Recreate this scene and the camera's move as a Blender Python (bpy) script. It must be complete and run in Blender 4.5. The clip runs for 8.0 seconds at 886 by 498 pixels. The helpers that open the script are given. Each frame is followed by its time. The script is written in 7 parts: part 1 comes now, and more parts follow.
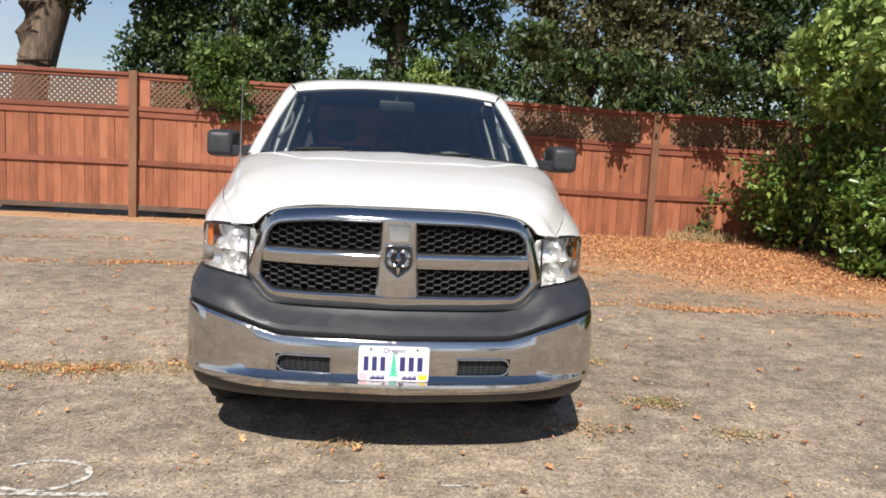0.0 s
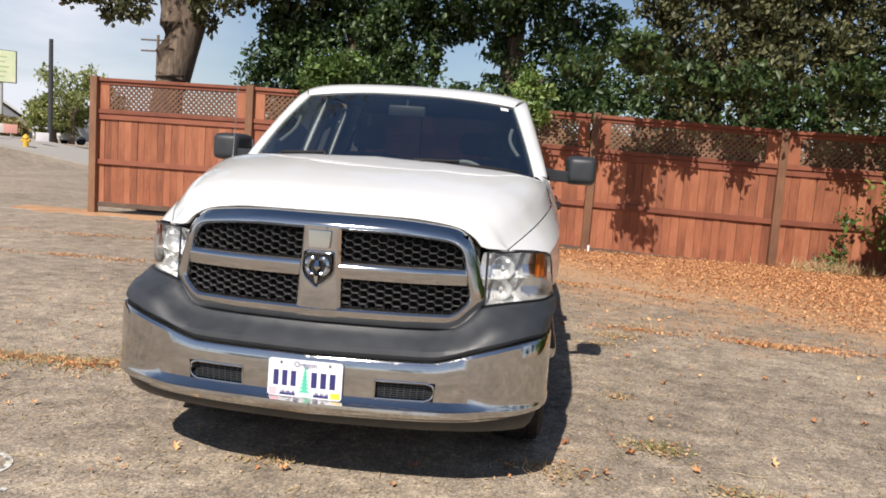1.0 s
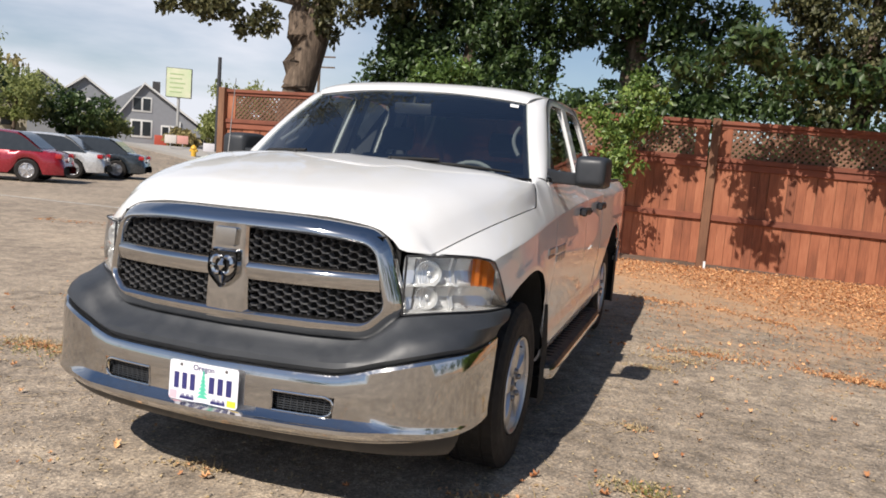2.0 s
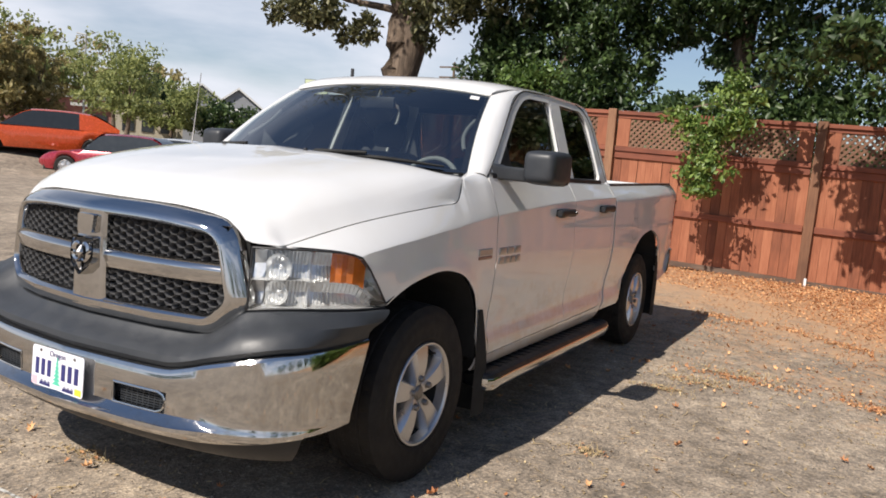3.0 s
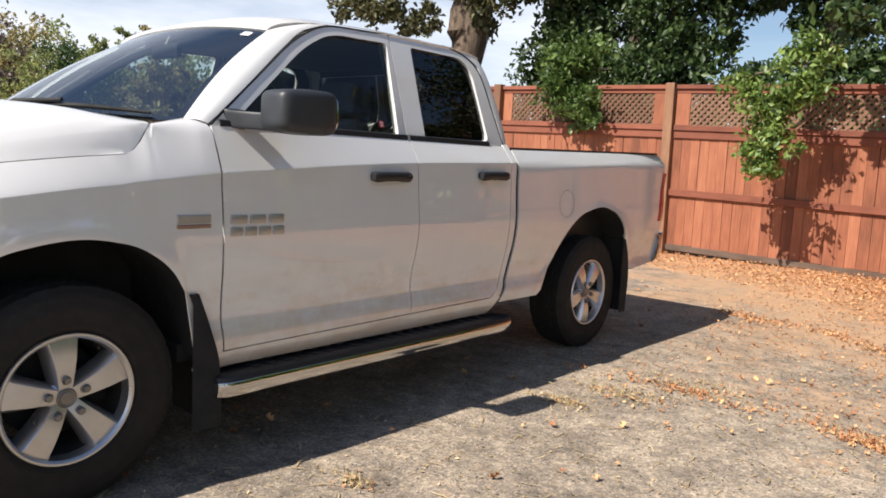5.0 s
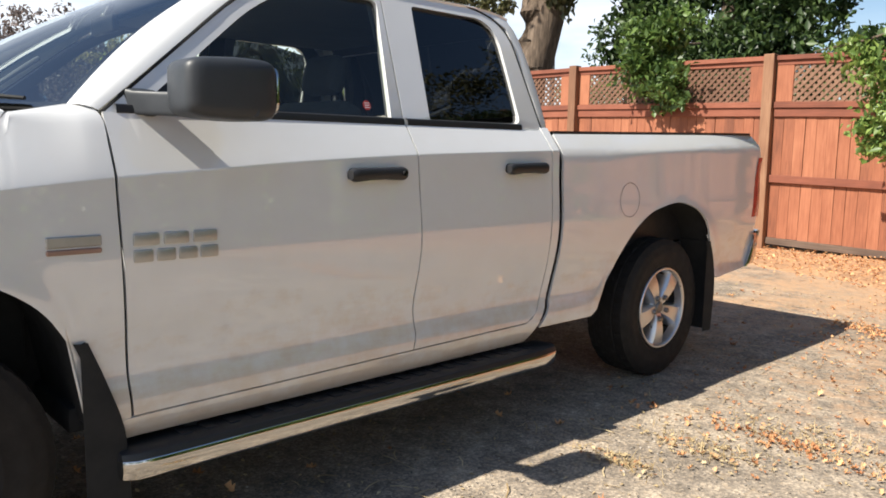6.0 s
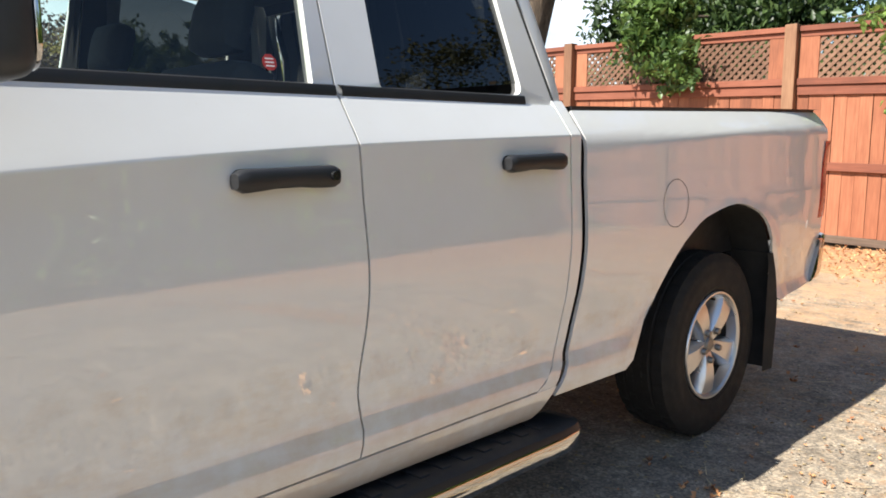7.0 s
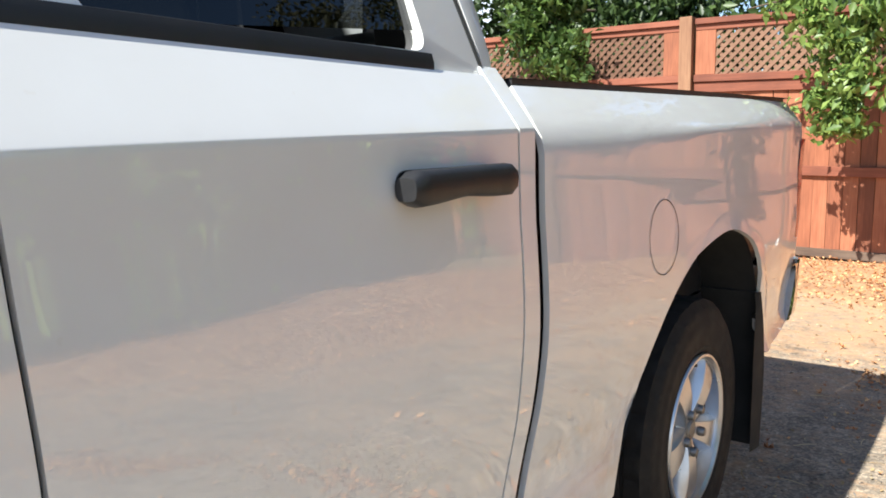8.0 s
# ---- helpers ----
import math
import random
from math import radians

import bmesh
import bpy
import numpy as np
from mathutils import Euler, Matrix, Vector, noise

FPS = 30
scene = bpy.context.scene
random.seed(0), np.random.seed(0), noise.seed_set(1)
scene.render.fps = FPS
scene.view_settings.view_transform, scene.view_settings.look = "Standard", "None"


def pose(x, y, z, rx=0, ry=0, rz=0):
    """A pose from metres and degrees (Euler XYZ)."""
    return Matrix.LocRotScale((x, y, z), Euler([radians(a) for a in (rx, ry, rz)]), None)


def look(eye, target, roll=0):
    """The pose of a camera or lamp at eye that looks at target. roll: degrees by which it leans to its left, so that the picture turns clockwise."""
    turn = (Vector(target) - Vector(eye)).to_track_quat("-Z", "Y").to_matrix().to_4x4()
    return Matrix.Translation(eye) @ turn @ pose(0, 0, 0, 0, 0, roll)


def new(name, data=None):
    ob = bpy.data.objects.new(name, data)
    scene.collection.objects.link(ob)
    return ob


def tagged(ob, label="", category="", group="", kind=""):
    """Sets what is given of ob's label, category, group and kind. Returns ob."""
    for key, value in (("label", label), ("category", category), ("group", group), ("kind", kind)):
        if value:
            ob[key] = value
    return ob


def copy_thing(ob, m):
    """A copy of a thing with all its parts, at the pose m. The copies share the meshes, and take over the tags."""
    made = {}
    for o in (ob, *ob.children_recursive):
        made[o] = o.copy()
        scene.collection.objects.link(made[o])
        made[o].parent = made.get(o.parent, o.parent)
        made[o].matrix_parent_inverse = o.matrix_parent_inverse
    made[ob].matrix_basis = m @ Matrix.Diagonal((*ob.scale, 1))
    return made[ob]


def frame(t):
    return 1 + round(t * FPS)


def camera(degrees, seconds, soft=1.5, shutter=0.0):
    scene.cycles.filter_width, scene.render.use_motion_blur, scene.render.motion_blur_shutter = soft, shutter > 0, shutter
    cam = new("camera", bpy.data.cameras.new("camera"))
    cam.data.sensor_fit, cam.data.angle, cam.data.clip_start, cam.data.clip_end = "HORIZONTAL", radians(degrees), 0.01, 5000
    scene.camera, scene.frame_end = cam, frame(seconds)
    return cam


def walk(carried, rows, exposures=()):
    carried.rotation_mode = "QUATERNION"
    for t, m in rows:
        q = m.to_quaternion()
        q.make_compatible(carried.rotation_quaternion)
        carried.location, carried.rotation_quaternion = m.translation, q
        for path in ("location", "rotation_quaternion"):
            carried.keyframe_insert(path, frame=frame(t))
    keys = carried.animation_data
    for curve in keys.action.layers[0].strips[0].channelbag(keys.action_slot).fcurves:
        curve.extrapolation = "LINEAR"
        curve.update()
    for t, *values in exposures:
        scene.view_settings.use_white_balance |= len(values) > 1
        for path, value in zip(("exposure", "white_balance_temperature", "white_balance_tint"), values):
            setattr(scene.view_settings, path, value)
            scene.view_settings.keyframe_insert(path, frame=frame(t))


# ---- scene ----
cam = camera(60.5, 8.0, 1.75)
PATH = [
    (0, (-0.095, -4.269, 1.415), (0.078, -2.292, 1.167), 2.9),
    (0.5, (0.378, -4.116, 1.406), (0.35, -2.129, 1.174), 3.4),
    (1, (0.844, -3.948, 1.397), (0.619, -1.973, 1.175), 4.0),
    (1.5, (1.273, -3.698, 1.391), (0.845, -1.757, 1.17), 4.2),
    (2, (1.694, -3.44, 1.394), (1.069, -1.553, 1.174), 4.4),
    (2.2, (1.859, -3.335, 1.402), (1.165, -1.472, 1.184), 4.6),
    (3.3, (2.811, -2.598, 1.385), (1.774, -0.902, 1.166), 4.6),
    (3.5, (2.959, -2.46, 1.363), (1.885, -0.786, 1.15), 4.4),
    (4, (3.285, -2.023, 1.34), (2.143, -0.396, 1.119), 4.5),
    (4.5, (3.507, -1.58, 1.313), (2.303, 0.001, 1.087), 4.0),
    (4.7, (3.522, -1.392, 1.28), (2.294, 0.171, 1.052), 3.6),
    (5.8, (3.306, -0.362, 1.247), (1.87, 1.007, 0.988), 1.2),
    (6, (3.163, -0.203, 1.26), (1.71, 1.146, 0.997), 1.0),
    (6.5, (2.796, 0.243, 1.249), (1.337, 1.583, 0.976), 0.2),
    (7, (2.383, 0.615, 1.247), (0.95, 1.98, 0.959), 0.0),
    (7.5, (2.007, 1.06, 1.225), (0.633, 2.483, 0.931), -0.2),
    (8, (1.633, 1.422, 1.236), (0.432, 2.997, 0.961), -0.8),
]
walk(cam, [(t, look(eye, target, roll)) for t, eye, target, roll in PATH],
     [(0.0, 0.41, 6380, 12), (2.0, 0.34, 6330, 12), (3.5, 0.43, 6330, 12), (4.5, 0.60, 6330, 12), (6.0, 0.93, 6330, 8), (7.0, 1.19, 6200, 6), (8.0, 1.25, 6000, 5)])

# ---- world, sun, exposure ----
SUN = Vector((-0.19, -0.93, 1.0)).normalized()
world = bpy.data.worlds.new("sky")
scene.world = world
world.use_nodes = True
wn, wl = world.node_tree.nodes, world.node_tree.links
sky = wn.new("ShaderNodeTexSky")
sky.sky_type = "NISHITA"
sky.sun_disc = False
sky.sun_elevation = math.asin(SUN.z)
sky.sun_rotation = math.atan2(SUN.x, SUN.y)
sky.air_density, sky.dust_density, sky.ozone_density = 1.1, 0.3, 3.5
coord = wn.new("ShaderNodeTexCoord")
mapping = wn.new("ShaderNodeMapping")
mapping.inputs["Scale"].default_value = (1.0, 1.0, 4.2)
mapping.inputs["Rotation"].default_value = (0.0, 0.0, 0.6)
clouds = wn.new("ShaderNodeTexNoise")
clouds.inputs["Scale"].default_value = 1.9
clouds.inputs["Detail"].default_value = 6.0
clouds.inputs["Roughness"].default_value = 0.55
ramp = wn.new("ShaderNodeValToRGB")
ramp.color_ramp.elements[0].position, ramp.color_ramp.elements[0].color = 0.31, (0, 0, 0, 1)
ramp.color_ramp.elements[1].position, ramp.color_ramp.elements[1].color = 0.60, (0.9, 0.9, 0.9, 1)
mixer = wn.new("ShaderNodeMix")
mixer.data_type = "RGBA"
mixer.inputs["B"].default_value = (10.2, 10.4, 11.0, 1)
wl.new(coord.outputs["Generated"], mapping.inputs["Vector"])
wl.new(mapping.outputs["Vector"], clouds.inputs["Vector"])
wl.new(clouds.outputs["Fac"], ramp.inputs["Fac"])
high = wn.new("ShaderNodeSeparateXYZ")
wl.new(coord.outputs["Generated"], high.inputs[0])
thin = wn.new("ShaderNodeMapRange")
thin.inputs["From Min"].default_value, thin.inputs["From Max"].default_value = 0.12, 0.58
thin.inputs["To Min"].default_value, thin.inputs["To Max"].default_value = 1.0, 0.08
wl.new(high.outputs["Z"], thin.inputs["Value"])
less = wn.new("ShaderNodeMath")
less.operation = "MULTIPLY"
wl.new(ramp.outputs["Color"], less.inputs[0])
wl.new(thin.outputs[0], less.inputs[1])
west = wn.new("ShaderNodeMapRange")
west.inputs["From Min"].default_value, west.inputs["From Max"].default_value = -0.54, -0.36
west.inputs["To Min"].default_value, west.inputs["To Max"].default_value = 1.0, 0.16
wl.new(high.outputs["X"], west.inputs["Value"])
south = wn.new("ShaderNodeMapRange")
south.inputs["From Min"].default_value, south.inputs["From Max"].default_value = -0.1, 0.4
south.inputs["To Min"].default_value, south.inputs["To Max"].default_value = 1.0, 0.0
wl.new(high.outputs["Y"], south.inputs["Value"])
either, veil = wn.new("ShaderNodeMath"), wn.new("ShaderNodeMath")
either.operation, veil.operation = "MAXIMUM", "MULTIPLY"
wl.new(west.outputs[0], either.inputs[0])
wl.new(south.outputs[0], either.inputs[1])
wl.new(less.outputs[0], veil.inputs[0])
wl.new(either.outputs[0], veil.inputs[1])
wl.new(veil.outputs[0], mixer.inputs["Factor"])
wl.new(sky.outputs["Color"], mixer.inputs["A"])
wl.new(mixer.outputs["Result"], wn["Background"].inputs["Color"])
wn["Background"].inputs["Strength"].default_value = 0.067

sun = new("sun", bpy.data.lights.new("sun", "SUN"))
sun.data.energy, sun.data.angle, sun.data.color = 5.0, radians(0.55), (1.0, 0.92, 0.80)
sun.matrix_world = Matrix.Translation((0, -20, 20)) @ SUN.to_track_quat("Z", "Y").to_matrix().to_4x4()

# ---- small helpers ----
rng = np.random.default_rng(7)
rnd = random.Random(11)


def curve(xs, ys):
    """Monotone cubic through a few points, held constant past its ends."""
    xs, ys = np.array(xs, float), np.array(ys, float)
    h, d = np.diff(xs), np.diff(ys) / np.diff(xs)
    m = np.zeros(len(xs))
    for i in range(1, len(xs) - 1):
        if d[i - 1] * d[i] > 0:
            a, b = 2 * h[i] + h[i - 1], h[i] + 2 * h[i - 1]
            m[i] = (a + b) / (a / d[i - 1] + b / d[i])
    m[0], m[-1] = d[0], d[-1]

    def f(x):
        x = min(max(x, xs[0]), xs[-1])
        i = min(int(np.searchsorted(xs, x, "right")) - 1, len(h) - 1)
        s = (x - xs[i]) / h[i]
        return float((1 + 2 * s) * (1 - s) ** 2 * ys[i] + s * (1 - s) ** 2 * h[i] * m[i]
                     + s * s * (3 - 2 * s) * ys[i + 1] + s * s * (s - 1) * h[i] * m[i + 1])
    return f


def lerp(a, b, s):
    return a + (b - a) * s


def span(a, b, n):
    return [a + (b - a) * i / n for i in range(n + 1)]


def link(name, me, material, parent=None, label="", sharp=35):
    if sharp:
        me.polygons.foreach_set("use_smooth", [True] * len(me.polygons))
        me.set_sharp_from_angle(angle=radians(sharp))
    if material:
        me.materials.append(material)
    ob = new(name, me)
    if parent:
        ob.parent = parent
    if label:
        ob["label"] = label
    return ob


def part(name, bm, material, parent=None, label="", sharp=35):
    bmesh.ops.recalc_face_normals(bm, faces=bm.faces)
    me = bpy.data.meshes.new(name)
    bm.to_mesh(me)
    bm.free()
    return link(name, me, material, parent, label, sharp)


def thing(name, label, category, group="", kind="", at=(0, 0, 0), turn=0):
    ob = new(name)
    ob.matrix_basis = pose(*at, 0, 0, turn)
    return tagged(ob, label, category, group, kind)


def box(bm, x0, x1, y0, y1, z0, z1, bevel=0.0, m=None, segments=2):
    made = bmesh.ops.create_cube(bm, size=1)["verts"]
    for v in made:
        v.co = Vector(((x0 + x1) / 2 + v.co.x * (x1 - x0), (y0 + y1) / 2 + v.co.y * (y1 - y0), (z0 + z1) / 2 + v.co.z * (z1 - z0)))
    if bevel:
        edges = list({e for v in made for e in v.link_edges})
        made = bmesh.ops.bevel(bm, geom=edges, offset=bevel, segments=segments, profile=0.6, affect="EDGES", clamp_overlap=True)["verts"]
    if m:
        bmesh.ops.transform(bm, matrix=m, verts=list({v for v in made}))
    return made


def box_mesh(x0, x1, y0, y1, z0, z1, bevel=0.0, m=None, segments=2):
    bm = bmesh.new()
    box(bm, x0, x1, y0, y1, z0, z1, bevel, m, segments)
    return bm


def tube(bm, points, radii, sides=10, cap=True):
    """A tube along points, with a radius at each."""
    rings = []
    for i, p in enumerate(points):
        p = Vector(p)
        a, b = Vector(points[max(i - 1, 0)]), Vector(points[min(i + 1, len(points) - 1)])
        q = (b - a).to_track_quat("Z", "Y")
        rings.append([bm.verts.new(p + q @ Vector((math.cos(2 * math.pi * k / sides), math.sin(2 * math.pi * k / sides), 0)) * radii[i]) for k in range(sides)])
    for r, s in zip(rings, rings[1:]):
        for k in range(sides):
            bm.faces.new((r[k], r[(k + 1) % sides], s[(k + 1) % sides], s[k]))
    if cap:
        bm.faces.new(rings[0][::-1])
        bm.faces.new(rings[-1])


def revolve(bm, profile, sides=48, closed=False):
    """Turn (radius, x) points round the x axis."""
    rings = [[bm.verts.new((x, r * math.cos(2 * math.pi * k / sides), r * math.sin(2 * math.pi * k / sides))) for k in range(sides)] for r, x in profile]
    pairs = list(zip(rings, rings[1:])) + ([(rings[-1], rings[0])] if closed else [])
    for r, s in pairs:
        for k in range(sides):
            bm.faces.new((r[k], r[(k + 1) % sides], s[(k + 1) % sides], s[k]))
    return rings


def sheet(bm, rows, skip=lambda i, j: False):
    """A net of points, as quads."""
    net = [[bm.verts.new(p) for p in row] for row in rows]
    for i in range(len(net) - 1):
        for j in range(len(net[0]) - 1):
            if not skip(i, j):
                bm.faces.new((net[i][j], net[i][j + 1], net[i + 1][j + 1], net[i + 1][j]))
    return net


def thicken(bm, depth):
    """Give a sheet a folded-in rim and a back, towards the inside of its normals."""
    bmesh.ops.recalc_face_normals(bm, faces=bm.faces)
    bmesh.ops.solidify(bm, geom=bm.faces[:], thickness=depth)


def rounded(poly, radii, n=6):
    """A polygon with rounded corners; n + 1 points a corner."""
    out = []
    for i, (p, r) in enumerate(zip(poly, radii)):
        p, a, b = Vector(p), Vector(poly[i - 1]), Vector(poly[(i + 1) % len(poly)])
        ua, ub = (a - p).normalized(), (b - p).normalized()
        for k in range(n + 1):
            s = k / n
            out.append(tuple((p + ua * r) * (1 - s) ** 2 + p * 2 * s * (1 - s) + (p + ub * r) * s * s))
    return out


def mirrored(bm):
    """Mirror a mesh to the other side (x to -x)."""
    other = bm.copy()
    bmesh.ops.scale(other, vec=(-1, 1, 1), verts=other.verts)
    bmesh.ops.reverse_faces(other, faces=other.faces)
    return other


# ---- materials ----
def shader(name, colour=(0.5, 0.5, 0.5), rough=0.5, metal=0.0, coat=0.0, spec=0.5):
    mat = bpy.data.materials.new(name)
    mat.use_nodes = True
    p = mat.node_tree.nodes["Principled BSDF"]
    p.inputs["Base Color"].default_value = (*colour, 1)
    p.inputs["Roughness"].default_value = rough
    p.inputs["Metallic"].default_value = metal
    p.inputs["Coat Weight"].default_value = coat
    p.inputs["Coat Roughness"].default_value = 0.04
    p.inputs["Specular IOR Level"].default_value = spec
    return mat


def node(mat, kind, **values):
    n = mat.node_tree.nodes.new(kind)
    for k, v in values.items():
        n.inputs[k].default_value = v
    return n


def wire(mat, a, b):
    mat.node_tree.links.new(a, b)


def principled(mat):
    return mat.node_tree.nodes["Principled BSDF"]


def space(mat, scale=(1, 1, 1), own=False):
    c, m = node(mat, "ShaderNodeTexCoord"), node(mat, "ShaderNodeMapping", Scale=scale)
    wire(mat, c.outputs["Object"], m.inputs["Vector"])
    if own:
        info = node(mat, "ShaderNodeObjectInfo")
        mul = node(mat, "ShaderNodeMath")
        mul.operation = "MULTIPLY"
        mul.inputs[1].default_value = 37.0
        comb = node(mat, "ShaderNodeCombineXYZ")
        wire(mat, info.outputs["Random"], mul.inputs[0])
        wire(mat, mul.outputs[0], comb.inputs["X"])
        wire(mat, mul.outputs[0], comb.inputs["Y"])
        wire(mat, comb.outputs[0], m.inputs["Location"])
    return m.outputs["Vector"]


def noisy(mat, where, scale, detail=4.0, rough=0.6):
    n = node(mat, "ShaderNodeTexNoise", Scale=scale, Detail=detail, Roughness=rough)
    wire(mat, where, n.inputs["Vector"])
    return n.outputs["Fac"]


def ramped(mat, fac, stops):
    r = node(mat, "ShaderNodeValToRGB")
    e = r.color_ramp.elements
    while len(e) < len(stops):
        e.new(0.5)
    for el, (pos, c) in zip(e, stops):
        el.position = pos
        el.color = (*c, 1) if len(c) == 3 else c
    wire(mat, fac, r.inputs["Fac"])
    return r.outputs["Color"]


def mixed(mat, fac, a, b, blend="MIX"):
    m = node(mat, "ShaderNodeMix")
    m.data_type, m.blend_type = "RGBA", blend
    for s, v in (("Factor", fac), ("A", a), ("B", b)):
        if isinstance(v, (int, float)):
            m.inputs[s].default_value = v
        elif isinstance(v, tuple):
            m.inputs[s].default_value = (*v, 1)
        else:
            wire(mat, v, m.inputs[s])
    return m.outputs["Result"]


def bumped(mat, height, strength=0.3, distance=0.01):
    b = node(mat, "ShaderNodeBump", Strength=strength, Distance=distance)
    wire(mat, height, b.inputs["Height"])
    wire(mat, b.outputs["Normal"], principled(mat).inputs["Normal"])


def plain(name, colour, rough=0.5, metal=0.0, coat=0.0, vary=0.12, scale=8.0, bump=0.0, spec=0.5):
    """A paint, plastic or metal with faint wear at two scales."""
    mat = shader(name, colour, rough, metal, coat, spec)
    w = space(mat)
    a, b = noisy(mat, w, scale), noisy(mat, w, scale * 9, 6.0)
    lo, hi = tuple(c * (1 - vary) for c in colour), tuple(min(c * (1 + vary), 1) for c in colour)
    wire(mat, ramped(mat, mixed(mat, 0.35, a, b), [(0.3, lo), (0.7, hi)]), principled(mat).inputs["Base Color"])
    r = ramped(mat, a, [(0.3, (rough * 0.85,) * 3), (0.75, (min(rough * 1.25 + 0.02, 1),) * 3)])
    wire(mat, r, principled(mat).inputs["Roughness"])
    if bump:
        bumped(mat, b, bump, 0.002)
    return mat


def glass(name, tint, ior=1.6):
    """A thin pane: clear through its tint, mirror-like at a slant."""
    mat = bpy.data.materials.new(name)
    mat.use_nodes = True
    nt = mat.node_tree
    nt.nodes.remove(nt.nodes["Principled BSDF"])
    clear, gloss, mix = node(mat, "ShaderNodeBsdfTransparent"), node(mat, "ShaderNodeBsdfGlossy", Roughness=0.01), node(mat, "ShaderNodeMixShader")
    clear.inputs["Color"].default_value = (*tint, 1)
    gloss.inputs["Color"].default_value = (0.97, 0.98, 1.0, 1)
    fres = node(mat, "ShaderNodeFresnel", IOR=ior)
    wire(mat, fres.outputs[0], mix.inputs[0])
    wire(mat, clear.outputs[0], mix.inputs[1])
    wire(mat, gloss.outputs[0], mix.inputs[2])
    wire(mat, mix.outputs[0], nt.nodes["Material Output"].inputs["Surface"])
    return mat


# white body paint with road dust low down and a few specks
PAINT = shader("white_paint", (0.70, 0.70, 0.695), 0.55, 0.0, 1.0)
w = space(PAINT)
dust = mixed(PAINT, 0.5, noisy(PAINT, w, 2.2), noisy(PAINT, w, 9.0, 8.0))
base = ramped(PAINT, dust, [(0.35, (0.70, 0.70, 0.695)), (0.75, (0.67, 0.66, 0.64))])
speck = ramped(PAINT, noisy(PAINT, w, 42.0, 2.0), [(0.74, (0, 0, 0)), (0.78, (1, 1, 1))])
base = mixed(PAINT, mixed(PAINT, 0.25, (0, 0, 0), speck), base, (0.62, 0.58, 0.52))
# splashed road dirt, smeared along the truck, low on the panels
low = node(PAINT, "ShaderNodeSeparateXYZ")
wire(PAINT, w, low.inputs[0])
splash = node(PAINT, "ShaderNodeMapRange")
for key, v in (("From Min", 0.42), ("From Max", 0.95), ("To Min", 0.16), ("To Max", -0.16)):
    splash.inputs[key].default_value = v
wire(PAINT, low.outputs["Z"], splash.inputs["Value"])
smear = node(PAINT, "ShaderNodeMath")
smear.operation = "ADD"
wire(PAINT, splash.outputs[0], smear.inputs[0])
wire(PAINT, mixed(PAINT, 0.4, noisy(PAINT, space(PAINT, (1.0, 1.2, 5.0)), 2.4, 6.0, 0.65), noisy(PAINT, w, 16.0, 6.0)), smear.inputs[1])
grime = ramped(PAINT, smear.outputs[0], [(0.50, (0, 0, 0)), (0.70, (0.60, 0.60, 0.60))])
wire(PAINT, mixed(PAINT, grime, base, (0.56, 0.44, 0.32)), principled(PAINT).inputs["Base Color"])
scuff = ramped(PAINT, noisy(PAINT, space(PAINT, (1.0, 0.6, 9.0)), 5.0, 3.0), [(0.66, (0.52, 0.52, 0.52)), (0.74, (0.62, 0.62, 0.62))])
wire(PAINT, scuff, principled(PAINT).inputs["Roughness"])
principled(PAINT).inputs["Coat Roughness"].default_value = 0.012
principled(PAINT).inputs["Coat IOR"].default_value = 2.05
CHROME = plain("chrome", (0.54, 0.54, 0.54), 0.06, 1.0, vary=0.05, scale=5)
BUMPER = shader("grimy_chrome", (0.54, 0.54, 0.54), 0.07, 1.0)
w = space(BUMPER)
spots = ramped(BUMPER, mixed(BUMPER, 0.45, noisy(BUMPER, w, 7.0, 6.0, 0.65), noisy(BUMPER, w, 45.0, 5.0, 0.7)), [(0.50, (0, 0, 0)), (0.66, (0.55, 0.55, 0.55))])
wire(BUMPER, mixed(BUMPER, spots, (0.54, 0.54, 0.54), (0.40, 0.36, 0.31)), principled(BUMPER).inputs["Base Color"])
wire(BUMPER, mixed(BUMPER, spots, (0.06, 0.06, 0.06), (0.34, 0.34, 0.34)), principled(BUMPER).inputs["Roughness"])
ALLOY = plain("silver_alloy", (0.56, 0.56, 0.57), 0.3, 0.85, 0.3, vary=0.08)
STEEL = plain("dull_steel", (0.25, 0.24, 0.23), 0.45, 0.9)
CHARCOAL = plain("charcoal_plastic", (0.027, 0.030, 0.035), 0.46, vary=0.12, scale=14, bump=0.08)
BLACK = plain("black_plastic", (0.016, 0.016, 0.018), 0.45, vary=0.2, scale=20, bump=0.1)
GLOSSBLACK = plain("black_gloss", (0.012, 0.012, 0.013), 0.2)
RUBBER = plain("tyre_rubber", (0.0100, 0.0080, 0.0068), 0.78, vary=0.5, scale=12, bump=0.3)
UNDER = plain("underbody_black", (0.012, 0.012, 0.012), 0.85)
SEATCLOTH = plain("grey_seat_cloth", (0.055, 0.055, 0.058), 0.9, bump=0.3, scale=30)
TRIM_GREY = plain("grey_cabin_trim", (0.13, 0.135, 0.14), 0.8)
DASH = plain("grey_dash", (0.17, 0.18, 0.18), 0.7)
WINDSCREEN = glass("windscreen_glass", (0.68, 0.77, 0.75), 2.8)
SIDEGLASS = glass("side_glass", (0.78, 0.86, 0.82), 1.5)
DARKGLASS = glass("privacy_glass", (0.055, 0.058, 0.058), 1.55)
LENS = glass("clear_lens", (0.93, 0.94, 0.95))
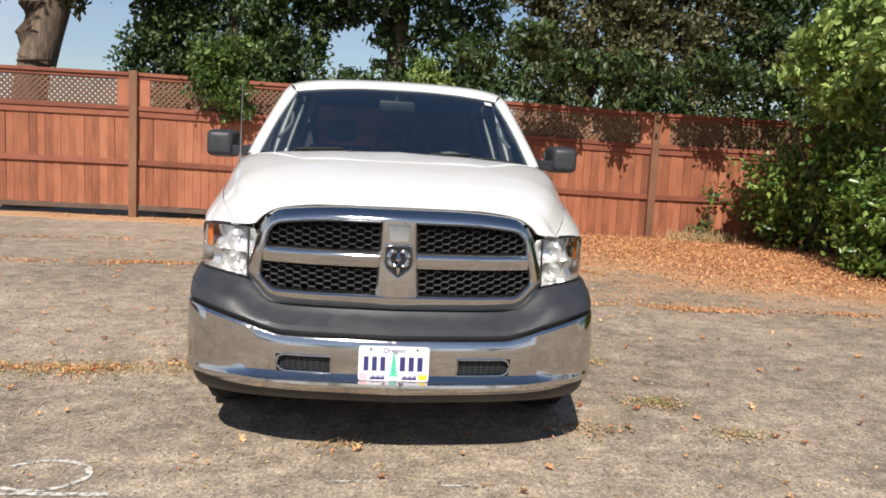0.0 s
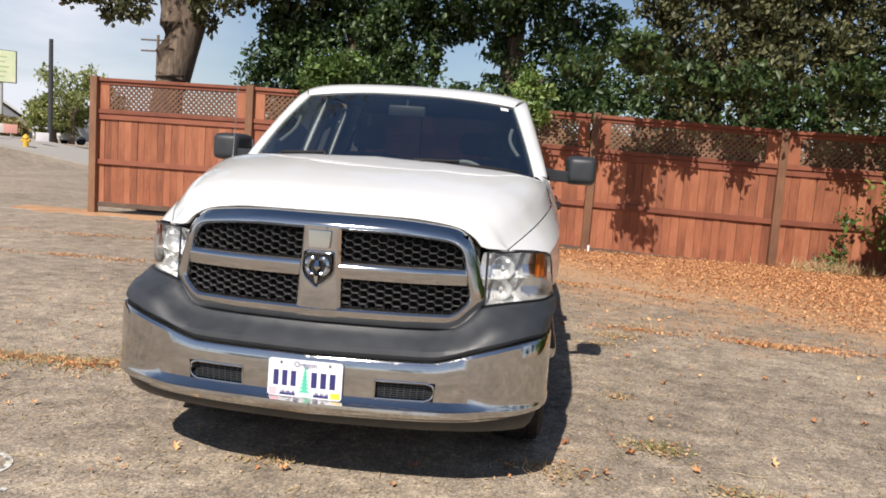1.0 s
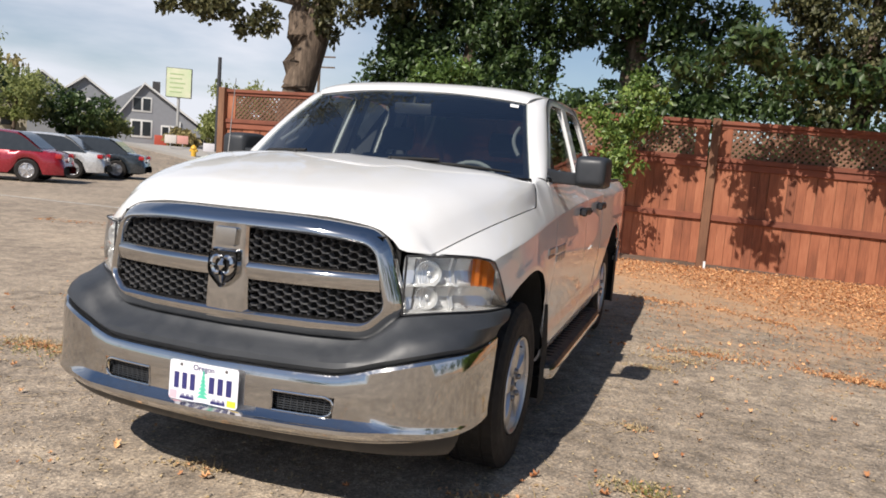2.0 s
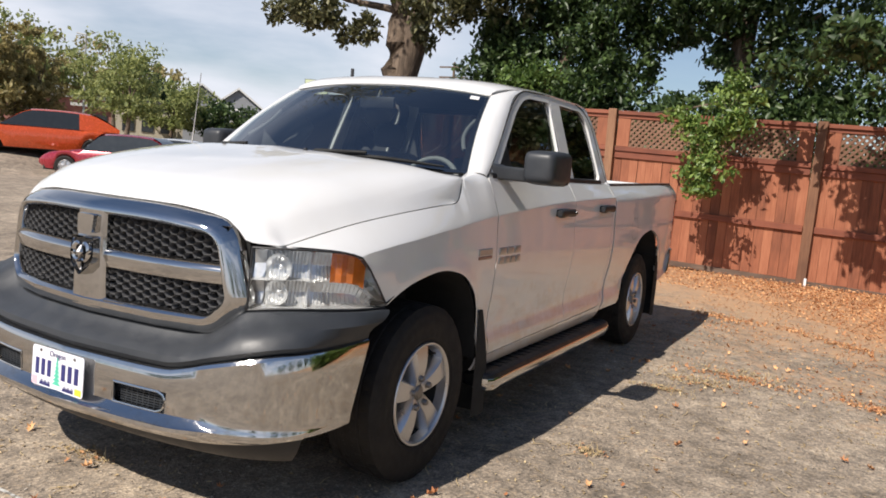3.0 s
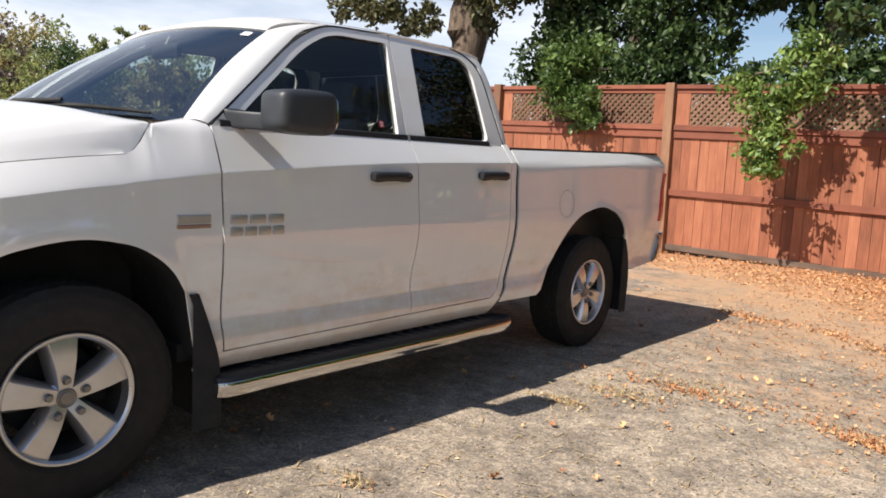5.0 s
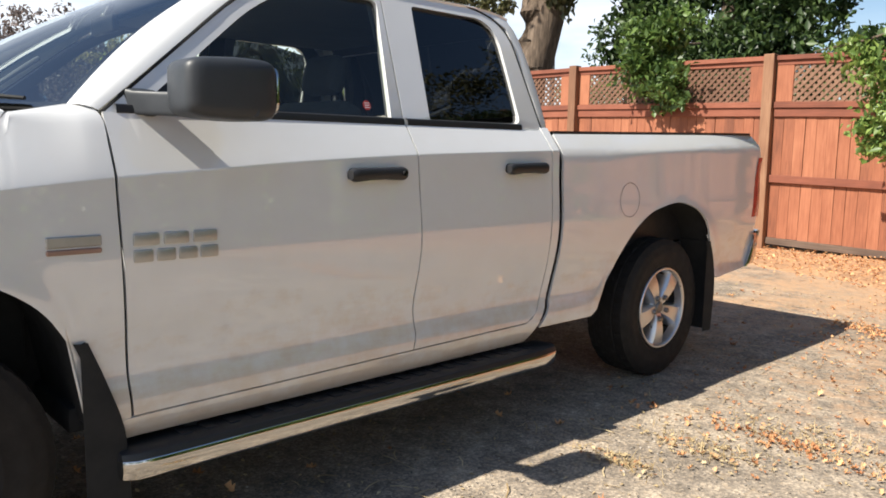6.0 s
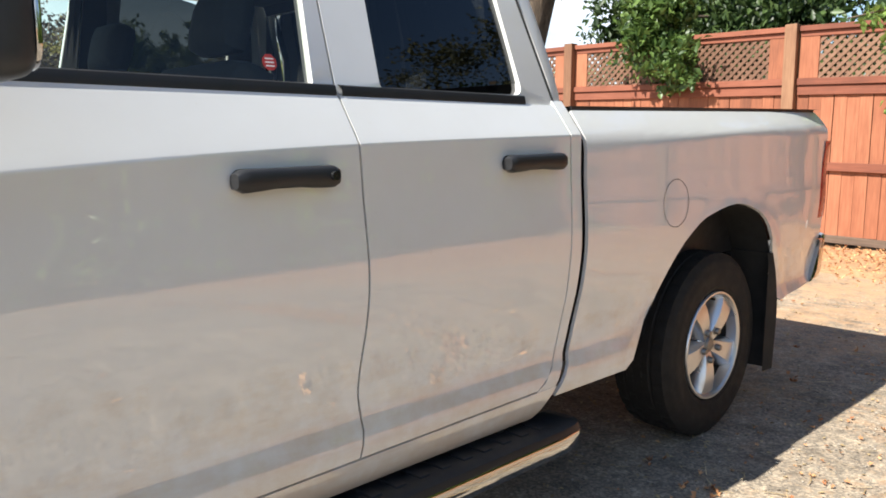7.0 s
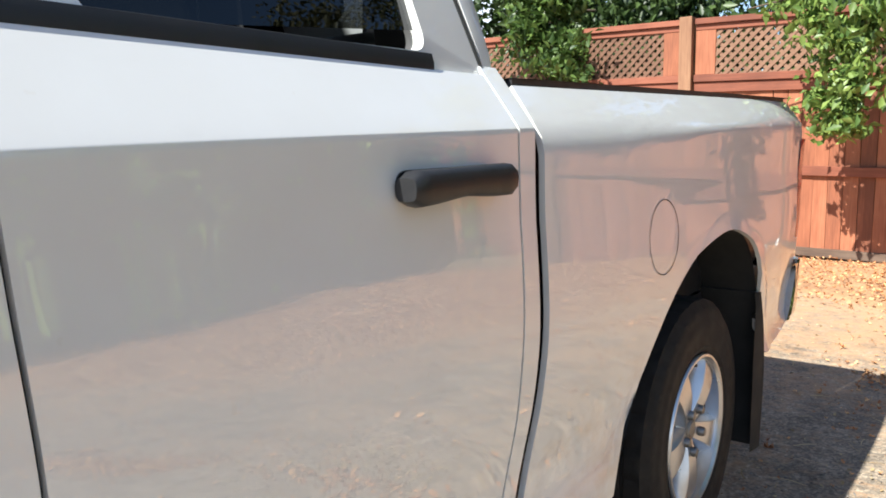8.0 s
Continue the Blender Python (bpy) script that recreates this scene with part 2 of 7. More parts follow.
AMBER = plain("amber_lens", (0.66, 0.17, 0.02), 0.15, 0.0, 0.6, vary=0.2, scale=40)
RED = plain("red_lens", (0.35, 0.01, 0.012), 0.15, 0.0, 0.6)
REFLECTOR = plain("lamp_reflector", (0.80, 0.81, 0.81), 0.20, 0.72, vary=0.08, scale=60)
MESHBLACK = plain("grille_black", (0.10, 0.10, 0.103), 0.26)
DECAL_RED = plain("red_decal", (0.34, 0.03, 0.03), 0.5)
BADGE = plain("dulled_badge_chrome", (0.42, 0.41, 0.39), 0.30, 0.55)
BADGE_RED = plain("dulled_red_chrome", (0.34, 0.22, 0.18), 0.34, 0.5)
DECAL_WHITE = plain("white_decal", (0.72, 0.72, 0.72), 0.5)

# old asphalt
ASPHALT = shader("old_asphalt", rough=0.9)
w = space(ASPHALT)
big = noisy(ASPHALT, w, 0.35, 6.0)
mid = noisy(ASPHALT, w, 2.6, 8.0, 0.65)
fine = node(ASPHALT, "ShaderNodeTexVoronoi", Scale=105.0)
wire(ASPHALT, w, fine.inputs["Vector"])
grit = noisy(ASPHALT, w, 160.0, 3.0)
tone = ramped(ASPHALT, mixed(ASPHALT, 0.45, mixed(ASPHALT, 0.5, big, mid), noisy(ASPHALT, space(ASPHALT, (5.6, 7.0, 5.6)), 1.0, 8.0, 0.7)), [(0.38, (0.108, 0.088, 0.068)), (0.5, (0.250, 0.207, 0.162)), (0.62, (0.42, 0.348, 0.266))])
stones = ramped(ASPHALT, fine.outputs["Color"], [(0.08, (0.25, 0.24, 0.23)), (0.5, (0.92, 0.92, 0.92)), (0.93, (2.4, 2.3, 2.15))])
tone = mixed(ASPHALT, 0.48, tone, stones, "MULTIPLY")
pebble = node(ASPHALT, "ShaderNodeTexVoronoi", Scale=46.0)
wire(ASPHALT, w, pebble.inputs["Vector"])
tone = mixed(ASPHALT, 0.22, tone, ramped(ASPHALT, pebble.outputs["Color"], [(0.15, (0.45, 0.44, 0.43)), (0.5, (1.0, 1.0, 1.0)), (0.9, (1.75, 1.70, 1.60))]), "MULTIPLY")
lint = ramped(ASPHALT, noisy(ASPHALT, w, 22.0, 5.0, 0.7), [(0.56, (0, 0, 0)), (0.65, (1, 1, 1))])
tone = mixed(ASPHALT, mixed(ASPHALT, 0.62, (0, 0, 0), lint), tone, (0.37, 0.275, 0.175))
# tan dust of crushed leaves, thicker towards the hedge and the fence
axes = node(ASPHALT, "ShaderNodeSeparateXYZ")
wire(ASPHALT, w, axes.inputs[0])
reach = node(ASPHALT, "ShaderNodeMath")
reach.operation = "MULTIPLY_ADD"
reach.inputs[1].default_value = 0.55
wire(ASPHALT, axes.outputs["X"], reach.inputs[0])
wire(ASPHALT, axes.outputs["Y"], reach.inputs[2])
drift = node(ASPHALT, "ShaderNodeMapRange")
for key, v in (("From Min", 3.2), ("From Max", 8.5), ("To Min", 0.0), ("To Max", 0.28)):
    drift.inputs[key].default_value = v
wire(ASPHALT, reach.outputs[0], drift.inputs["Value"])
extra = node(ASPHALT, "ShaderNodeMath")
extra.operation = "ADD"
side_on = node(ASPHALT, "ShaderNodeMapRange")
side_on.inputs["From Min"].default_value, side_on.inputs["From Max"].default_value = -3.5, 1.0
wire(ASPHALT, axes.outputs["X"], side_on.inputs["Value"])
both_of = node(ASPHALT, "ShaderNodeMath")
both_of.operation = "MULTIPLY"
wire(ASPHALT, drift.outputs[0], both_of.inputs[0])
wire(ASPHALT, side_on.outputs[0], both_of.inputs[1])
wire(ASPHALT, both_of.outputs[0], extra.inputs[0])
wire(ASPHALT, mixed(ASPHALT, 0.5, noisy(ASPHALT, w, 1.3, 6.0, 0.65), noisy(ASPHALT, w, 14.0, 6.0, 0.7)), extra.inputs[1])
crumbs = ramped(ASPHALT, extra.outputs[0], [(0.58, (0, 0, 0)), (0.74, (0.85, 0.85, 0.85))])
tone = mixed(ASPHALT, crumbs, tone, (0.44, 0.265, 0.145))
wire(ASPHALT, tone, principled(ASPHALT).inputs["Base Color"])
bumped(ASPHALT, mixed(ASPHALT, 0.5, fine.outputs["Distance"], grit), 0.6, 0.006)

# dry earth and crushed leaves near the fence
LITTER = shader("leaf_litter_soil", rough=0.95)
w = space(LITTER)
soil = ramped(LITTER, mixed(LITTER, 0.5, noisy(LITTER, w, 3.0, 6.0), noisy(LITTER, w, 26.0, 6.0)), [(0.3, (0.23, 0.138, 0.080)), (0.5, (0.41, 0.230, 0.118)), (0.7, (0.53, 0.335, 0.185))])
wire(LITTER, soil, principled(LITTER).inputs["Base Color"])
bumped(LITTER, noisy(LITTER, w, 30.0, 6.0), 0.8, 0.02)

# stained fence boards: each board its own shade, grain along z
def wood(name, dark, mid_c, light, grain=(26, 26, 1.6)):
    mat = shader(name, rough=0.75)
    v = space(mat, grain, own=True)
    g = noisy(mat, v, 2.2, 6.0, 0.65)
    info = node(mat, "ShaderNodeObjectInfo")
    patch = noisy(mat, space(mat, (1.5, 1.5, 0.8), own=True), 1.6, 3.0)
    f = mixed(mat, 0.19, mixed(mat, 0.48, g, patch), info.outputs["Random"])
    wire(mat, ramped(mat, f, [(0.34, dark), (0.5, mid_c), (0.66, light)]), principled(mat).inputs["Base Color"])
    bumped(mat, g, 0.35, 0.004)
    return mat


BOARD = wood("red_stained_board", (0.150, 0.049, 0.024), (0.278, 0.094, 0.045), (0.39, 0.152, 0.078))
RAILWOOD = wood("red_stained_rail", (0.14, 0.042, 0.023), (0.21, 0.064, 0.034), (0.27, 0.090, 0.05), (1.6, 26, 26))
POSTWOOD = wood("weathered_post", (0.12, 0.055, 0.030), (0.20, 0.095, 0.05), (0.29, 0.155, 0.085))
LATTICE = wood("weathered_lattice", (0.105, 0.050, 0.029), (0.165, 0.083, 0.049), (0.235, 0.130, 0.080), (10, 10, 10))
# kickboard coloured dark: the shadow line under the fence is put into it
KICK_SHADE = wood("shadow_dark_kickboard", (0.06, 0.036, 0.026), (0.10, 0.065, 0.046), (0.16, 0.11, 0.08), (1.6, 26, 26))
BARK = shader("bark", rough=0.95)
w = space(BARK, (7, 7, 1.6))
bk = noisy(BARK, w, 2.0, 8.0, 0.7)
wire(BARK, ramped(BARK, bk, [(0.3, (0.05, 0.036, 0.026)), (0.55, (0.145, 0.105, 0.075)), (0.75, (0.26, 0.20, 0.15))]), principled(BARK).inputs["Base Color"])
bumped(BARK, bk, 0.9, 0.04)


def leafy(name, dark, light, rough=0.42, thin=0.35):
    """Leaves: each its own green, partly lit through."""
    mat = shader(name, rough=rough)
    geo = node(mat, "ShaderNodeNewGeometry")
    c = ramped(mat, geo.outputs["Random Per Island"], [(0.05, dark), (0.6, tuple((a + b) / 2 for a, b in zip(dark, light))), (0.97, light)])
    wire(mat, c, principled(mat).inputs["Base Color"])
    back = node(mat, "ShaderNodeBsdfTranslucent")
    wire(mat, c, back.inputs["Color"])
    mix = node(mat, "ShaderNodeMixShader")
    mix.inputs[0].default_value = thin
    wire(mat, principled(mat).outputs[0], mix.inputs[1])
    wire(mat, back.outputs[0], mix.inputs[2])
    wire(mat, mix.outputs[0], mat.node_tree.nodes["Material Output"].inputs["Surface"])
    return mat


LEAF = leafy("green_leaf", (0.018, 0.040, 0.012), (0.105, 0.160, 0.050), 0.45)
# brighter green for the hanging branch, part of its sunlit look in the colour
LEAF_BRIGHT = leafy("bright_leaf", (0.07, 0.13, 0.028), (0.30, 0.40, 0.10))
# laurel leaf made paler: the bough's sunlight is put into its colour
LEAF_LIT_SPRAY = leafy("laurel_leaf_painted_sunlit", (0.13, 0.21, 0.05), (0.42, 0.54, 0.16))
LEAF_OLIVE = leafy("olive_leaf", (0.040, 0.048, 0.018), (0.20, 0.19, 0.085), 0.5)
LEAF_LAUREL = leafy("laurel_leaf", (0.05, 0.11, 0.02), (0.27, 0.39, 0.09), 0.3)
LEAF_FAR = leafy("street_tree_leaf", (0.16, 0.20, 0.065), (0.42, 0.44, 0.17), 0.6, 0.5)
LEAF_GOLD = leafy("yellowing_leaf", (0.21, 0.18, 0.070), (0.48, 0.40, 0.18), 0.6, 0.5)
LEAF_PLUM = leafy("plum_leaf", (0.09, 0.075, 0.07), (0.26, 0.20, 0.18), 0.6, 0.35)
LEAF_MID = leafy("mid_green_leaf", (0.04, 0.08, 0.018), (0.16, 0.24, 0.06), 0.42)
DEAD_LEAF = leafy("dry_fallen_leaf", (0.38, 0.15, 0.060), (0.80, 0.46, 0.22), 0.8, 0.1)
STRAW = leafy("dry_grass", (0.32, 0.225, 0.11), (0.66, 0.52, 0.30), 0.8, 0.2)
GRIT = leafy("loose_grit", (0.09, 0.08, 0.07), (0.44, 0.39, 0.33), 0.9, 0.0)
GREENGRASS = leafy("thin_grass", (0.10, 0.13, 0.03), (0.30, 0.30, 0.08), 0.8, 0.2)


# ---- ground: one sheet to the horizon, rising gently towards the street ----
def ground_z(x, y):
    r = min(max(-x - 19.8, 0) * 0.19, 0.9 + 0.45 * min(max((45 - y) / 25, 0), 1))
    return r


def ground_sheet():
    xs = [-1500, -400, -150, -80, -60] + span(-45, -6, 52) + span(-5.5, 9, 29) + [12, 16, 25, 60, 200, 1500]
    ys = [-1500, -300, -80, -30, -15] + span(-9, 12, 42) + [14, 18, 24, 32, 45, 70, 120, 300, 1500]
    bm = bmesh.new()
    sheet(bm, [[(x, y, ground_z(x, y)) for x in xs] for y in ys])
    return bm


tagged(part("ground", ground_sheet(), ASPHALT, None, "", 0), "worn grey-brown asphalt parking lot strewn with dry bits", "ground", kind="structure")

# leaf-strewn soil along the fence: a thin uneven sheet
edge_y = curve([-9, -4.5, -2.6, -1.0, 1.2, 2.2, 3.2, 4.4, 7.0, 12], [9.3, 9.1, 8.9, 8.3, 7.5, 6.5, 5.4, 4.2, 3.2, 3.0])
bm = bmesh.new()
rows = []
for i in range(31):
    row = []
    for x in span(-9, 12, 84):
        lo = edge_y(x) + 0.28 * noise.noise((x * 1.4, 3, 0)) + 0.12 * noise.noise((x * 5, 9, 0))
        y = lerp(lo, 9.95, i / 30)
        h = 0.045 * (i / 30) ** 0.6 * (0.7 + 0.5 * noise.noise((x * 0.9, y * 0.9, 5))) + 0.012 * noise.noise((x * 4, y * 4, 1)) * (i > 0)
        row.append((x, y, 0.004 + (-0.008 if i == 0 else max(h, 0))))
    rows.append(row)
sheet(bm, rows)
tagged(part("leaf_litter_bed", bm, LITTER, None, "", 0), "dry earth covered with crushed orange leaves", "ground", kind="stuff")


def flakes(name, centres, size, material, label, category, tilt=0.5, curl=0.25, kind="stuff", shape="leaf", parent=None):
    """Many small leaves: centres is an (n, 3) array."""
    n = len(centres)
    yaw = rng.uniform(0, 2 * np.pi, n)
    if np.isscalar(tilt):
        pitch, roll = rng.normal(0, tilt, n), rng.normal(0, tilt, n)
    cy, sy, cp, sp, cr, sr = np.cos(yaw), np.sin(yaw), np.cos(pitch), np.sin(pitch), np.cos(roll), np.sin(roll)
    # rotation rows of Rz Ry Rx
    rot = np.stack([np.stack([cy * cp, cy * sp * sr - sy * cr, cy * sp * cr + sy * sr], 1),
                    np.stack([sy * cp, sy * sp * sr + cy * cr, sy * sp * cr - cy * sr], 1),
                    np.stack([-sp, cp * sr, cp * cr], 1)], 1)
    s = size * rng.uniform(0.55, 1.35, n)
    if shape == "leaf":
        local = np.array([[-0.5, 0, 0], [-0.1, -0.27, curl * 0.5], [0.5, 0, 0], [-0.1, 0.27, curl * 0.5], [0.12, 0, -0.04]])
        faces = np.array([[0, 1, 4], [1, 2, 4], [2, 3, 4], [3, 0, 4]])
    elif shape == "dry":
        local = np.array([[-0.55, 0.02, 0.06], [-0.30, -0.30, 0.22], [0.02, -0.16, 0.05], [0.24, -0.36, 0.26], [0.30, -0.08, 0.04], [0.52, 0.05, 0.16], [0.22, 0.13, 0.03], [0.10, 0.38, 0.24], [-0.16, 0.17, 0.05], [-0.38, 0.28, 0.20], [0, 0, 0]])
        local[:, 2] *= curl / 0.25
        faces = np.array([[i, (i + 1) % 10, 10] for i in range(10)])
    elif shape == "twig":
        local = np.array([[-0.5, -0.03, 0.02], [0.0, 0.05, 0.02], [0.5, -0.02, 0.03], [0.5, 0.02, 0.03], [0.0, 0.11, 0.03], [-0.5, 0.03, 0.02]])
        faces = np.array([[0, 1, 4], [0, 4, 5], [1, 2, 3], [1, 3, 4]])
    else:
        local = np.array([[-0.04, 0, 0], [0.04, 0, 0], [0.12, 0, 1.0]])
        faces = np.array([[0, 1, 2]])
    pts = np.einsum("nij,kj->nki", rot, local) * s[:, None, None] + centres[:, None, :]
    me = bpy.data.meshes.new(name)
    k, f = len(local), len(faces)
    me.vertices.add(n * k)
    me.vertices.foreach_set("co", pts.reshape(-1).astype(np.float32))
    idx = (faces[None] + (np.arange(n) * k)[:, None, None]).reshape(-1)
    me.loops.add(len(idx))
    me.loops.foreach_set("vertex_index", idx.astype(np.int32))
    me.polygons.add(n * f)
    me.polygons.foreach_set("loop_start", np.arange(0, 3 * n * f, 3, dtype=np.int32))
    me.update(calc_edges=True)
    me.validate()
    me.materials.append(material)
    ob = new(name, me)
    if parent:
        ob.parent = parent
        if label:
            ob["label"] = label
        return ob
    return tagged(ob, label, category, kind=kind)


# fallen leaves: thick by the fence and the hedge, thin over the asphalt
def scatter_litter(n):
    x = rng.uniform(-6, 11, n * 3)
    y = rng.uniform(2.4, 9.6, n * 3)
    e = np.array([edge_y(v) for v in x])
    d = y - e
    keep = rng.uniform(0, 1, n * 3) < np.clip(0.22 + 0.35 * d, 0.0, 1) * np.clip(0.35 + 0.16 * (x + 3), 0.12, 1)
    x, y = x[keep][:n], y[keep][:n]
    return np.stack([x, y, 0.03 + 0.05 * rng.uniform(0, 1, len(x))], 1)


flakes("fallen_leaves", scatter_litter(42000), 0.031, DEAD_LEAF, "thick orange-brown fallen leaves along the fence", "leaves", 0.4, 0.4, shape="dry")
pts = []
for x0, y0, x1, y1, n, wid in ((1.1, 3.05, 5.0, 2.87, 1000, 0.07), (1.9, 3.15, 5.6, 2.75, 300, 0.15), (-2.5, 0.30, -1.15, 0.55, 260, 0.06), (-5.5, 4.35, -2.0, 4.65, 760, 0.09), (-8.5, 6.3, -3.0, 6.6, 500, 0.12), (1.05, 5.76, 1.9, 5.66, 260, 0.10), (1.9, 5.66, 2.75, 5.05, 300, 0.12), (1.05, 5.2, 4.4, 4.2, 380, 0.38), (2.0, 6.0, 6.0, 5.2, 380, 0.30)):
    reach_ = math.hypot(x1 - x0, y1 - y0)
    heaps = [rnd.random() for _ in range(max(3, int(reach_ * 2.2)))]
    for _ in range(n):
        s = min(max(rnd.choice(heaps) + rnd.gauss(0, 0.13) / reach_, 0), 1) if rnd.random() < 0.7 else rnd.random()
        pts.append((lerp(x0, x1, s), lerp(y0, y1, s) + rnd.gauss(0, wid) * rnd.uniform(0.4, 1.2) + 0.05 * math.sin(9 * s), 0.010))
pts = np.array(pts)
flakes("grass_drifts", pts[::3] + rng.normal(0, 0.03, (len(pts[::3]), 3)) * np.array([1, 1, 0]), 0.040, STRAW, "dry grass and stalks along asphalt cracks", "grass", 0.3, shape="blade")
flakes("leaf_drifts", pts, 0.025, DEAD_LEAF, "lines of dry leaves caught in asphalt cracks", "leaves", 0.45, 0.5, shape="dry")
loose = np.stack([rng.uniform(-4, 7, 520), rng.uniform(-2.5, 6.5, 520), np.full(520, 0.012)], 1)
flakes("loose_leaves", loose, 0.040, DEAD_LEAF, "single dry leaves lying on the asphalt", "leaves", 0.35, 0.5, shape="dry")
crumbs_at = np.stack([rng.uniform(0.8, 8, 6500), rng.uniform(2.6, 8.5, 6500), np.full(6500, 0.008)], 1)
crumbs_at = crumbs_at[rng.uniform(0, 1, 6500) < np.clip((crumbs_at[:, 1] + 0.5 * crumbs_at[:, 0] - 3.0) / 4, 0, 1)]
flakes("leaf_crumbs", crumbs_at, 0.021, DEAD_LEAF, "crushed dry leaf crumbs over the asphalt", "debris", 0.3, 0.4, shape="dry")
chips = np.stack([rng.uniform(-4, 7, 9000), rng.uniform(-3.2, 7, 9000), np.full(9000, 0.005)], 1)
flakes("dry_chips", chips, 0.021, STRAW, "pale dry bits scattered over the asphalt", "debris", 0.25)

twig_at = np.stack([rng.uniform(-3.6, 6.5, 2600), rng.uniform(-3.3, 6.5, 2600), np.full(2600, 0.006)], 1)
flakes("dry_twigs", twig_at, 0.075, STRAW, "thin pale twigs and stalks on the asphalt", "debris", 0.06, shape="twig")
grit_at = np.stack([rng.uniform(-3.6, 5, 26000), rng.uniform(-3.4, 4.5, 26000), np.full(26000, 0.004)], 1)
flakes("loose_grit", grit_at, 0.013, GRIT, "loose pale and dark grit on the worn asphalt", "debris", 0.25)
# tufts of dry grass in cracks
tufts = ((1.585, -0.02, 130, 0.10, 1), (1.05, -0.47, 70, 0.13, 0), (-0.24, -0.74, 40, 0.08, 0), (1.87, -0.52, 60, 0.10, 1), (-1.20, 0.52, 90, 0.10, 0), (-1.75, 0.42, 110, 0.22, 1), (-2.3, 0.32, 130, 0.25, 1),
         (1.66, 2.75, 120, 0.16, 0), (1.50, 2.35, 60, 0.08, 0), (1.9, 3.2, 90, 0.2, 0), (1.48, 0.86, 40, 0.06, 0))
for x, y, n, wid, green in tufts:
    c = np.stack([rng.normal(x, wid, n), rng.normal(y, wid * 0.45, n), np.full(n, 0.0)], 1)
    flakes("grass_tuft", c, 0.055, GREENGRASS if green else STRAW, "small tuft of dry grass in a crack", "grass", 0.55, shape="blade")
    c = np.stack([rng.normal(x, wid * 0.9, n), rng.normal(y, wid * 0.5, n), np.full(n, 0.010)], 1)
    flakes("tuft_litter", c, 0.022, STRAW, "dry crushed leaves caught round a grass tuft", "debris", 0.25, 0.3, shape="dry")
    c = np.stack([rng.normal(x, wid * 1.2, n // 3), rng.normal(y, wid * 0.6, n // 3), np.full(n // 3, 0.010)], 1)
    flakes("leaf_bits", c, 0.020, DEAD_LEAF, "orange crumbs of dry leaf round a grass tuft", "debris", 0.3, 0.3, shape="dry")
c = np.stack([rng.uniform(-2.6, -1.1, 1100), rng.normal(0.42, 0.05, 1100), np.zeros(1100)], 1)
flakes("grass_strip", c, 0.042, STRAW, "dry grass along an asphalt crack", "grass", 0.5, shape="blade")

# worn white paint
WORNPAINT = shader("worn_road_paint", (0.55, 0.54, 0.50), 0.8)
w = space(WORNPAINT)
wire(WORNPAINT, ramped(WORNPAINT, noisy(WORNPAINT, w, 30.0, 6.0), [(0.42, (0.17, 0.155, 0.135)), (0.55, (0.58, 0.57, 0.53))]), principled(WORNPAINT).inputs["Base Color"])
bm = bmesh.new()
sheet(bm, [[(-1.45 + r * math.cos(a), -1.12 + 0.8 * r * math.sin(a), 0.004) for a in span(-2.2, 2.6, 24)] for r in (0.17, 0.20)])
sheet(bm, [[(-1.62 + 0.5 * s, y, 0.004) for s in span(0, 1, 6)] for y in (-1.31, -1.28)])
sheet(bm, [[(-0.27 + 0.19 * s, y, 0.004) for s in (0, 1)] for y in (-1.15, -1.135)])
sheet(bm, [[(0.22 + 0.16 * s, y, 0.004) for s in (0, 1)] for y in (-1.18, -1.165)])
tagged(part("road_marking", bm, WORNPAINT, None, "", 0), "worn white paint marks on the asphalt", "marking", kind="structure")
bm = bmesh.new()
sheet(bm, [[(x, y + 0.02 * x, 0.005 + ground_z(x, y)) for x in span(-16, -4.2, 16)] for y in (9.4, 9.52)])
tagged(part("parking_line", bm, WORNPAINT, None, "", 0), "faded parking line on the asphalt", "marking", kind="structure")

# ---- fence ----
POSTS = (-7.46, -4.44, -1.30, 1.80, 4.98, 8.12, 11.26)
FY = 9.66
fall = lambda x: min(max(-0.022 * (x - 0.9), -0.10), 0.10)
fence = thing("fence", "tall red-stained wooden fence with lattice top and square posts", "fence")
picket_me = box_mesh(-0.0705, 0.0705, -0.010, 0.010, 0.0, 1.70, 0.0)
me = bpy.data.meshes.new("picket")
picket_me.to_mesh(me)
picket_me.free()
me.materials.append(BOARD)
# strips added behind the picket joints, to stop light slits and keep joints dark
gap_stop_bm = box_mesh(-0.02, 0.02, -0.006, 0.006, 0.0, 1.66)
gap_stop_me = bpy.data.meshes.new("back_batten")
gap_stop_bm.to_mesh(gap_stop_me)
gap_stop_bm.free()
gap_stop_me.materials.append(POSTWOOD)
post_bm = box_mesh(-0.068, 0.068, -0.068, 0.068, -0.10, 2.50, 0.008)
post_mesh = bpy.data.meshes.new("post")
post_bm.to_mesh(post_mesh)
post_bm.free()
post_mesh.materials.append(POSTWOOD)
for k, x in enumerate(POSTS):
    p = new("post", post_mesh)
    p.parent = fence
    p.matrix_basis = pose(x, FY - 0.03, -0.02 + fall(x), rnd.uniform(-0.5, 0.5), rnd.uniform(-0.6, 0.6), 0)
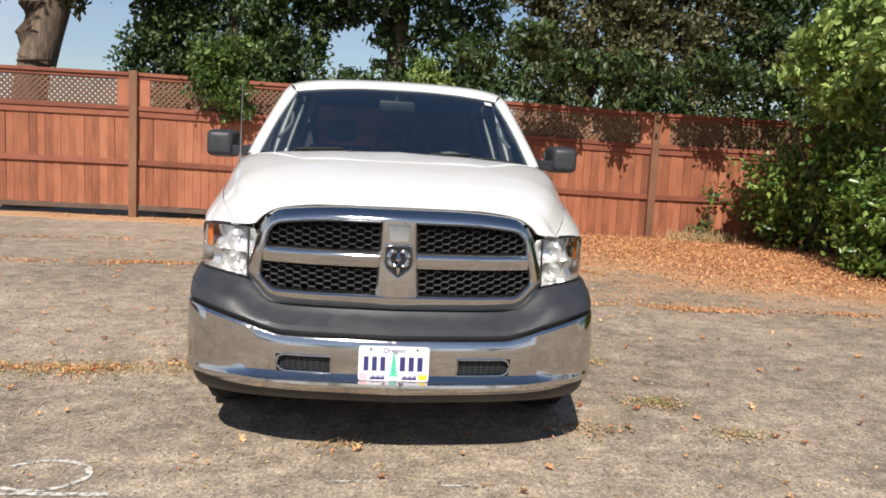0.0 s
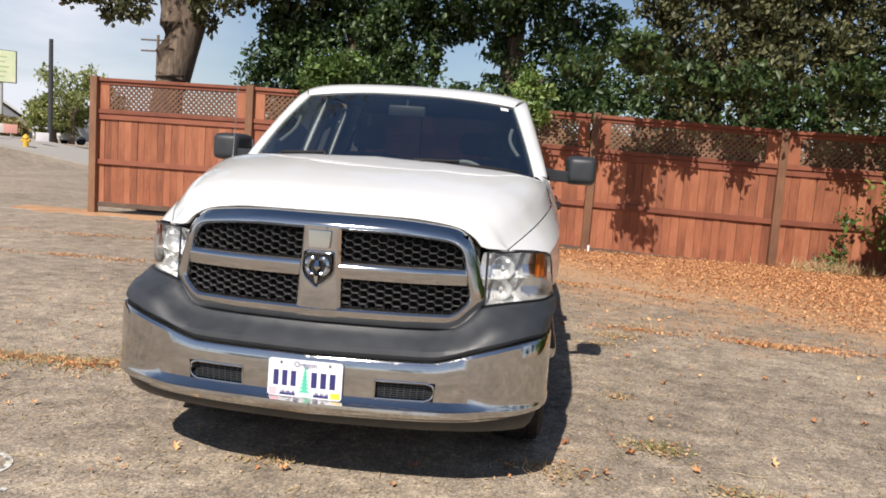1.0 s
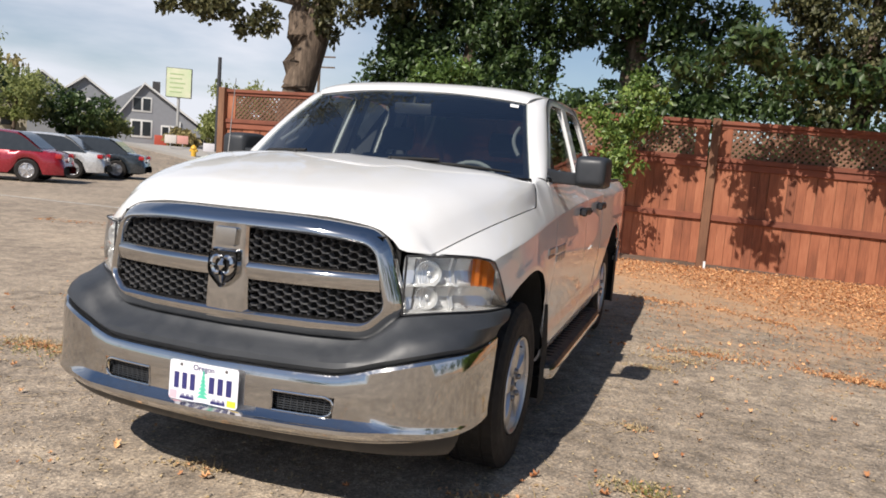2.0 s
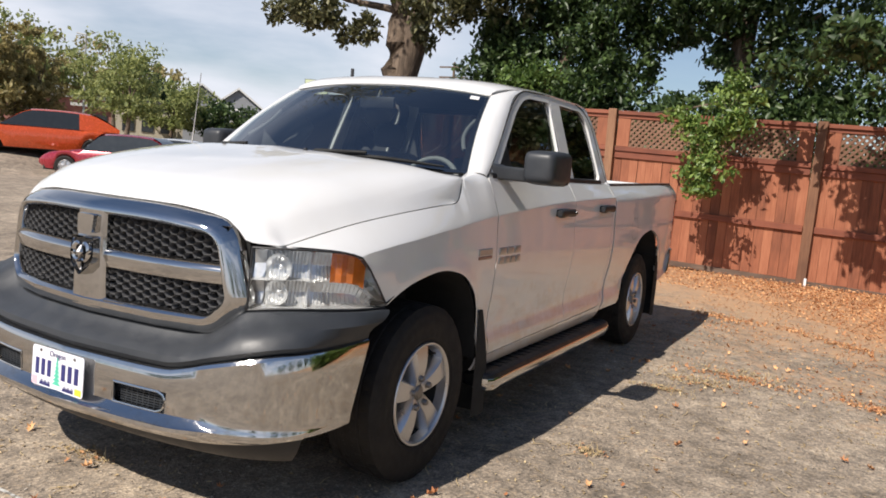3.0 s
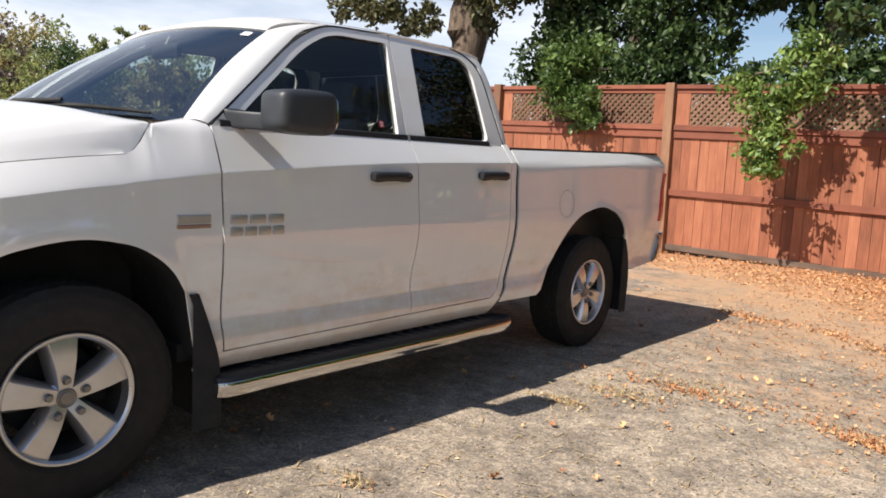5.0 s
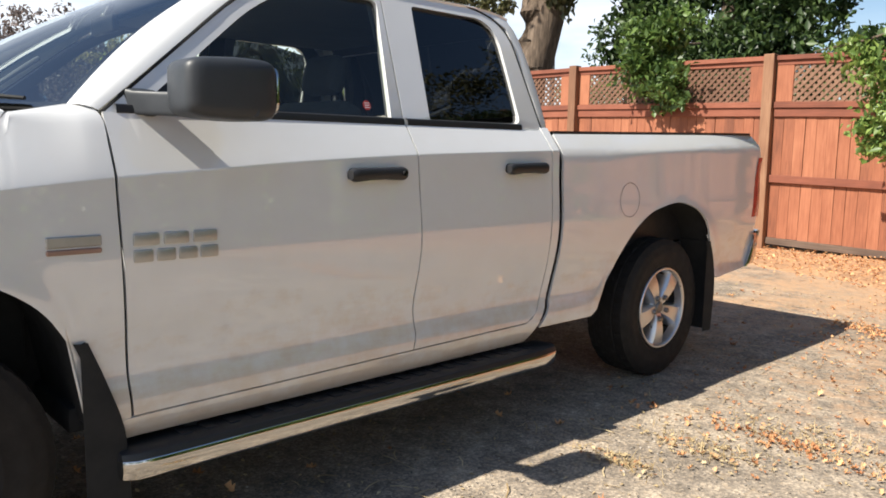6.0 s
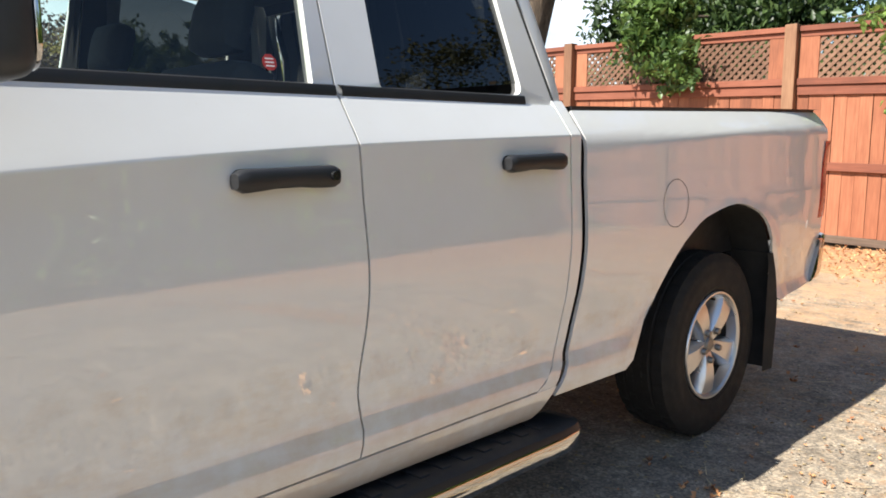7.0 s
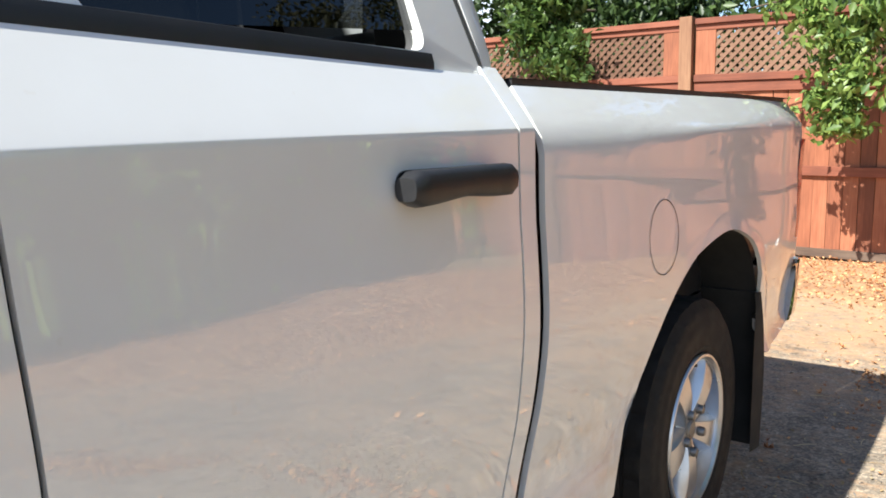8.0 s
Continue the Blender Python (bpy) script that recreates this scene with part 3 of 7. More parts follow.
for a, b in zip(POSTS, POSTS[1:]):
    n = 22
    for k in range(n):
        x = lerp(a + 0.06, b - 0.06, (k + 0.5) / n)
        p = new("picket", me)
        p.parent = fence
        p.matrix_basis = pose(x, FY + 0.016 + rnd.uniform(-0.004, 0.004), 0.13 + fall(x) + rnd.uniform(-0.006, 0.006), 0, rnd.uniform(-0.25, 0.25), rnd.uniform(-1.2, 1.2)) @ Matrix.Diagonal(((b - a - 0.12) / n / 0.1460, 1, 1, 1))
    c = (a + b) / 2
    # one added light-stopping strip behind each joint
    for k in range(1, n):
        p = new("back_batten", gap_stop_me)
        p.parent = fence
        p.matrix_basis = pose(lerp(a + 0.06, b - 0.06, k / n), FY + 0.040, 0.14 + fall(lerp(a, b, k / n)))
    x0, x1 = a + 0.07, b - 0.07
    slant = Matrix(((1, 0, 0, 0), (0, 1, 0, 0), ((fall(b) - fall(a)) / (b - a), 0, 1, 0), (0, 0, 0, 1)))
    for name, z0, z1, y0, y1, mat in (("upper_rail", 1.80, 1.875, -0.050, 0.03, RAILWOOD), ("upper_rail", 1.690, 1.796, -0.026, 0.004, RAILWOOD), ("middle_rail", 0.85, 0.945, -0.040, 0.004, RAILWOOD),
                                  ("kickboard", 0.045, 0.13, -0.022, 0.02, KICK_SHADE), ("top_rail", 2.395, 2.455, -0.050, 0.05, RAILWOOD), ("top_board", 2.335, 2.393, -0.018, 0.012, RAILWOOD)):
        part(name, box_mesh(x0 - c, x1 - c, y0, y1, z0, z1, 0.004, slant, 1), mat, fence).matrix_basis = pose(c, FY, (fall(a) + fall(b)) / 2)
    for xs in ((x0, x0 + 0.21), (x1 - 0.21, x1)):
        m = (xs[0] + xs[1]) / 2
        part("side_board", box_mesh(xs[0] - m, xs[1] - m, -0.012, 0.010, 1.877, 2.334, 0.003, slant, 1), BOARD, fence).matrix_basis = pose(m, FY, lerp(fall(a), fall(b), (m - a) / (b - a)))
    bm = bmesh.new()
    lx0, lx1, lz0, lz1 = x0 + 0.19 - c, x1 - 0.19 - c, 1.86, 2.35
    for d, yo in ((1, 0.003), (-1, 0.012)):
        s = lx0 - (lz1 - lz0)
        while s < lx1 + (lz1 - lz0):
            pts_ = []
            za, zb = lz0, lz1
            xa, xb = (s, s + (lz1 - lz0)) if d > 0 else (s + (lz1 - lz0), s)
            # clip to the opening
            t0, t1 = 0.0, 1.0
            dx = xb - xa
            lo, hi = sorted(((lx0 - xa) / dx, (lx1 - xa) / dx))
            t0, t1 = max(t0, lo), min(t1, hi)
            if t1 - t0 > 0.03:
                p0, p1 = Vector((lerp(xa, xb, t0), yo, lerp(za, zb, t0))), Vector((lerp(xa, xb, t1), yo, lerp(za, zb, t1)))
                u = (p1 - p0).normalized()
                side = Vector((-u.z, 0, u.x)) * 0.018
                vs = [bm.verts.new(q + Vector((0, o, 0))) for o in (-0.0035, 0.0035) for q in (p0 - side, p0 + side, p1 + side, p1 - side)]
                for f in ((0, 1, 2, 3), (7, 6, 5, 4), (0, 4, 5, 1), (2, 6, 7, 3), (1, 5, 6, 2), (0, 3, 7, 4)):
                    bm.faces.new([vs[i] for i in f])
            s += 0.098
    bmesh.ops.transform(bm, matrix=slant, verts=bm.verts)
    part("lattice", bm, LATTICE, fence, "weathered diagonal lattice panel", 0).matrix_basis = pose(c, FY, (fall(a) + fall(b)) / 2)
bm = bmesh.new()
box(bm, 1.85, 1.885, FY - 0.14, FY - 0.10, 0, 0.16, 0.004)
part("post_stake", bm, DECAL_WHITE, fence, "small white marker stake at the post")


# ---- plants ----
def crown_points(blobs, n, shell=0.35, seed=1, per=45, loose=0.12):
    """Leaves in clumps near the surface of several blobs (x, y, z, rx, ry, rz)."""
    g = np.random.default_rng(seed)
    vol = np.array([b[3] * b[4] * b[5] for b in blobs]) ** 0.67 * np.array([b[6] if len(b) > 6 else 1.0 for b in blobs])
    out = []
    for b, share in zip(blobs, vol / vol.sum()):
        m = int(n * share)
        clumps = max(6, m // per)
        d = g.normal(size=(clumps, 3))
        d /= np.linalg.norm(d, axis=1)[:, None]
        r = 1 - shell * g.uniform(0, 1, clumps) ** 1.3 + 0.10 * g.normal(size=clumps)
        c = d * r[:, None] * np.array(b[3:6]) + np.array(b[:3])
        pick = g.integers(0, clumps, m)
        spread = loose * (b[3] * b[4] * b[5]) ** (1 / 3) + 0.05
        out.append(c[pick] + g.normal(size=(m, 3)) * spread * np.array([1, 1, 0.75]))
    return np.concatenate(out)


def limb(bm, a, b, r0, r1, bend=0.15, n=7):
    a, b = Vector(a), Vector(b)
    pts_ = [a.lerp(b, s) + Vector((rnd.uniform(-1, 1), rnd.uniform(-1, 1), rnd.uniform(-0.5, 0.5))) * bend * (b - a).length * 0.15 * math.sin(math.pi * s) for s in span(0, 1, n)]
    tube(bm, pts_, [lerp(r0, r1, s) for s in span(0, 1, n)], 10)


def tree(name, label, at, trunk, limbs, blobs, leaves, leaf, material, seed, per=45, loose=0.12):
    """trunk: (height, foot radius, top radius, lean x, lean y)."""
    t = thing(name, label, "tree", at=at)
    bm = bmesh.new()
    h, r0, r1, lx, ly = trunk
    pts_ = [Vector((lx * s ** 1.4, ly * s, h * s)) + Vector((0.06 * math.sin(5 * s + seed), 0.05 * math.cos(4 * s + seed), 0)) for s in span(0, 1, 10)]
    tube(bm, pts_, [lerp(r0, r1, s ** 0.8) * (1 + 0.35 * max(0.15 - s, 0) / 0.15) for s in span(0, 1, 10)], 14)
    for a, b, ra, rb in limbs:
        limb(bm, a, b, ra, rb)
    part("trunk", bm, BARK, t, "", 60)
    flakes("crown", crown_points(blobs, leaves, seed=seed, per=per, loose=loose), leaf, material, "", "", 0.9, parent=t)
    return t


# tall maple behind the left end of the fence, its crown above the view
tree("maple_tree", "tall forked tree with grey-brown bark behind the fence", (-7.05, 11.4, 0), (4.1, 0.43, 0.24, 0.42, 0.0),
     [((0.24, 0, 2.8), (0.16, 0.1, 6.5), 0.37, 0.20), ((0.24, 0, 2.8), (1.25, 0.2, 6.6), 0.35, 0.15), ((0.16, 0.1, 6.5), (-1.2, 0.5, 9.5), 0.20, 0.06), ((1.25, 0.2, 6.6), (2.2, 0, 9.6), 0.15, 0.05),
      ((0.2, 0.1, 4.6), (-2.8, -0.6, 5.2), 0.09, 0.02), ((0.9, 0.1, 5.0), (2.6, -0.8, 5.3), 0.08, 0.02)],
     [(0.2, 0, 9.4, 4.6, 4.0, 2.4, 0.5), (-1.6, -0.6, 4.55, 0.8, 0.6, 0.40, 2.2), (-2.5, -0.5, 4.50, 0.6, 0.5, 0.25, 1.6), (-0.5, -0.4, 4.15, 0.36, 0.4, 0.34, 1.8), (-1.0, -0.6, 4.05, 0.25, 0.3, 0.22, 1.2), (-3.0, -0.4, 5.4, 0.9, 0.8, 0.45, 1.5), (-1.0, -0.3, 5.5, 1.0, 0.8, 0.45, 1.5), (1.45, -0.5, 4.55, 0.8, 0.6, 0.40, 2.2), (2.6, -0.5, 4.80, 1.0, 0.8, 0.45, 2.0), (0.95, -0.2, 4.0, 0.22, 0.25, 0.35, 1.2), (1.9, -0.6, 5.7, 1.3, 0.9, 0.5, 1.4)], 20000, 0.15, LEAF_OLIVE, 21, 30, 0.10)
# the dense dark tree behind the fence, beside the maple
tree("broadleaf_tree", "dense dark green tree overhanging the fence", (-3.3, 12.0, 0), (5.6, 0.20, 0.09, 0.2, 0.2),
     [((0, 0.1, 2.2), (-1.4, -0.3, 4.4), 0.09, 0.02), ((0, 0.1, 2.4), (1.3, -0.2, 4.6), 0.09, 0.02), ((0, 0.1, 3.0), (0.2, 0.6, 6.2), 0.08, 0.02)],
     [(-0.1, 0.1, 3.7, 1.45, 1.1, 1.2, 1.3), (-1.0, -0.5, 3.0, 0.9, 0.7, 0.75), (0.8, -0.5, 3.0, 1.0, 0.7, 0.75), (-0.9, -0.1, 4.5, 0.9, 0.8, 0.8), (0.85, 0, 4.4, 0.9, 0.8, 0.75), (0.0, 0.2, 5.8, 1.8, 1.4, 1.1, 0.8), (0, -0.3, 2.2, 1.9, 0.8, 0.8)], 30000, 0.135, LEAF, 40, 60, 0.10)
# the trunk that stands in the gap, its boughs crossing the sky
tree("broadleaf_tree", "dark-trunked tree with ragged boughs behind the fence", (0.14, 11.9, 0), (7.0, 0.25, 0.17, 0.12, 0.2),
     [((0.05, 0.1, 3.6), (1.3, -0.3, 4.4), 0.08, 0.02), ((0.05, 0.1, 4.0), (-1.6, -0.2, 4.7), 0.07, 0.015), ((0.1, 0.1, 4.6), (-0.9, 0.3, 5.8), 0.08, 0.02), ((0.1, 0.1, 5.0), (1.6, 0.4, 6.6), 0.09, 0.02)],
     [(1.05, 0, 3.45, 0.95, 0.8, 0.80, 1.2), (0.75, -0.2, 2.7, 1.0, 0.6, 0.5), (1.75, 0.1, 4.3, 0.55, 0.6, 0.5), (0.75, -0.3, 4.4, 0.6, 0.6, 0.45), (-0.6, -0.3, 4.45, 0.70, 0.7, 0.30, 1.1), (-1.5, -0.1, 4.6, 0.7, 0.6, 0.45, 1.2), (-0.35, -0.3, 3.55, 0.25, 0.25, 0.55, 1.0), (0.0, -0.7, 5.2, 2.2, 0.9, 0.55, 1.3), (0.3, 0.3, 6.6, 2.2, 1.5, 1.1, 0.6), (-1.0, -0.1, 2.55, 0.8, 0.6, 0.42, 1.0), (-1.75, 0.1, 3.6, 0.42, 0.4, 0.6, 1.1), (-0.25, -0.2, 4.1, 0.45, 0.4, 0.25, 1.0), (-1.1, 0.2, 4.15, 0.5, 0.5, 0.22, 1.0), (2.3, 0.2, 3.2, 0.6, 0.6, 0.55)], 25000, 0.13, LEAF, 41, 40, 0.10)
# the crowding trees towards the hedge, olive and half lit
for k, (x, y, rx, ry, z, rz) in enumerate(((4.15, 12.1, 1.45, 1.4, 4.4, 1.6), (6.4, 12.0, 1.5, 1.5, 4.7, 1.7), (8.9, 11.8, 1.8, 1.6, 4.5, 1.8), (11.6, 11.2, 2.2, 1.8, 4.6, 2.0), (14.4, 10.2, 2.4, 2.0, 4.4, 2.2))):
    tree("broadleaf_tree", "crowded olive-green tree behind the fence", (x, y, 0), (z + 1.0, 0.20, 0.09, rnd.uniform(-0.4, 0.4), 0.2),
         [((0, 0.1, z * 0.45), (-rx * 0.6, -0.3, z), 0.09, 0.02), ((0, 0.1, z * 0.5), (rx * 0.6, -0.2, z + 0.3), 0.09, 0.02), ((0, 0.1, z * 0.6), (0.2, 0.6, z + 1.6), 0.08, 0.02)],
         [(0, 0.3, z, rx * 0.8, ry * 0.8, rz * 0.7), (-rx * 0.6, -0.5, z - 0.8, rx * 0.55, ry * 0.5, rz * 0.4), (rx * 0.6, -0.4, z - 0.9, rx * 0.6, ry * 0.55, rz * 0.45), (-rx * 0.5, -0.2, z + 0.5, rx * 0.5, ry * 0.5, rz * 0.35), (rx * 0.55, -0.2, z + 0.6, rx * 0.55, ry * 0.5, rz * 0.4), (0.1, 0.2, z + 1.6, rx * 0.9, ry * 0.8, rz * 0.6, 0.7), (0, -0.3, 2.4, rx * 0.95, ry * 0.6, 0.7)],
         15000, 0.14, LEAF_OLIVE if k in (0, 1, 3) else LEAF, 50 + k, 70, 0.11)
thicket = thing("shrub_thicket", "dark green shrubs crowding the back of the fence", "shrubs", at=(3.5, 11.0, 0))
bm = bmesh.new()
for k in range(26):
    x = lerp(-8, 9, (k + rnd.random()) / 26)
    limb(bm, (x, 0.2, 0), (x + rnd.uniform(-0.5, 0.5), 0.1, rnd.uniform(1.8, 2.8)), 0.035, 0.01)
part("branchwork", bm, BARK, thicket, "", 60)
flakes("foliage", crown_points([(lerp(-7.4, 9.0, k / 15), 0.1 * math.sin(k * 2.3), 1.35 + 0.2 * math.sin(k * 1.7), 0.95, 0.75, 1.55) for k in range(16)], 40000, 0.6, 15), 0.15, LEAF, "", "", 0.9, parent=thicket)
# taller crowns behind them, that close the top of the view
for k, (x, y, z, r) in enumerate(((5.6, 15.0, 8.0, 3.0), (9.5, 14.5, 8.0, 3.2))):
    tree("tall_tree", "tall tree with an open crown behind the fence", (x, y, 0), (z + 0.5, 0.30, 0.14, 0.3, 0), [((0, 0, z * 0.55), (-1.6, -0.5, z + 0.5), 0.14, 0.03), ((0, 0, z * 0.6), (1.7, -0.4, z + 1.0), 0.13, 0.03)],
         [(0, 0, z + 0.6, r, r * 0.8, 2.2), (-r * 0.5, -0.6, z - 1.4, r * 0.7, r * 0.6, 1.1), (r * 0.6, -0.5, z - 1.2, r * 0.7, r * 0.6, 1.1)], 8000, 0.18, LEAF_OLIVE if k % 2 else LEAF, 70 + k, 130, 0.11)


def vine(label, at, blobs, leaves, leaf, material, stems, seed):
    v = thing("overhanging_branch", label, "plant", at=at)
    bm = bmesh.new()
    for s in stems:
        tube(bm, s, [lerp(0.022, 0.006, i / (len(s) - 1)) for i in range(len(s))], 6)
    part("branchwork", bm, BARK, v, "", 60)
    flakes("foliage", crown_points(blobs, leaves, 0.8, seed), leaf, material, "", "", 0.9, parent=v)


vine("leafy branches hanging over the lattice of the fence", (-3.0, 9.45, 0), [(0.0, 0, 2.55, 0.62, 0.28, 0.42), (0.35, -0.05, 2.12, 0.40, 0.22, 0.32), (0.1, 0.1, 2.95, 0.6, 0.4, 0.35)], 2600, 0.12, LEAF_MID,
     [[(0.1, 1.2, 2.9), (0.05, 0.3, 2.8), (0.2, -0.1, 2.3)], [(-0.3, 1.0, 2.8), (-0.4, 0.1, 2.6), (-0.5, -0.05, 2.2)]], 5)
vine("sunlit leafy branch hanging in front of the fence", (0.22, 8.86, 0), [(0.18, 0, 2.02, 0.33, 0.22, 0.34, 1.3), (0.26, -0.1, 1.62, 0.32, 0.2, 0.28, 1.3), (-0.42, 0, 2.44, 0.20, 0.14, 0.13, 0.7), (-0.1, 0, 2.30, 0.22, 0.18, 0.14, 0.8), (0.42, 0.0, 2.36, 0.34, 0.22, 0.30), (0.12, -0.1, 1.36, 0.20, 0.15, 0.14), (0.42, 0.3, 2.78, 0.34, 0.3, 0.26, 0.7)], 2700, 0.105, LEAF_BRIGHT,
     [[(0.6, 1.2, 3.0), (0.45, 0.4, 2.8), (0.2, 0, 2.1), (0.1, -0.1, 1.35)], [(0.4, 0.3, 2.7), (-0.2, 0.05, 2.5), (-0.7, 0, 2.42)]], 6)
vine("dark boughs reaching out over the fence", (3.3, 9.0, 0), [(-1.15, -1.55, 3.30, 0.42, 0.5, 0.22), (-1.05, -0.9, 3.20, 0.55, 0.5, 0.25), (-0.25, -0.55, 3.05, 0.36, 0.3, 0.20), (0.85, -0.5, 3.05, 0.45, 0.3, 0.22), (2.3, -0.55, 3.1, 0.5, 0.35, 0.25), (0.4, 0.1, 2.95, 1.6, 0.4, 0.25), (2.9, 0.1, 2.95, 1.4, 0.4, 0.3), (-1.9, -0.4, 3.1, 0.4, 0.4, 0.2)], 4200, 0.14, LEAF,
     [[(0.2, 3.0, 3.4), (-0.4, 0.6, 3.4), (-1.1, -0.8, 3.35), (-1.2, -1.7, 3.3)], [(0.3, 3.0, 3.2), (0.5, 0.6, 3.2), (0.8, -0.6, 3.1)], [(1.8, 2.8, 3.2), (2.2, 0.5, 3.2), (2.3, -0.7, 3.1)]], 7)
# a sapling against the fence
vine("small sapling with large leaves at the fence foot", (5.95, 9.25, 0), [(0, 0, 0.95, 0.22, 0.15, 0.18), (0.05, 0, 0.55, 0.16, 0.12, 0.22), (-0.1, 0, 0.2, 0.4, 0.25, 0.12)], 170, 0.10, LEAF_MID, [[(0, 0, 0), (0.02, 0, 0.5), (0, 0, 1.0)]], 8)
heap = np.stack([rng.normal(5.8, 0.33, 900), rng.normal(9.2, 0.12, 900), rng.uniform(0.0, 0.16, 900)], 1)
flakes("dry_grass_heap", heap, 0.16, STRAW, "pale heap of dry grass at the fence foot", "grass", 0.6, shape="blade")


# laurel hedge at the right
hedge = thing("laurel_hedge", "large glossy green laurel hedge beside the leaf litter", "hedge", at=(8.3, 7.75, 0))
bm = bmesh.new()
for k in range(9):
    a = rnd.uniform(0, 6.28)
    limb(bm, (0.8 * math.cos(a), 1.0 * math.sin(a), 0), (1.6 * math.cos(a), 1.8 * math.sin(a), rnd.uniform(1.5, 2.6)), 0.05, 0.012)
part("branchwork", bm, BARK, hedge, "", 60)
flakes("foliage", crown_points([(-0.9, 0.7, 1.1, 1.15, 1.3, 0.95), (-0.1, -0.8, 1.2, 1.5, 1.3, 1.15), (1.1, -1.7, 1.6, 1.8, 1.4, 1.6), (0.8, 0.6, 2.4, 1.8, 1.6, 1.5), (1.8, -0.6, 3.6, 1.6, 1.5, 1.4), (-0.5, 1.4, 0.6, 0.9, 0.8, 0.6)], 21000, seed=3), 0.13, LEAF_LAUREL, "", "", 0.8, parent=hedge)
row_hedge = thing("laurel_hedge", "long leafy laurel hedge along the edge of the lot", "hedge", at=(7.40, 0.9, 0))
bm = bmesh.new()
for k in range(30):
    y = lerp(0.2, 4.8, (k + rnd.random()) / 30)
    limb(bm, (rnd.uniform(-0.3, 0.5), y, 0), (rnd.uniform(-0.5, 0.6), y + rnd.uniform(-0.3, 0.3), rnd.uniform(1.0, 1.7)), 0.04, 0.012)
part("branchwork", bm, BARK, row_hedge, "", 60)
blobs = []
for k in range(8):
    y = lerp(0.4, 4.7, k / 7)
    tall = curve([-9, -2, 2.5, 4.8], [1.6, 1.5, 1.25, 1.0])(y)
    blobs.append((0.1 * math.sin(3 * k), y, tall, 1.0, 0.75, tall * 0.95))
    blobs.append((-0.25, y + 0.3, tall * 0.5, 0.85, 0.7, tall * 0.55))
flakes("foliage", crown_points(blobs, 20000, 0.45, 23), 0.14, LEAF_LAUREL, "", "", 0.8, parent=row_hedge)
bough = thing("tree_bough", "bright green leafy bough hanging in from above", "tree", at=(7.6, 7.0, 0))
bm = bmesh.new()
limb(bm, (2.6, 0.6, 4.2), (-0.6, 0, 4.3), 0.08, 0.015)
limb(bm, (2.2, 0.5, 4.3), (-0.9, -1.6, 3.0), 0.06, 0.012)
limb(bm, (1.6, 0.5, 4.4), (-0.3, -0.5, 3.6), 0.05, 0.01)
limb(bm, (2.6, 0.6, 0.0), (2.6, 0.6, 4.4), 0.16, 0.09)
part("limbs", bm, BARK, bough, "", 60)
flakes("foliage", crown_points([(-0.5, -0.4, 4.0, 0.9, 0.8, 0.5), (-1.3, -0.3, 3.3, 0.5, 0.4, 0.25), (-0.9, -0.5, 2.65, 0.5, 0.4, 0.25), (0.7, 0.1, 4.5, 1.4, 1.0, 0.7), (0.3, -0.4, 3.4, 0.8, 0.6, 0.4), (2.0, 0.2, 5.0, 1.6, 1.2, 0.9), (-0.7, -1.3, 3.1, 0.7, 0.7, 0.6), (-0.2, -1.8, 3.9, 0.9, 0.8, 0.8), (-0.1, -1.7, 2.4, 0.6, 0.6, 0.4), (-1.0, -0.1, 3.0, 0.7, 0.6, 0.45), (-0.4, 0.2, 2.6, 0.7, 0.6, 0.45)], 11000, 0.6, 9), 0.17, LEAF_LIT_SPRAY, "", "", 0.9, parent=bough)


# ---- the distance: placed by bearing and range from the lot ----
def far(bearing, reach, x0=1.5, y0=-3.5):
    a = radians(bearing)
    x, y = x0 + reach * math.sin(a), y0 + reach * math.cos(a)
    return x, y, ground_z(x, y)


SIDING = plain("grey_siding", (0.24, 0.25, 0.27), 0.7, vary=0.1, scale=3)
SHINGLE = plain("dark_shingles", (0.060, 0.058, 0.060), 0.9, vary=0.25, scale=5)
WHITEWOOD = plain("white_trim", (0.62, 0.62, 0.60), 0.6)
DARKPANE = plain("dark_window", (0.03, 0.035, 0.04), 0.1)
POLE = plain("dark_pole", (0.035, 0.035, 0.038), 0.6)
GALV = plain("grey_pole", (0.35, 0.35, 0.34), 0.5)


def house_window(parent, x, y, z, w_, h_, facing=-1):
    frame_ = part("window", box_mesh(x - w_ / 2, x + w_ / 2, y - 0.05, y + 0.05, z, z + h_, 0.01), WHITEWOOD, parent)
    for k in (-1, 1):
        part("pane", box_mesh(x + k * w_ * 0.235 - w_ * 0.185, x + k * w_ * 0.235 + w_ * 0.185, y - 0.07, y - 0.045, z + 0.12 * h_, z + 0.9 * h_), DARKPANE, frame_)


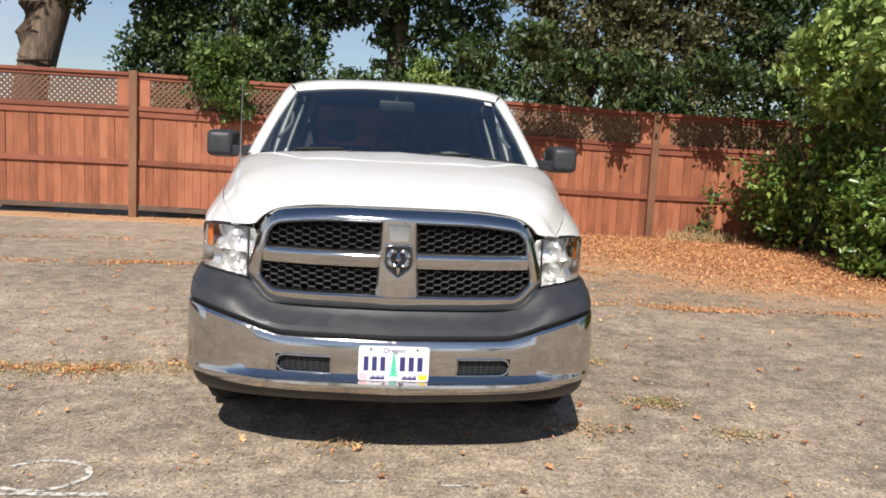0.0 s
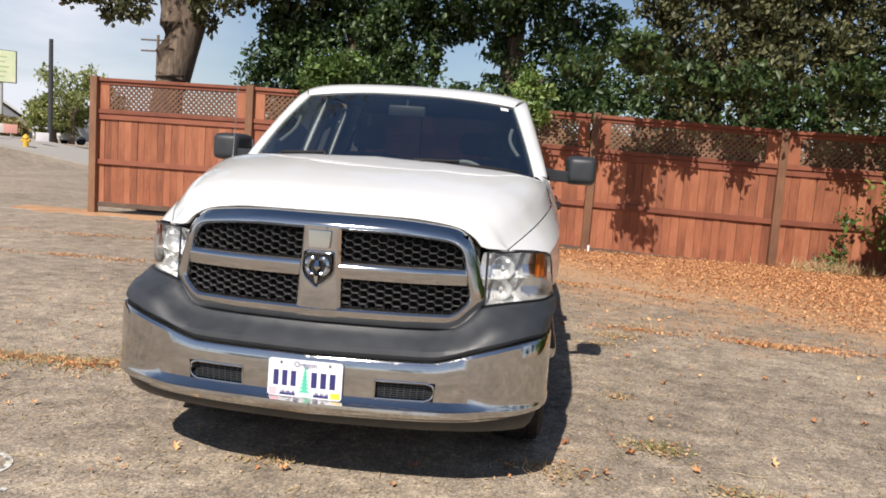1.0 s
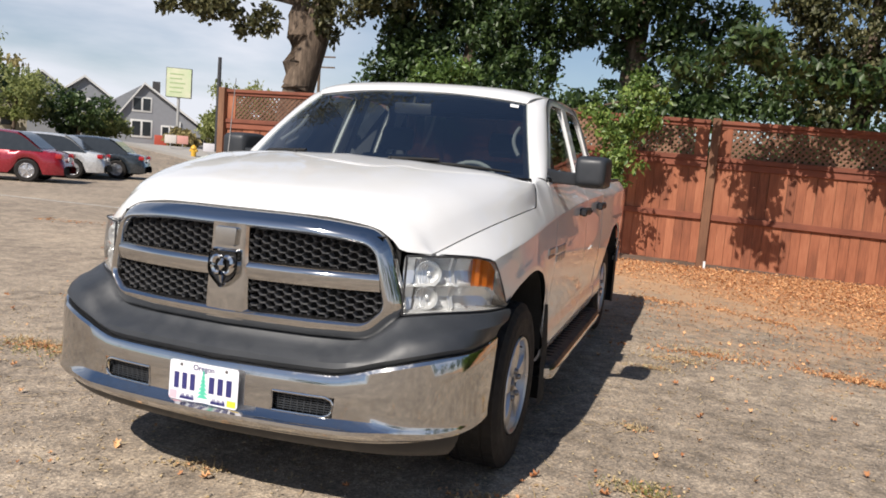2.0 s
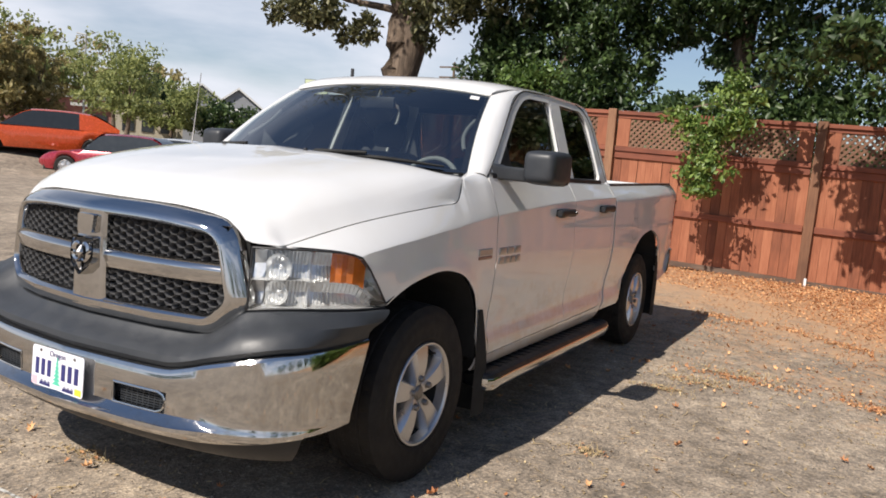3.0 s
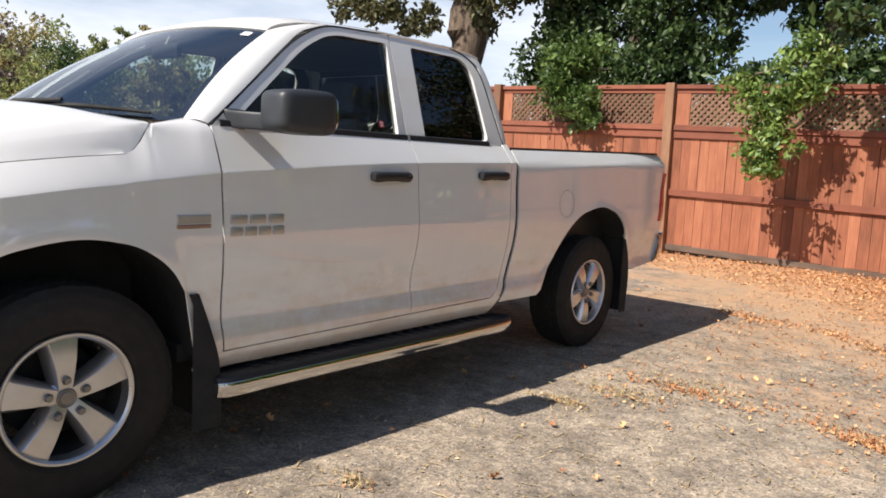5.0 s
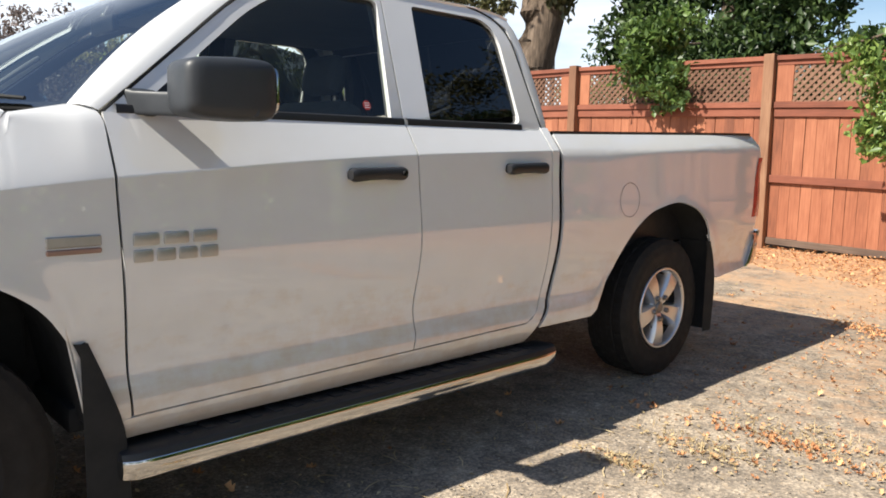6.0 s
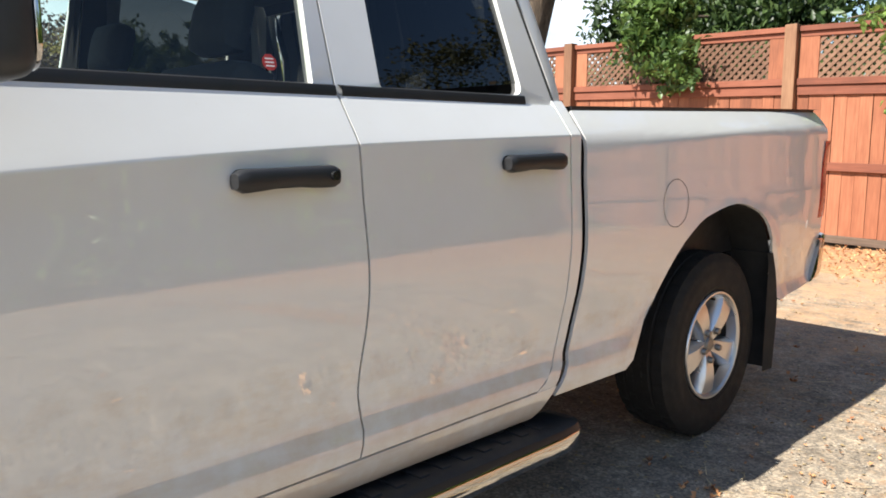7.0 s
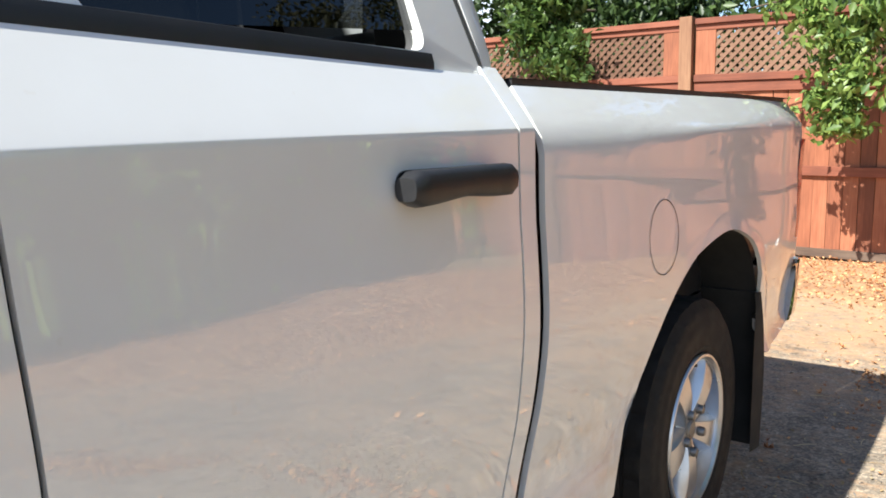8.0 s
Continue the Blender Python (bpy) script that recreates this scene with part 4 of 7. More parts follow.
def gable(parent, x0, x1, y0, y1, eave, apex, ridge_x, name="roof"):
    """A roof with its ridge along y, over x0 to x1."""
    bm = bmesh.new()
    o = 0.35
    for xa, za, xb, zb in ((x0 - o, eave - 0.25, ridge_x, apex), (ridge_x, apex, x1 + o, eave - 0.25)):
        top = [(xa, y0 - o, za), (xb, y0 - o, zb), (xb, y1 + o, zb), (xa, y1 + o, za)]
        vs = [bm.verts.new(p) for p in top] + [bm.verts.new((p[0], p[1], p[2] - 0.22)) for p in top]
        for f in ((0, 1, 2, 3), (7, 6, 5, 4), (0, 4, 5, 1), (1, 5, 6, 2), (2, 6, 7, 3), (3, 7, 4, 0)):
            bm.faces.new([vs[i] for i in f])
    for y in (y0 + 0.01, y1 - 0.01):
        ends = bmesh.new()
        ends.faces.new([ends.verts.new(p) for p in ((x0, y, eave - 0.5), (ridge_x, y, apex - 0.15), (x1, y, eave - 0.5))])
        part("gable_end", ends, SIDING, parent, "", 0)
    bm2 = bmesh.new()
    for xa, za, xb, zb in ((x0 - o, eave - 0.25, ridge_x, apex), (ridge_x, apex, x1 + o, eave - 0.25)):
        bm2.faces.new([bm2.verts.new(p) for p in ((xa, y0 - o - 0.02, za), (xb, y0 - o - 0.02, zb), (xb, y0 - o - 0.02, zb - 0.24), (xa, y0 - o - 0.02, za - 0.24))])
    part("bargeboard", bm2, WHITEWOOD, parent, "", 0)
    return part(name, bm, SHINGLE, parent, "dark shingle roof", 20)


house = thing("house", "grey two-storey house with white-framed windows and dark roof", "house", at=far(-40.2, 92), turn=42)
bm = bmesh.new()
front = [(-3.4, 0), (3.6, 0), (3.6, 3.1), (0.0, 6.6), (-3.4, 4.4)]
a, b = [bm.verts.new((x, -4, z)) for x, z in front], [bm.verts.new((x, 6, z)) for x, z in front]
bm.faces.new(a), bm.faces.new(b[::-1])
for k in range(5):
    bm.faces.new((a[k], a[(k + 1) % 5], b[(k + 1) % 5], b[k]))
part("wall", bm, SIDING, house, "", 0)
gable(house, -3.4, 7.0, -4, 6, 1.9, 6.75, 0.0)
part("wall", box_mesh(-8.5, -3.0, -2.0, 6.0, 0, 4.7), SIDING, house, "", 0)
gable(house, -8.5, -3.0, -2.0, 6, 4.9, 7.0, -5.8)
part("wall", box_mesh(3.6, 7.0, -3.0, 6.0, 0, 2.3), SIDING, house, "", 0)
for x, y, z, w_, h_ in ((-0.2, -4, 3.6, 2.0, 1.6), (-0.2, -4, 0.9, 2.2, 1.9), (2.6, -4, 0.6, 1.7, 1.8), (-5.6, -2, 3.1, 2.0, 1.5), (4.9, -3, 0.4, 1.2, 1.6), (6.3, -3, 0.4, 0.9, 1.6)):
    house_window(house, x, y, z, w_, h_)
part("white_corner", box_mesh(3.5, 3.75, -4.15, -3.9, 0, 2.9), WHITEWOOD, house)
bm = box_mesh(1.0, 1.8, 1, 1.8, 5.0, 7.3)
part("chimney", bm, SHINGLE, house)
part("red_bin", box_mesh(1.1, 2.7, -5.4, -4.6, 0, 1.3, 0.05), plain("red_panel", (0.42, 0.07, 0.04), 0.6), house)

second = thing("house", "grey house with a dark roof and pale dormer gables", "house", at=far(-46.5, 96), turn=44)
part("wall", box_mesh(-5, 4.5, -3, 5, 0, 4.2), SIDING, second, "", 0)
gable(second, -5, 4.5, -3, 5, 4.3, 7.3, 0.3)
for x in (-2.5, 2.2):
    house_window(second, x, -3, 2.6, 1.7, 1.4)

# shop sign on a pole
SIGNFACE = shader("lime_sign_face", (0.50, 0.62, 0.30), 0.5)
w = space(SIGNFACE)
wire(SIGNFACE, ramped(SIGNFACE, noisy(SIGNFACE, w, 0.8, 2.0), [(0.35, (0.48, 0.58, 0.34)), (0.65, (0.64, 0.64, 0.46))]), principled(SIGNFACE).inputs["Base Color"])
sign = thing("pole_sign", "pale green shop sign on a grey pole", "sign", at=far(-37.8, 52), turn=30)
bm = bmesh.new()
tube(bm, [(0, 0, 0), (0, 0, 3.4)], [0.10, 0.09], 12)
part("pole", bm, GALV, sign)
part("sign_box", box_mesh(-0.78, 0.78, -0.14, 0.14, 3.3, 5.15, 0.02), POLE, sign)
part("sign_face", box_mesh(-0.745, 0.745, -0.155, -0.142, 3.335, 5.115), SIGNFACE, sign, "pale green face with unreadable lines")
for k in range(5):
    part("sign_bar", box_mesh(-0.55, 0.2 + 0.1 * (k % 3), -0.162, -0.156, 3.6 + 0.28 * k, 3.68 + 0.28 * k), plain("sign_print", (0.36, 0.46, 0.24), 0.5) if k == 0 else bpy.data.materials["sign_print"], sign)

pole = thing("dark_post", "thin dark lamp post at the lot edge", "post", at=far(-35.1, 46))
bm = bmesh.new()
tube(bm, [(0, 0, 0), (0, 0, 3), (0, 0, 5.5)], [0.13, 0.12, 0.10], 10)
box(bm, -0.16, 0.16, -0.16, 0.16, 0, 0.12, 0.02)
part("shaft", bm, POLE, pole)

hydrant = thing("fire_hydrant", "yellow fire hydrant on the far verge", "hydrant", at=far(-36.6, 42))
bm = bmesh.new()
tube(bm, [(0, 0, 0), (0, 0, 0.06), (0, 0, 0.07), (0, 0, 0.5), (0, 0, 0.52), (0, 0, 0.62), (0, 0, 0.72)], [0.19, 0.19, 0.13, 0.13, 0.17, 0.14, 0.03], 14)
tube(bm, [(-0.22, 0, 0.42), (0.22, 0, 0.42)], [0.07, 0.07], 10)
part("body", bm, plain("yellow_enamel", (0.62, 0.36, 0.03), 0.5), hydrant)
for k, (bear, reach, col) in enumerate(((-38.2, 44, (0.6, 0.55, 0.5)), (-37.4, 45, (0.6, 0.3, 0.25)), (-35.6, 44, (0.62, 0.6, 0.62)))):
    s_ = thing("yard_sign", "small pale yard sign on the verge", "sign", at=far(bear, reach), turn=36)
    part("board", box_mesh(-0.3, 0.3, -0.01, 0.01, 0.3, 0.75, 0.003), plain("yard_board", col, 0.6) if k == 0 else plain("yard_board_tint", col, 0.6), s_)
    part("leg", box_mesh(-0.02, 0.02, -0.02, 0.02, 0, 0.3), GALV, s_)

# kerb and verge across the street
bm = bmesh.new()
rows = []
for s in span(-62, -24, 30):
    x, y, z = far(s, 40 + 2 * math.sin(s * 0.1))
    x2, y2, z2 = far(s, 46)
    rows.append([(x, y, z - 0.02), (x, y, z + 0.13), (x2, y2, z2 + 0.15), (x2, y2, z2 - 0.1)])
sheet(bm, rows)
tagged(part("pavement", bm, plain("pale_concrete", (0.33, 0.31, 0.28), 0.9), None), "pale concrete pavement across the street", "pavement", kind="structure")


# parked cars
CARPAINT = {}


def car(label, colour, at, turn, length=4.7, width=1.82, height=1.45, roof=(0.30, 0.42, 0.72, 0.88), suv=False):
    """A car, nose towards -x of its own frame; roof: where screen and back light begin and end, as shares of the length."""
    c = thing("parked_car", label, "car", "cars parked across the lot", at=at, turn=turn)
    key = tuple(colour)
    if key not in CARPAINT:
        CARPAINT[key] = plain("car_paint", colour, 0.25, 0.2, 1.0, vary=0.05)
    belt, sill = height * 0.63, 0.24
    top = curve([0, 0.03, 0.12, roof[0], roof[0] + 0.03, 0.80, 0.93, 0.985, 1], [0.55, 0.68, height * 0.56, belt, belt + 0.01, belt + 0.03, belt + (0.0 if not suv else 0.04), height * (0.56 if not suv else 0.62), 0.50])
    wide = curve([0, 0.05, 0.15, 0.5, 0.85, 0.96, 1], [0.72, 0.88, 0.98, 1, 0.99, 0.90, 0.78])
    bm = bmesh.new()
    rows = []
    for s in span(0, 1, 36):
        x, w_, t = (s - 0.5) * length, wide(s) * width / 2, top(s)
        bot = sill + 0.12 * max(0.06 - s, 0) / 0.06
        for y0 in (0.19, 0.80):
            r = abs(s - y0) * length
            if r < 0.37:
                bot = max(bot, 0.33 + math.sqrt(max(0.37 ** 2 - r * r, 0)))
        half = [(0, t), (w_ * 0.70, t - 0.01), (w_ * 0.90, t - 0.05), (w_ * 0.985, lerp(t, bot, 0.28)), (w_, lerp(t, bot, 0.5)), (w_ * 0.985, lerp(t, bot, 0.8)), (w_ * 0.95, bot)]
        rows.append([(x, y, z) for y, z in [(-p[0], p[1]) for p in half[::-1]] + half[1:]])
    sheet(bm, rows)
    part("body", bm, CARPAINT[key], c, "", 45)
    # cabin
    cab = curve([roof[0], roof[1], (roof[1] + roof[2]) / 2, roof[2], roof[3]], [belt - 0.02, height - 0.03, height, height - 0.04, belt + (0.0 if not suv else 0.1)])
    rows, grows = [], []
    for s in span(roof[0], roof[3], 20):
        x, z1 = (s - 0.5) * length, cab(s)
        lean = (z1 - belt) / (height - belt)
        w0, w1 = width * 0.46, width * (0.46 - 0.10 * lean)
        rows.append([(x, y, z) for y, z in ((-w1, z1 - 0.05 * lean), (-w1 * 0.8, z1), (0, z1 + 0.015), (w1 * 0.8, z1), (w1, z1 - 0.05 * lean))])
        grows.append([(x, y, z) for y, z in ((-w0, belt - 0.03), (-w1, z1 - 0.05 * lean))])
    bm = bmesh.new()
    sheet(bm, rows)
    part("roof", bm, CARPAINT[key], c, "", 60)
    bm = bmesh.new()
    sheet(bm, grows)
    sheet(bm, [[(p[0], -p[1], p[2]) for p in r] for r in grows])
    part("side_window", bm, DARKPANE, c)
    if suv:
        # broad painted rear pillars
        for sg in (-1, 1):
            bm = bmesh.new()
            sheet(bm, [[(x, sg * (abs(y) + 0.006), z) for x, y, z in r] for r in grows[13:]])
            part("rear_pillar", bm, CARPAINT[key], c)
    for s0, s1, nm in ((roof[0] + 0.012, roof[1] - 0.012, "windscreen"), (roof[2] + 0.01, roof[3] - 0.01, "rear_window")):
        bm = bmesh.new()
        sheet(bm, [[((s - 0.5) * length, y * width * (0.40 - 0.06 * (cab(s) - belt) / (height - belt)), cab(s) + 0.022) for y in span(-1, 1, 6)] for s in span(s0, s1, 6)])
        part(nm, bm, DARKPANE, c)
    for sx in (0.19, 0.80):
        for sy in (-1, 1):
            wh = new("wheel")
            wh.parent = c
            wh.matrix_basis = pose((sx - 0.5) * length, sy * (width / 2 - 0.12), 0.33, 0, 0, 90 * sy)
            bm = bmesh.new()
            revolve(bm, [(0.21, -0.09), (0.30, -0.10), (0.33, -0.08), (0.33, 0.08), (0.30, 0.10), (0.21, 0.09)], 24, True)
            part("tyre", bm, RUBBER, wh)
            bm = bmesh.new()
            revolve(bm, [(0.215, 0.085), (0.20, 0.09), (0.17, 0.06), (0.06, 0.075), (0.001, 0.08)], 24)
            for k in range(5):
                box(bm, 0.06, 0.088, -0.03, 0.03, 0.04, 0.21, 0.006, Matrix.Rotation(2 * math.pi * k / 5, 4, "X"), 1)
            part("rim", bm, ALLOY, wh)
    for sg in (-1, 1):
        part("tail_lamp", box_mesh(length * 0.455, length * 0.492, min(sg * width * 0.27, sg * width * 0.44), max(sg * width * 0.27, sg * width * 0.44), belt - 0.20, belt - 0.06, 0.03), RED, c)
    part("rear_plate", box_mesh(length * 0.495, length * 0.502, -0.16, 0.16, 0.62, 0.75, 0.004), DECAL_WHITE, c)
    part("underside", box_mesh(-length * 0.46, length * 0.46, -width * 0.42, width * 0.42, 0.20, 0.42), UNDER, c)
    return c


def car_at(bearing, reach):
    x, y, z = far(bearing, reach, 1.86, -3.33)
    return (x - 1.65, y - 0.09, z)


car("dark grey sedan parked with its tail towards the lot", (0.035, 0.045, 0.055), car_at(-42.1, 29.8), 30)
car("silver-white sedan parked between a red and a grey car", (0.60, 0.61, 0.62), car_at(-44.9, 28.1), 32)
car("dark red sedan parked beside a white car", (0.28, 0.012, 0.025), car_at(-47.6, 24.9), 31)
car("orange crossover car standing at the edge of the lot", (0.66, 0.095, 0.020), (-22.7, 13.5, ground_z(-22.7, 13.5) - 0.04), 60, 5.1, 1.90, 1.58, (0.25, 0.44, 0.78, 0.97), True)
x, y, z = far(-32.4, 64)
van = thing("white_van", "white delivery van parked across the street", "van", at=(x, y, z), turn=-20)
part("body", box_mesh(-1.0, 1.0, -2.3, 2.3, 0.3, 1.95, 0.16), WHITEWOOD, van, "", 50)
for k in (-1, 1):
    part("rear_window", box_mesh(0.48 * k - 0.36, 0.48 * k + 0.36, -2.32, -2.28, 1.15, 1.65, 0.03), DARKPANE, van)
    part("tail_lamp", box_mesh(0.9 * k - 0.07, 0.9 * k + 0.07, -2.32, -2.26, 0.8, 1.1), RED, van)
    for y0 in (-1.5, 1.5):
        bm = bmesh.new()
        revolve(bm, [(0.001, 0.1), (0.33, 0.1), (0.33, -0.1), (0.001, -0.1)], 20)
        bmesh.ops.translate(bm, vec=(0.9 * k, y0, 0.33), verts=bm.verts)
        part("wheel", bm, RUBBER, van)

# utility pole
up = thing("utility_pole", "wooden utility pole with crossarms far behind", "pole", at=far(-28.2, 70))
bm = bmesh.new()
tube(bm, [(0, 0, 0), (0, 0, 9.6)], [0.16, 0.11], 10)
part("shaft", bm, BARK, up)
for z_ in (8.2, 9.1):
    part("crossarm", box_mesh(-1.5, 1.5, -0.06, 0.06, z_, z_ + 0.13), BARK, up)
lamp_post = thing("street_light", "pale grey street light with a double arm", "street light", at=far(-53.6, 62))
bm = bmesh.new()
tube(bm, [(0, 0, 0), (0, 0, 7.4)], [0.10, 0.06], 10)
tube(bm, [(-1.0, 0, 7.5), (0, 0, 7.35), (1.0, 0, 7.5)], [0.06, 0.05, 0.06], 8)
part("shaft", bm, GALV, lamp_post)

# low shops behind the parked cars
PINK = plain("pink_stucco", (0.36, 0.17, 0.14), 0.8)
CREAM = plain("cream_stucco", (0.42, 0.38, 0.30), 0.8)
for bear, reach, wd, ht, mat, lab in ((-55.5, 75, 9, 3.4, PINK, "low pinkish shop building"), (-51.0, 70, 8, 2.6, PINK, "low shop with pale windows"), (-49.5, 62, 5, 2.9, CREAM, "small cream kiosk building"), (-63.5, 90, 12, 3.0, CREAM, "low pale building under the trees")):
    s_ = thing("shop_building", lab, "building", at=far(bear, reach), turn=-bear)
    part("wall", box_mesh(-wd / 2, wd / 2, 0, 5, 0, ht), mat, s_, "", 0)
    part("roof", box_mesh(-wd / 2 - 0.3, wd / 2 + 0.3, -0.3, 5.3, ht, ht + 0.25), WHITEWOOD if mat is PINK else SHINGLE, s_, "", 0)
    for k in range(3):
        part("window", box_mesh(-wd * 0.36 + k * wd * 0.27, -wd * 0.36 + k * wd * 0.27 + wd * 0.17, -0.06, 0.02, 0.8, 2.0), DARKPANE, s_)

# street trees
def street_tree(bearing, reach, h, r, mat, seed, n=2600, cone=False, leaf=0.34, low=1.4):
    b = [(0, 0, h * 0.62, r, r, h * 0.36), (-0.4 * r, 0, h * 0.45, r * 0.7, r * 0.7, h * 0.25), (0.4 * r, 0.2, h * 0.5, r * 0.7, r * 0.7, h * 0.25)]
    if cone:
        b = [(0, 0, h * 0.35, r, r, h * 0.24), (0, 0, h * 0.6, r * 0.65, r * 0.65, h * 0.24), (0, 0, h * 0.84, r * 0.3, r * 0.3, h * 0.18)]
    tree("street_tree", "rounded street tree across the lot" if not cone else "slender upright street tree with browning leaves", far(bearing, reach), (h * 0.6, 0.16, 0.08, 0.1, 0), [((0, 0, h * 0.35), (r * 0.5, 0, h * 0.7), 0.07, 0.02), ((0, 0, h * 0.35), (-r * 0.5, 0, h * 0.65), 0.07, 0.02)], b, n, leaf, mat, seed)


for k, (bear, reach, h, r, mat, cone) in enumerate(((-33.6, 58, 5.4, 2.6, LEAF_FAR, 0), (-32.2, 74, 5.2, 2.6, LEAF, 0), (-34.6, 60, 3.4, 1.8, LEAF_FAR, 0), (-37.6, 48, 1.1, 0.8, LEAF_GOLD, 0), (-47.9, 60, 4.6, 2.2, LEAF_FAR, 0), (-50.6, 52, 5.6, 2.0, LEAF_FAR, 0), (-44.2, 60, 3.6, 2.4, LEAF, 0), (-42.6, 62, 2.6, 1.7, LEAF_FAR, 0),
                                                     (-51.6, 55, 7.2, 2.6, LEAF_FAR, 0), (-50.0, 66, 6.4, 2.6, LEAF, 0), (-48.8, 70, 5.0, 2.2, LEAF, 0), (-53.6, 80, 8.0, 3.0, LEAF_GOLD, 0), (-59.0, 60, 8.4, 1.9, LEAF_GOLD, 1), (-60.2, 61, 8.8, 1.9, LEAF_FAR, 1),
                                                     (-57.6, 62, 8.0, 1.9, LEAF_GOLD, 1), (-56.4, 63, 7.4, 1.9, LEAF_GOLD, 1), (-61.8, 62, 8.2, 2.0, LEAF_FAR, 1), (-63.6, 60, 7.2, 2.4, LEAF, 0), (-65.6, 56, 5.6, 2.4, LEAF_FAR, 0), (-67.2, 64, 9.0, 3.2, LEAF_GOLD, 0), (-69.6, 62, 9.4, 3.4, LEAF_PLUM, 0), (-72.5, 60, 9.0, 3.4, LEAF_PLUM, 0))):
    street_tree(bear, reach, h, r, mat, 100 + k, 2400, bool(cone), 0.30 if reach < 60 else 0.36)
# the tree line behind them
g = random.Random(5)
for k, bear in enumerate(span(-48.5, -84, 22)):
    h = g.uniform(8.2, 11.5) if bear < -52 else g.uniform(6.0, 7.5)
    street_tree(bear + g.uniform(-0.5, 0.5), g.uniform(74, 88), h, g.uniform(2.8, 3.8), (LEAF_FAR, LEAF_GOLD, LEAF_FAR, LEAF_GOLD)[k % 4] if bear > -66 else LEAF_PLUM, 300 + k, 1900, False, 0.46)
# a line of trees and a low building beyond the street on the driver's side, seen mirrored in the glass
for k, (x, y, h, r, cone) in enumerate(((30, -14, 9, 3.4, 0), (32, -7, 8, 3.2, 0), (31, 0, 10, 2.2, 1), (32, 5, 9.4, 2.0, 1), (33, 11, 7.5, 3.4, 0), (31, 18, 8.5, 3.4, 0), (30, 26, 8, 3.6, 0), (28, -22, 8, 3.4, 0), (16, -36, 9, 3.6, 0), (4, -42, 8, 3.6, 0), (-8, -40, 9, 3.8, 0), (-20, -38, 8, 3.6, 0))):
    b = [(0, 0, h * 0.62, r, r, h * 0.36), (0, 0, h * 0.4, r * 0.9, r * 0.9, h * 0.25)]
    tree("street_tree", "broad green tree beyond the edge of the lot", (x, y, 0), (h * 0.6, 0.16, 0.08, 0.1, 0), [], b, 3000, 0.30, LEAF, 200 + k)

# ---- the pickup truck: front axle at y = 0, nose towards -y, driver's side at +x ----
WB, AXLE = 3.569, 0.390
truck = thing("pickup_truck", "white four-door pickup truck with chrome bumper parked on asphalt", "truck")

belt_x = curve([0.38, 0.43, 0.49, 0.53, 0.58, 0.64, 0.80, 0.94, 1.06, 1.12, 1.36], [0.945, 0.975, 0.988, 0.985, 0.969, 0.971, 0.990, 0.998, 0.9945, 0.992, 0.996])
crease_z = curve([-0.4, 0.2, 0.55, 0.92, 1.25, 1.68, 2.5], [1.048, 1.125, 1.162, 1.190, 1.213, 1.234, 1.258])
plan_x = curve([-0.76, -0.62, -0.48, -0.33, -0.12, 0.1, 0.5, 2.5, 3.5, 4.2, 4.64], [-0.150, -0.098, -0.060, -0.029, -0.007, 0.0, 0.0, -0.004, 0.0, -0.012, -0.05])
gap_x = curve([-0.705, -0.55, -0.40, 0.0, 0.25], [0.757, 0.822, 0.868, 0.930, 0.950])
gap_z = curve([-0.705, -0.55, -0.40, 0.0, 0.25], [1.056, 1.108, 1.146, 1.204, 1.228])


def side_x(y, z):
    """Half width of the body below the windows."""
    x = belt_x(z) + plan_x(y)
    c = crease_z(y)
    if z > c:
        x -= (belt_x(1.36) - 0.920) * ((z - c) / (1.36 - c)) ** 1.04
    for y0 in (0.0, WB):
        r = math.hypot(y - y0, z - 0.42)
        x += (0.014 if y0 else 0.009 * min(max((y + 0.36) / 0.2, 0), 1)) * math.exp(-((r - 0.53) / 0.05) ** 2)
    return x


def cab_x(z):
    """Half width of the cab at window height."""
    return 0.915 - 0.172 * (max(z - 1.36, 0) / 0.49) ** 1.12


front_arch = curve([-0.36, -0.33, -0.26, -0.16, 0.03, 0.20, 0.32, 0.40, 0.44, 0.46], [0.815, 0.826, 0.870, 0.91, 0.937, 0.91, 0.845, 0.755, 0.66, 0.45])
rear_arch = curve([2.87, 2.97, 3.08, 3.19, 3.32, 3.55, 3.76, 3.88, 3.95, 4.00, 4.03], [0.46, 0.63, 0.79, 0.89, 0.955, 0.99, 0.945, 0.86, 0.74, 0.60, 0.52])
lamp_top = curve([-0.82, -0.70, -0.58, -0.50, -0.42, -0.335], [1.048, 1.052, 1.046, 1.030, 0.945, 0.835])
sill_z = lambda y: 0.468 + 0.014 * (y - 0.55)
gap_rear = curve([0.36, 0.44, 0.55, 0.70, 0.90, 1.20, 1.40], [2.33, 2.40, 2.485, 2.525, 2.545, 2.535, 2.525])
door_rear = curve([0.40, 0.48, 0.52, 0.60, 0.80, 1.00, 1.36], [2.16, 2.32, 2.395, 2.445, 2.475, 2.480, 2.462])
door_mid = curve([0.46, 0.56, 0.64, 0.90, 1.10, 1.36], [1.665, 1.690, 1.680, 1.700, 1.690, 1.668])
door_front = curve([0.44, 0.70, 1.03, 1.25, 1.36], [0.592, 0.585, 0.573, 0.566, 0.556])


def both(name, bm, material, parent=truck, label="", sharp=35):
    other = mirrored(bm)
    return part(name, bm, material, parent, label, sharp), part(name, other, material, parent, label, sharp)


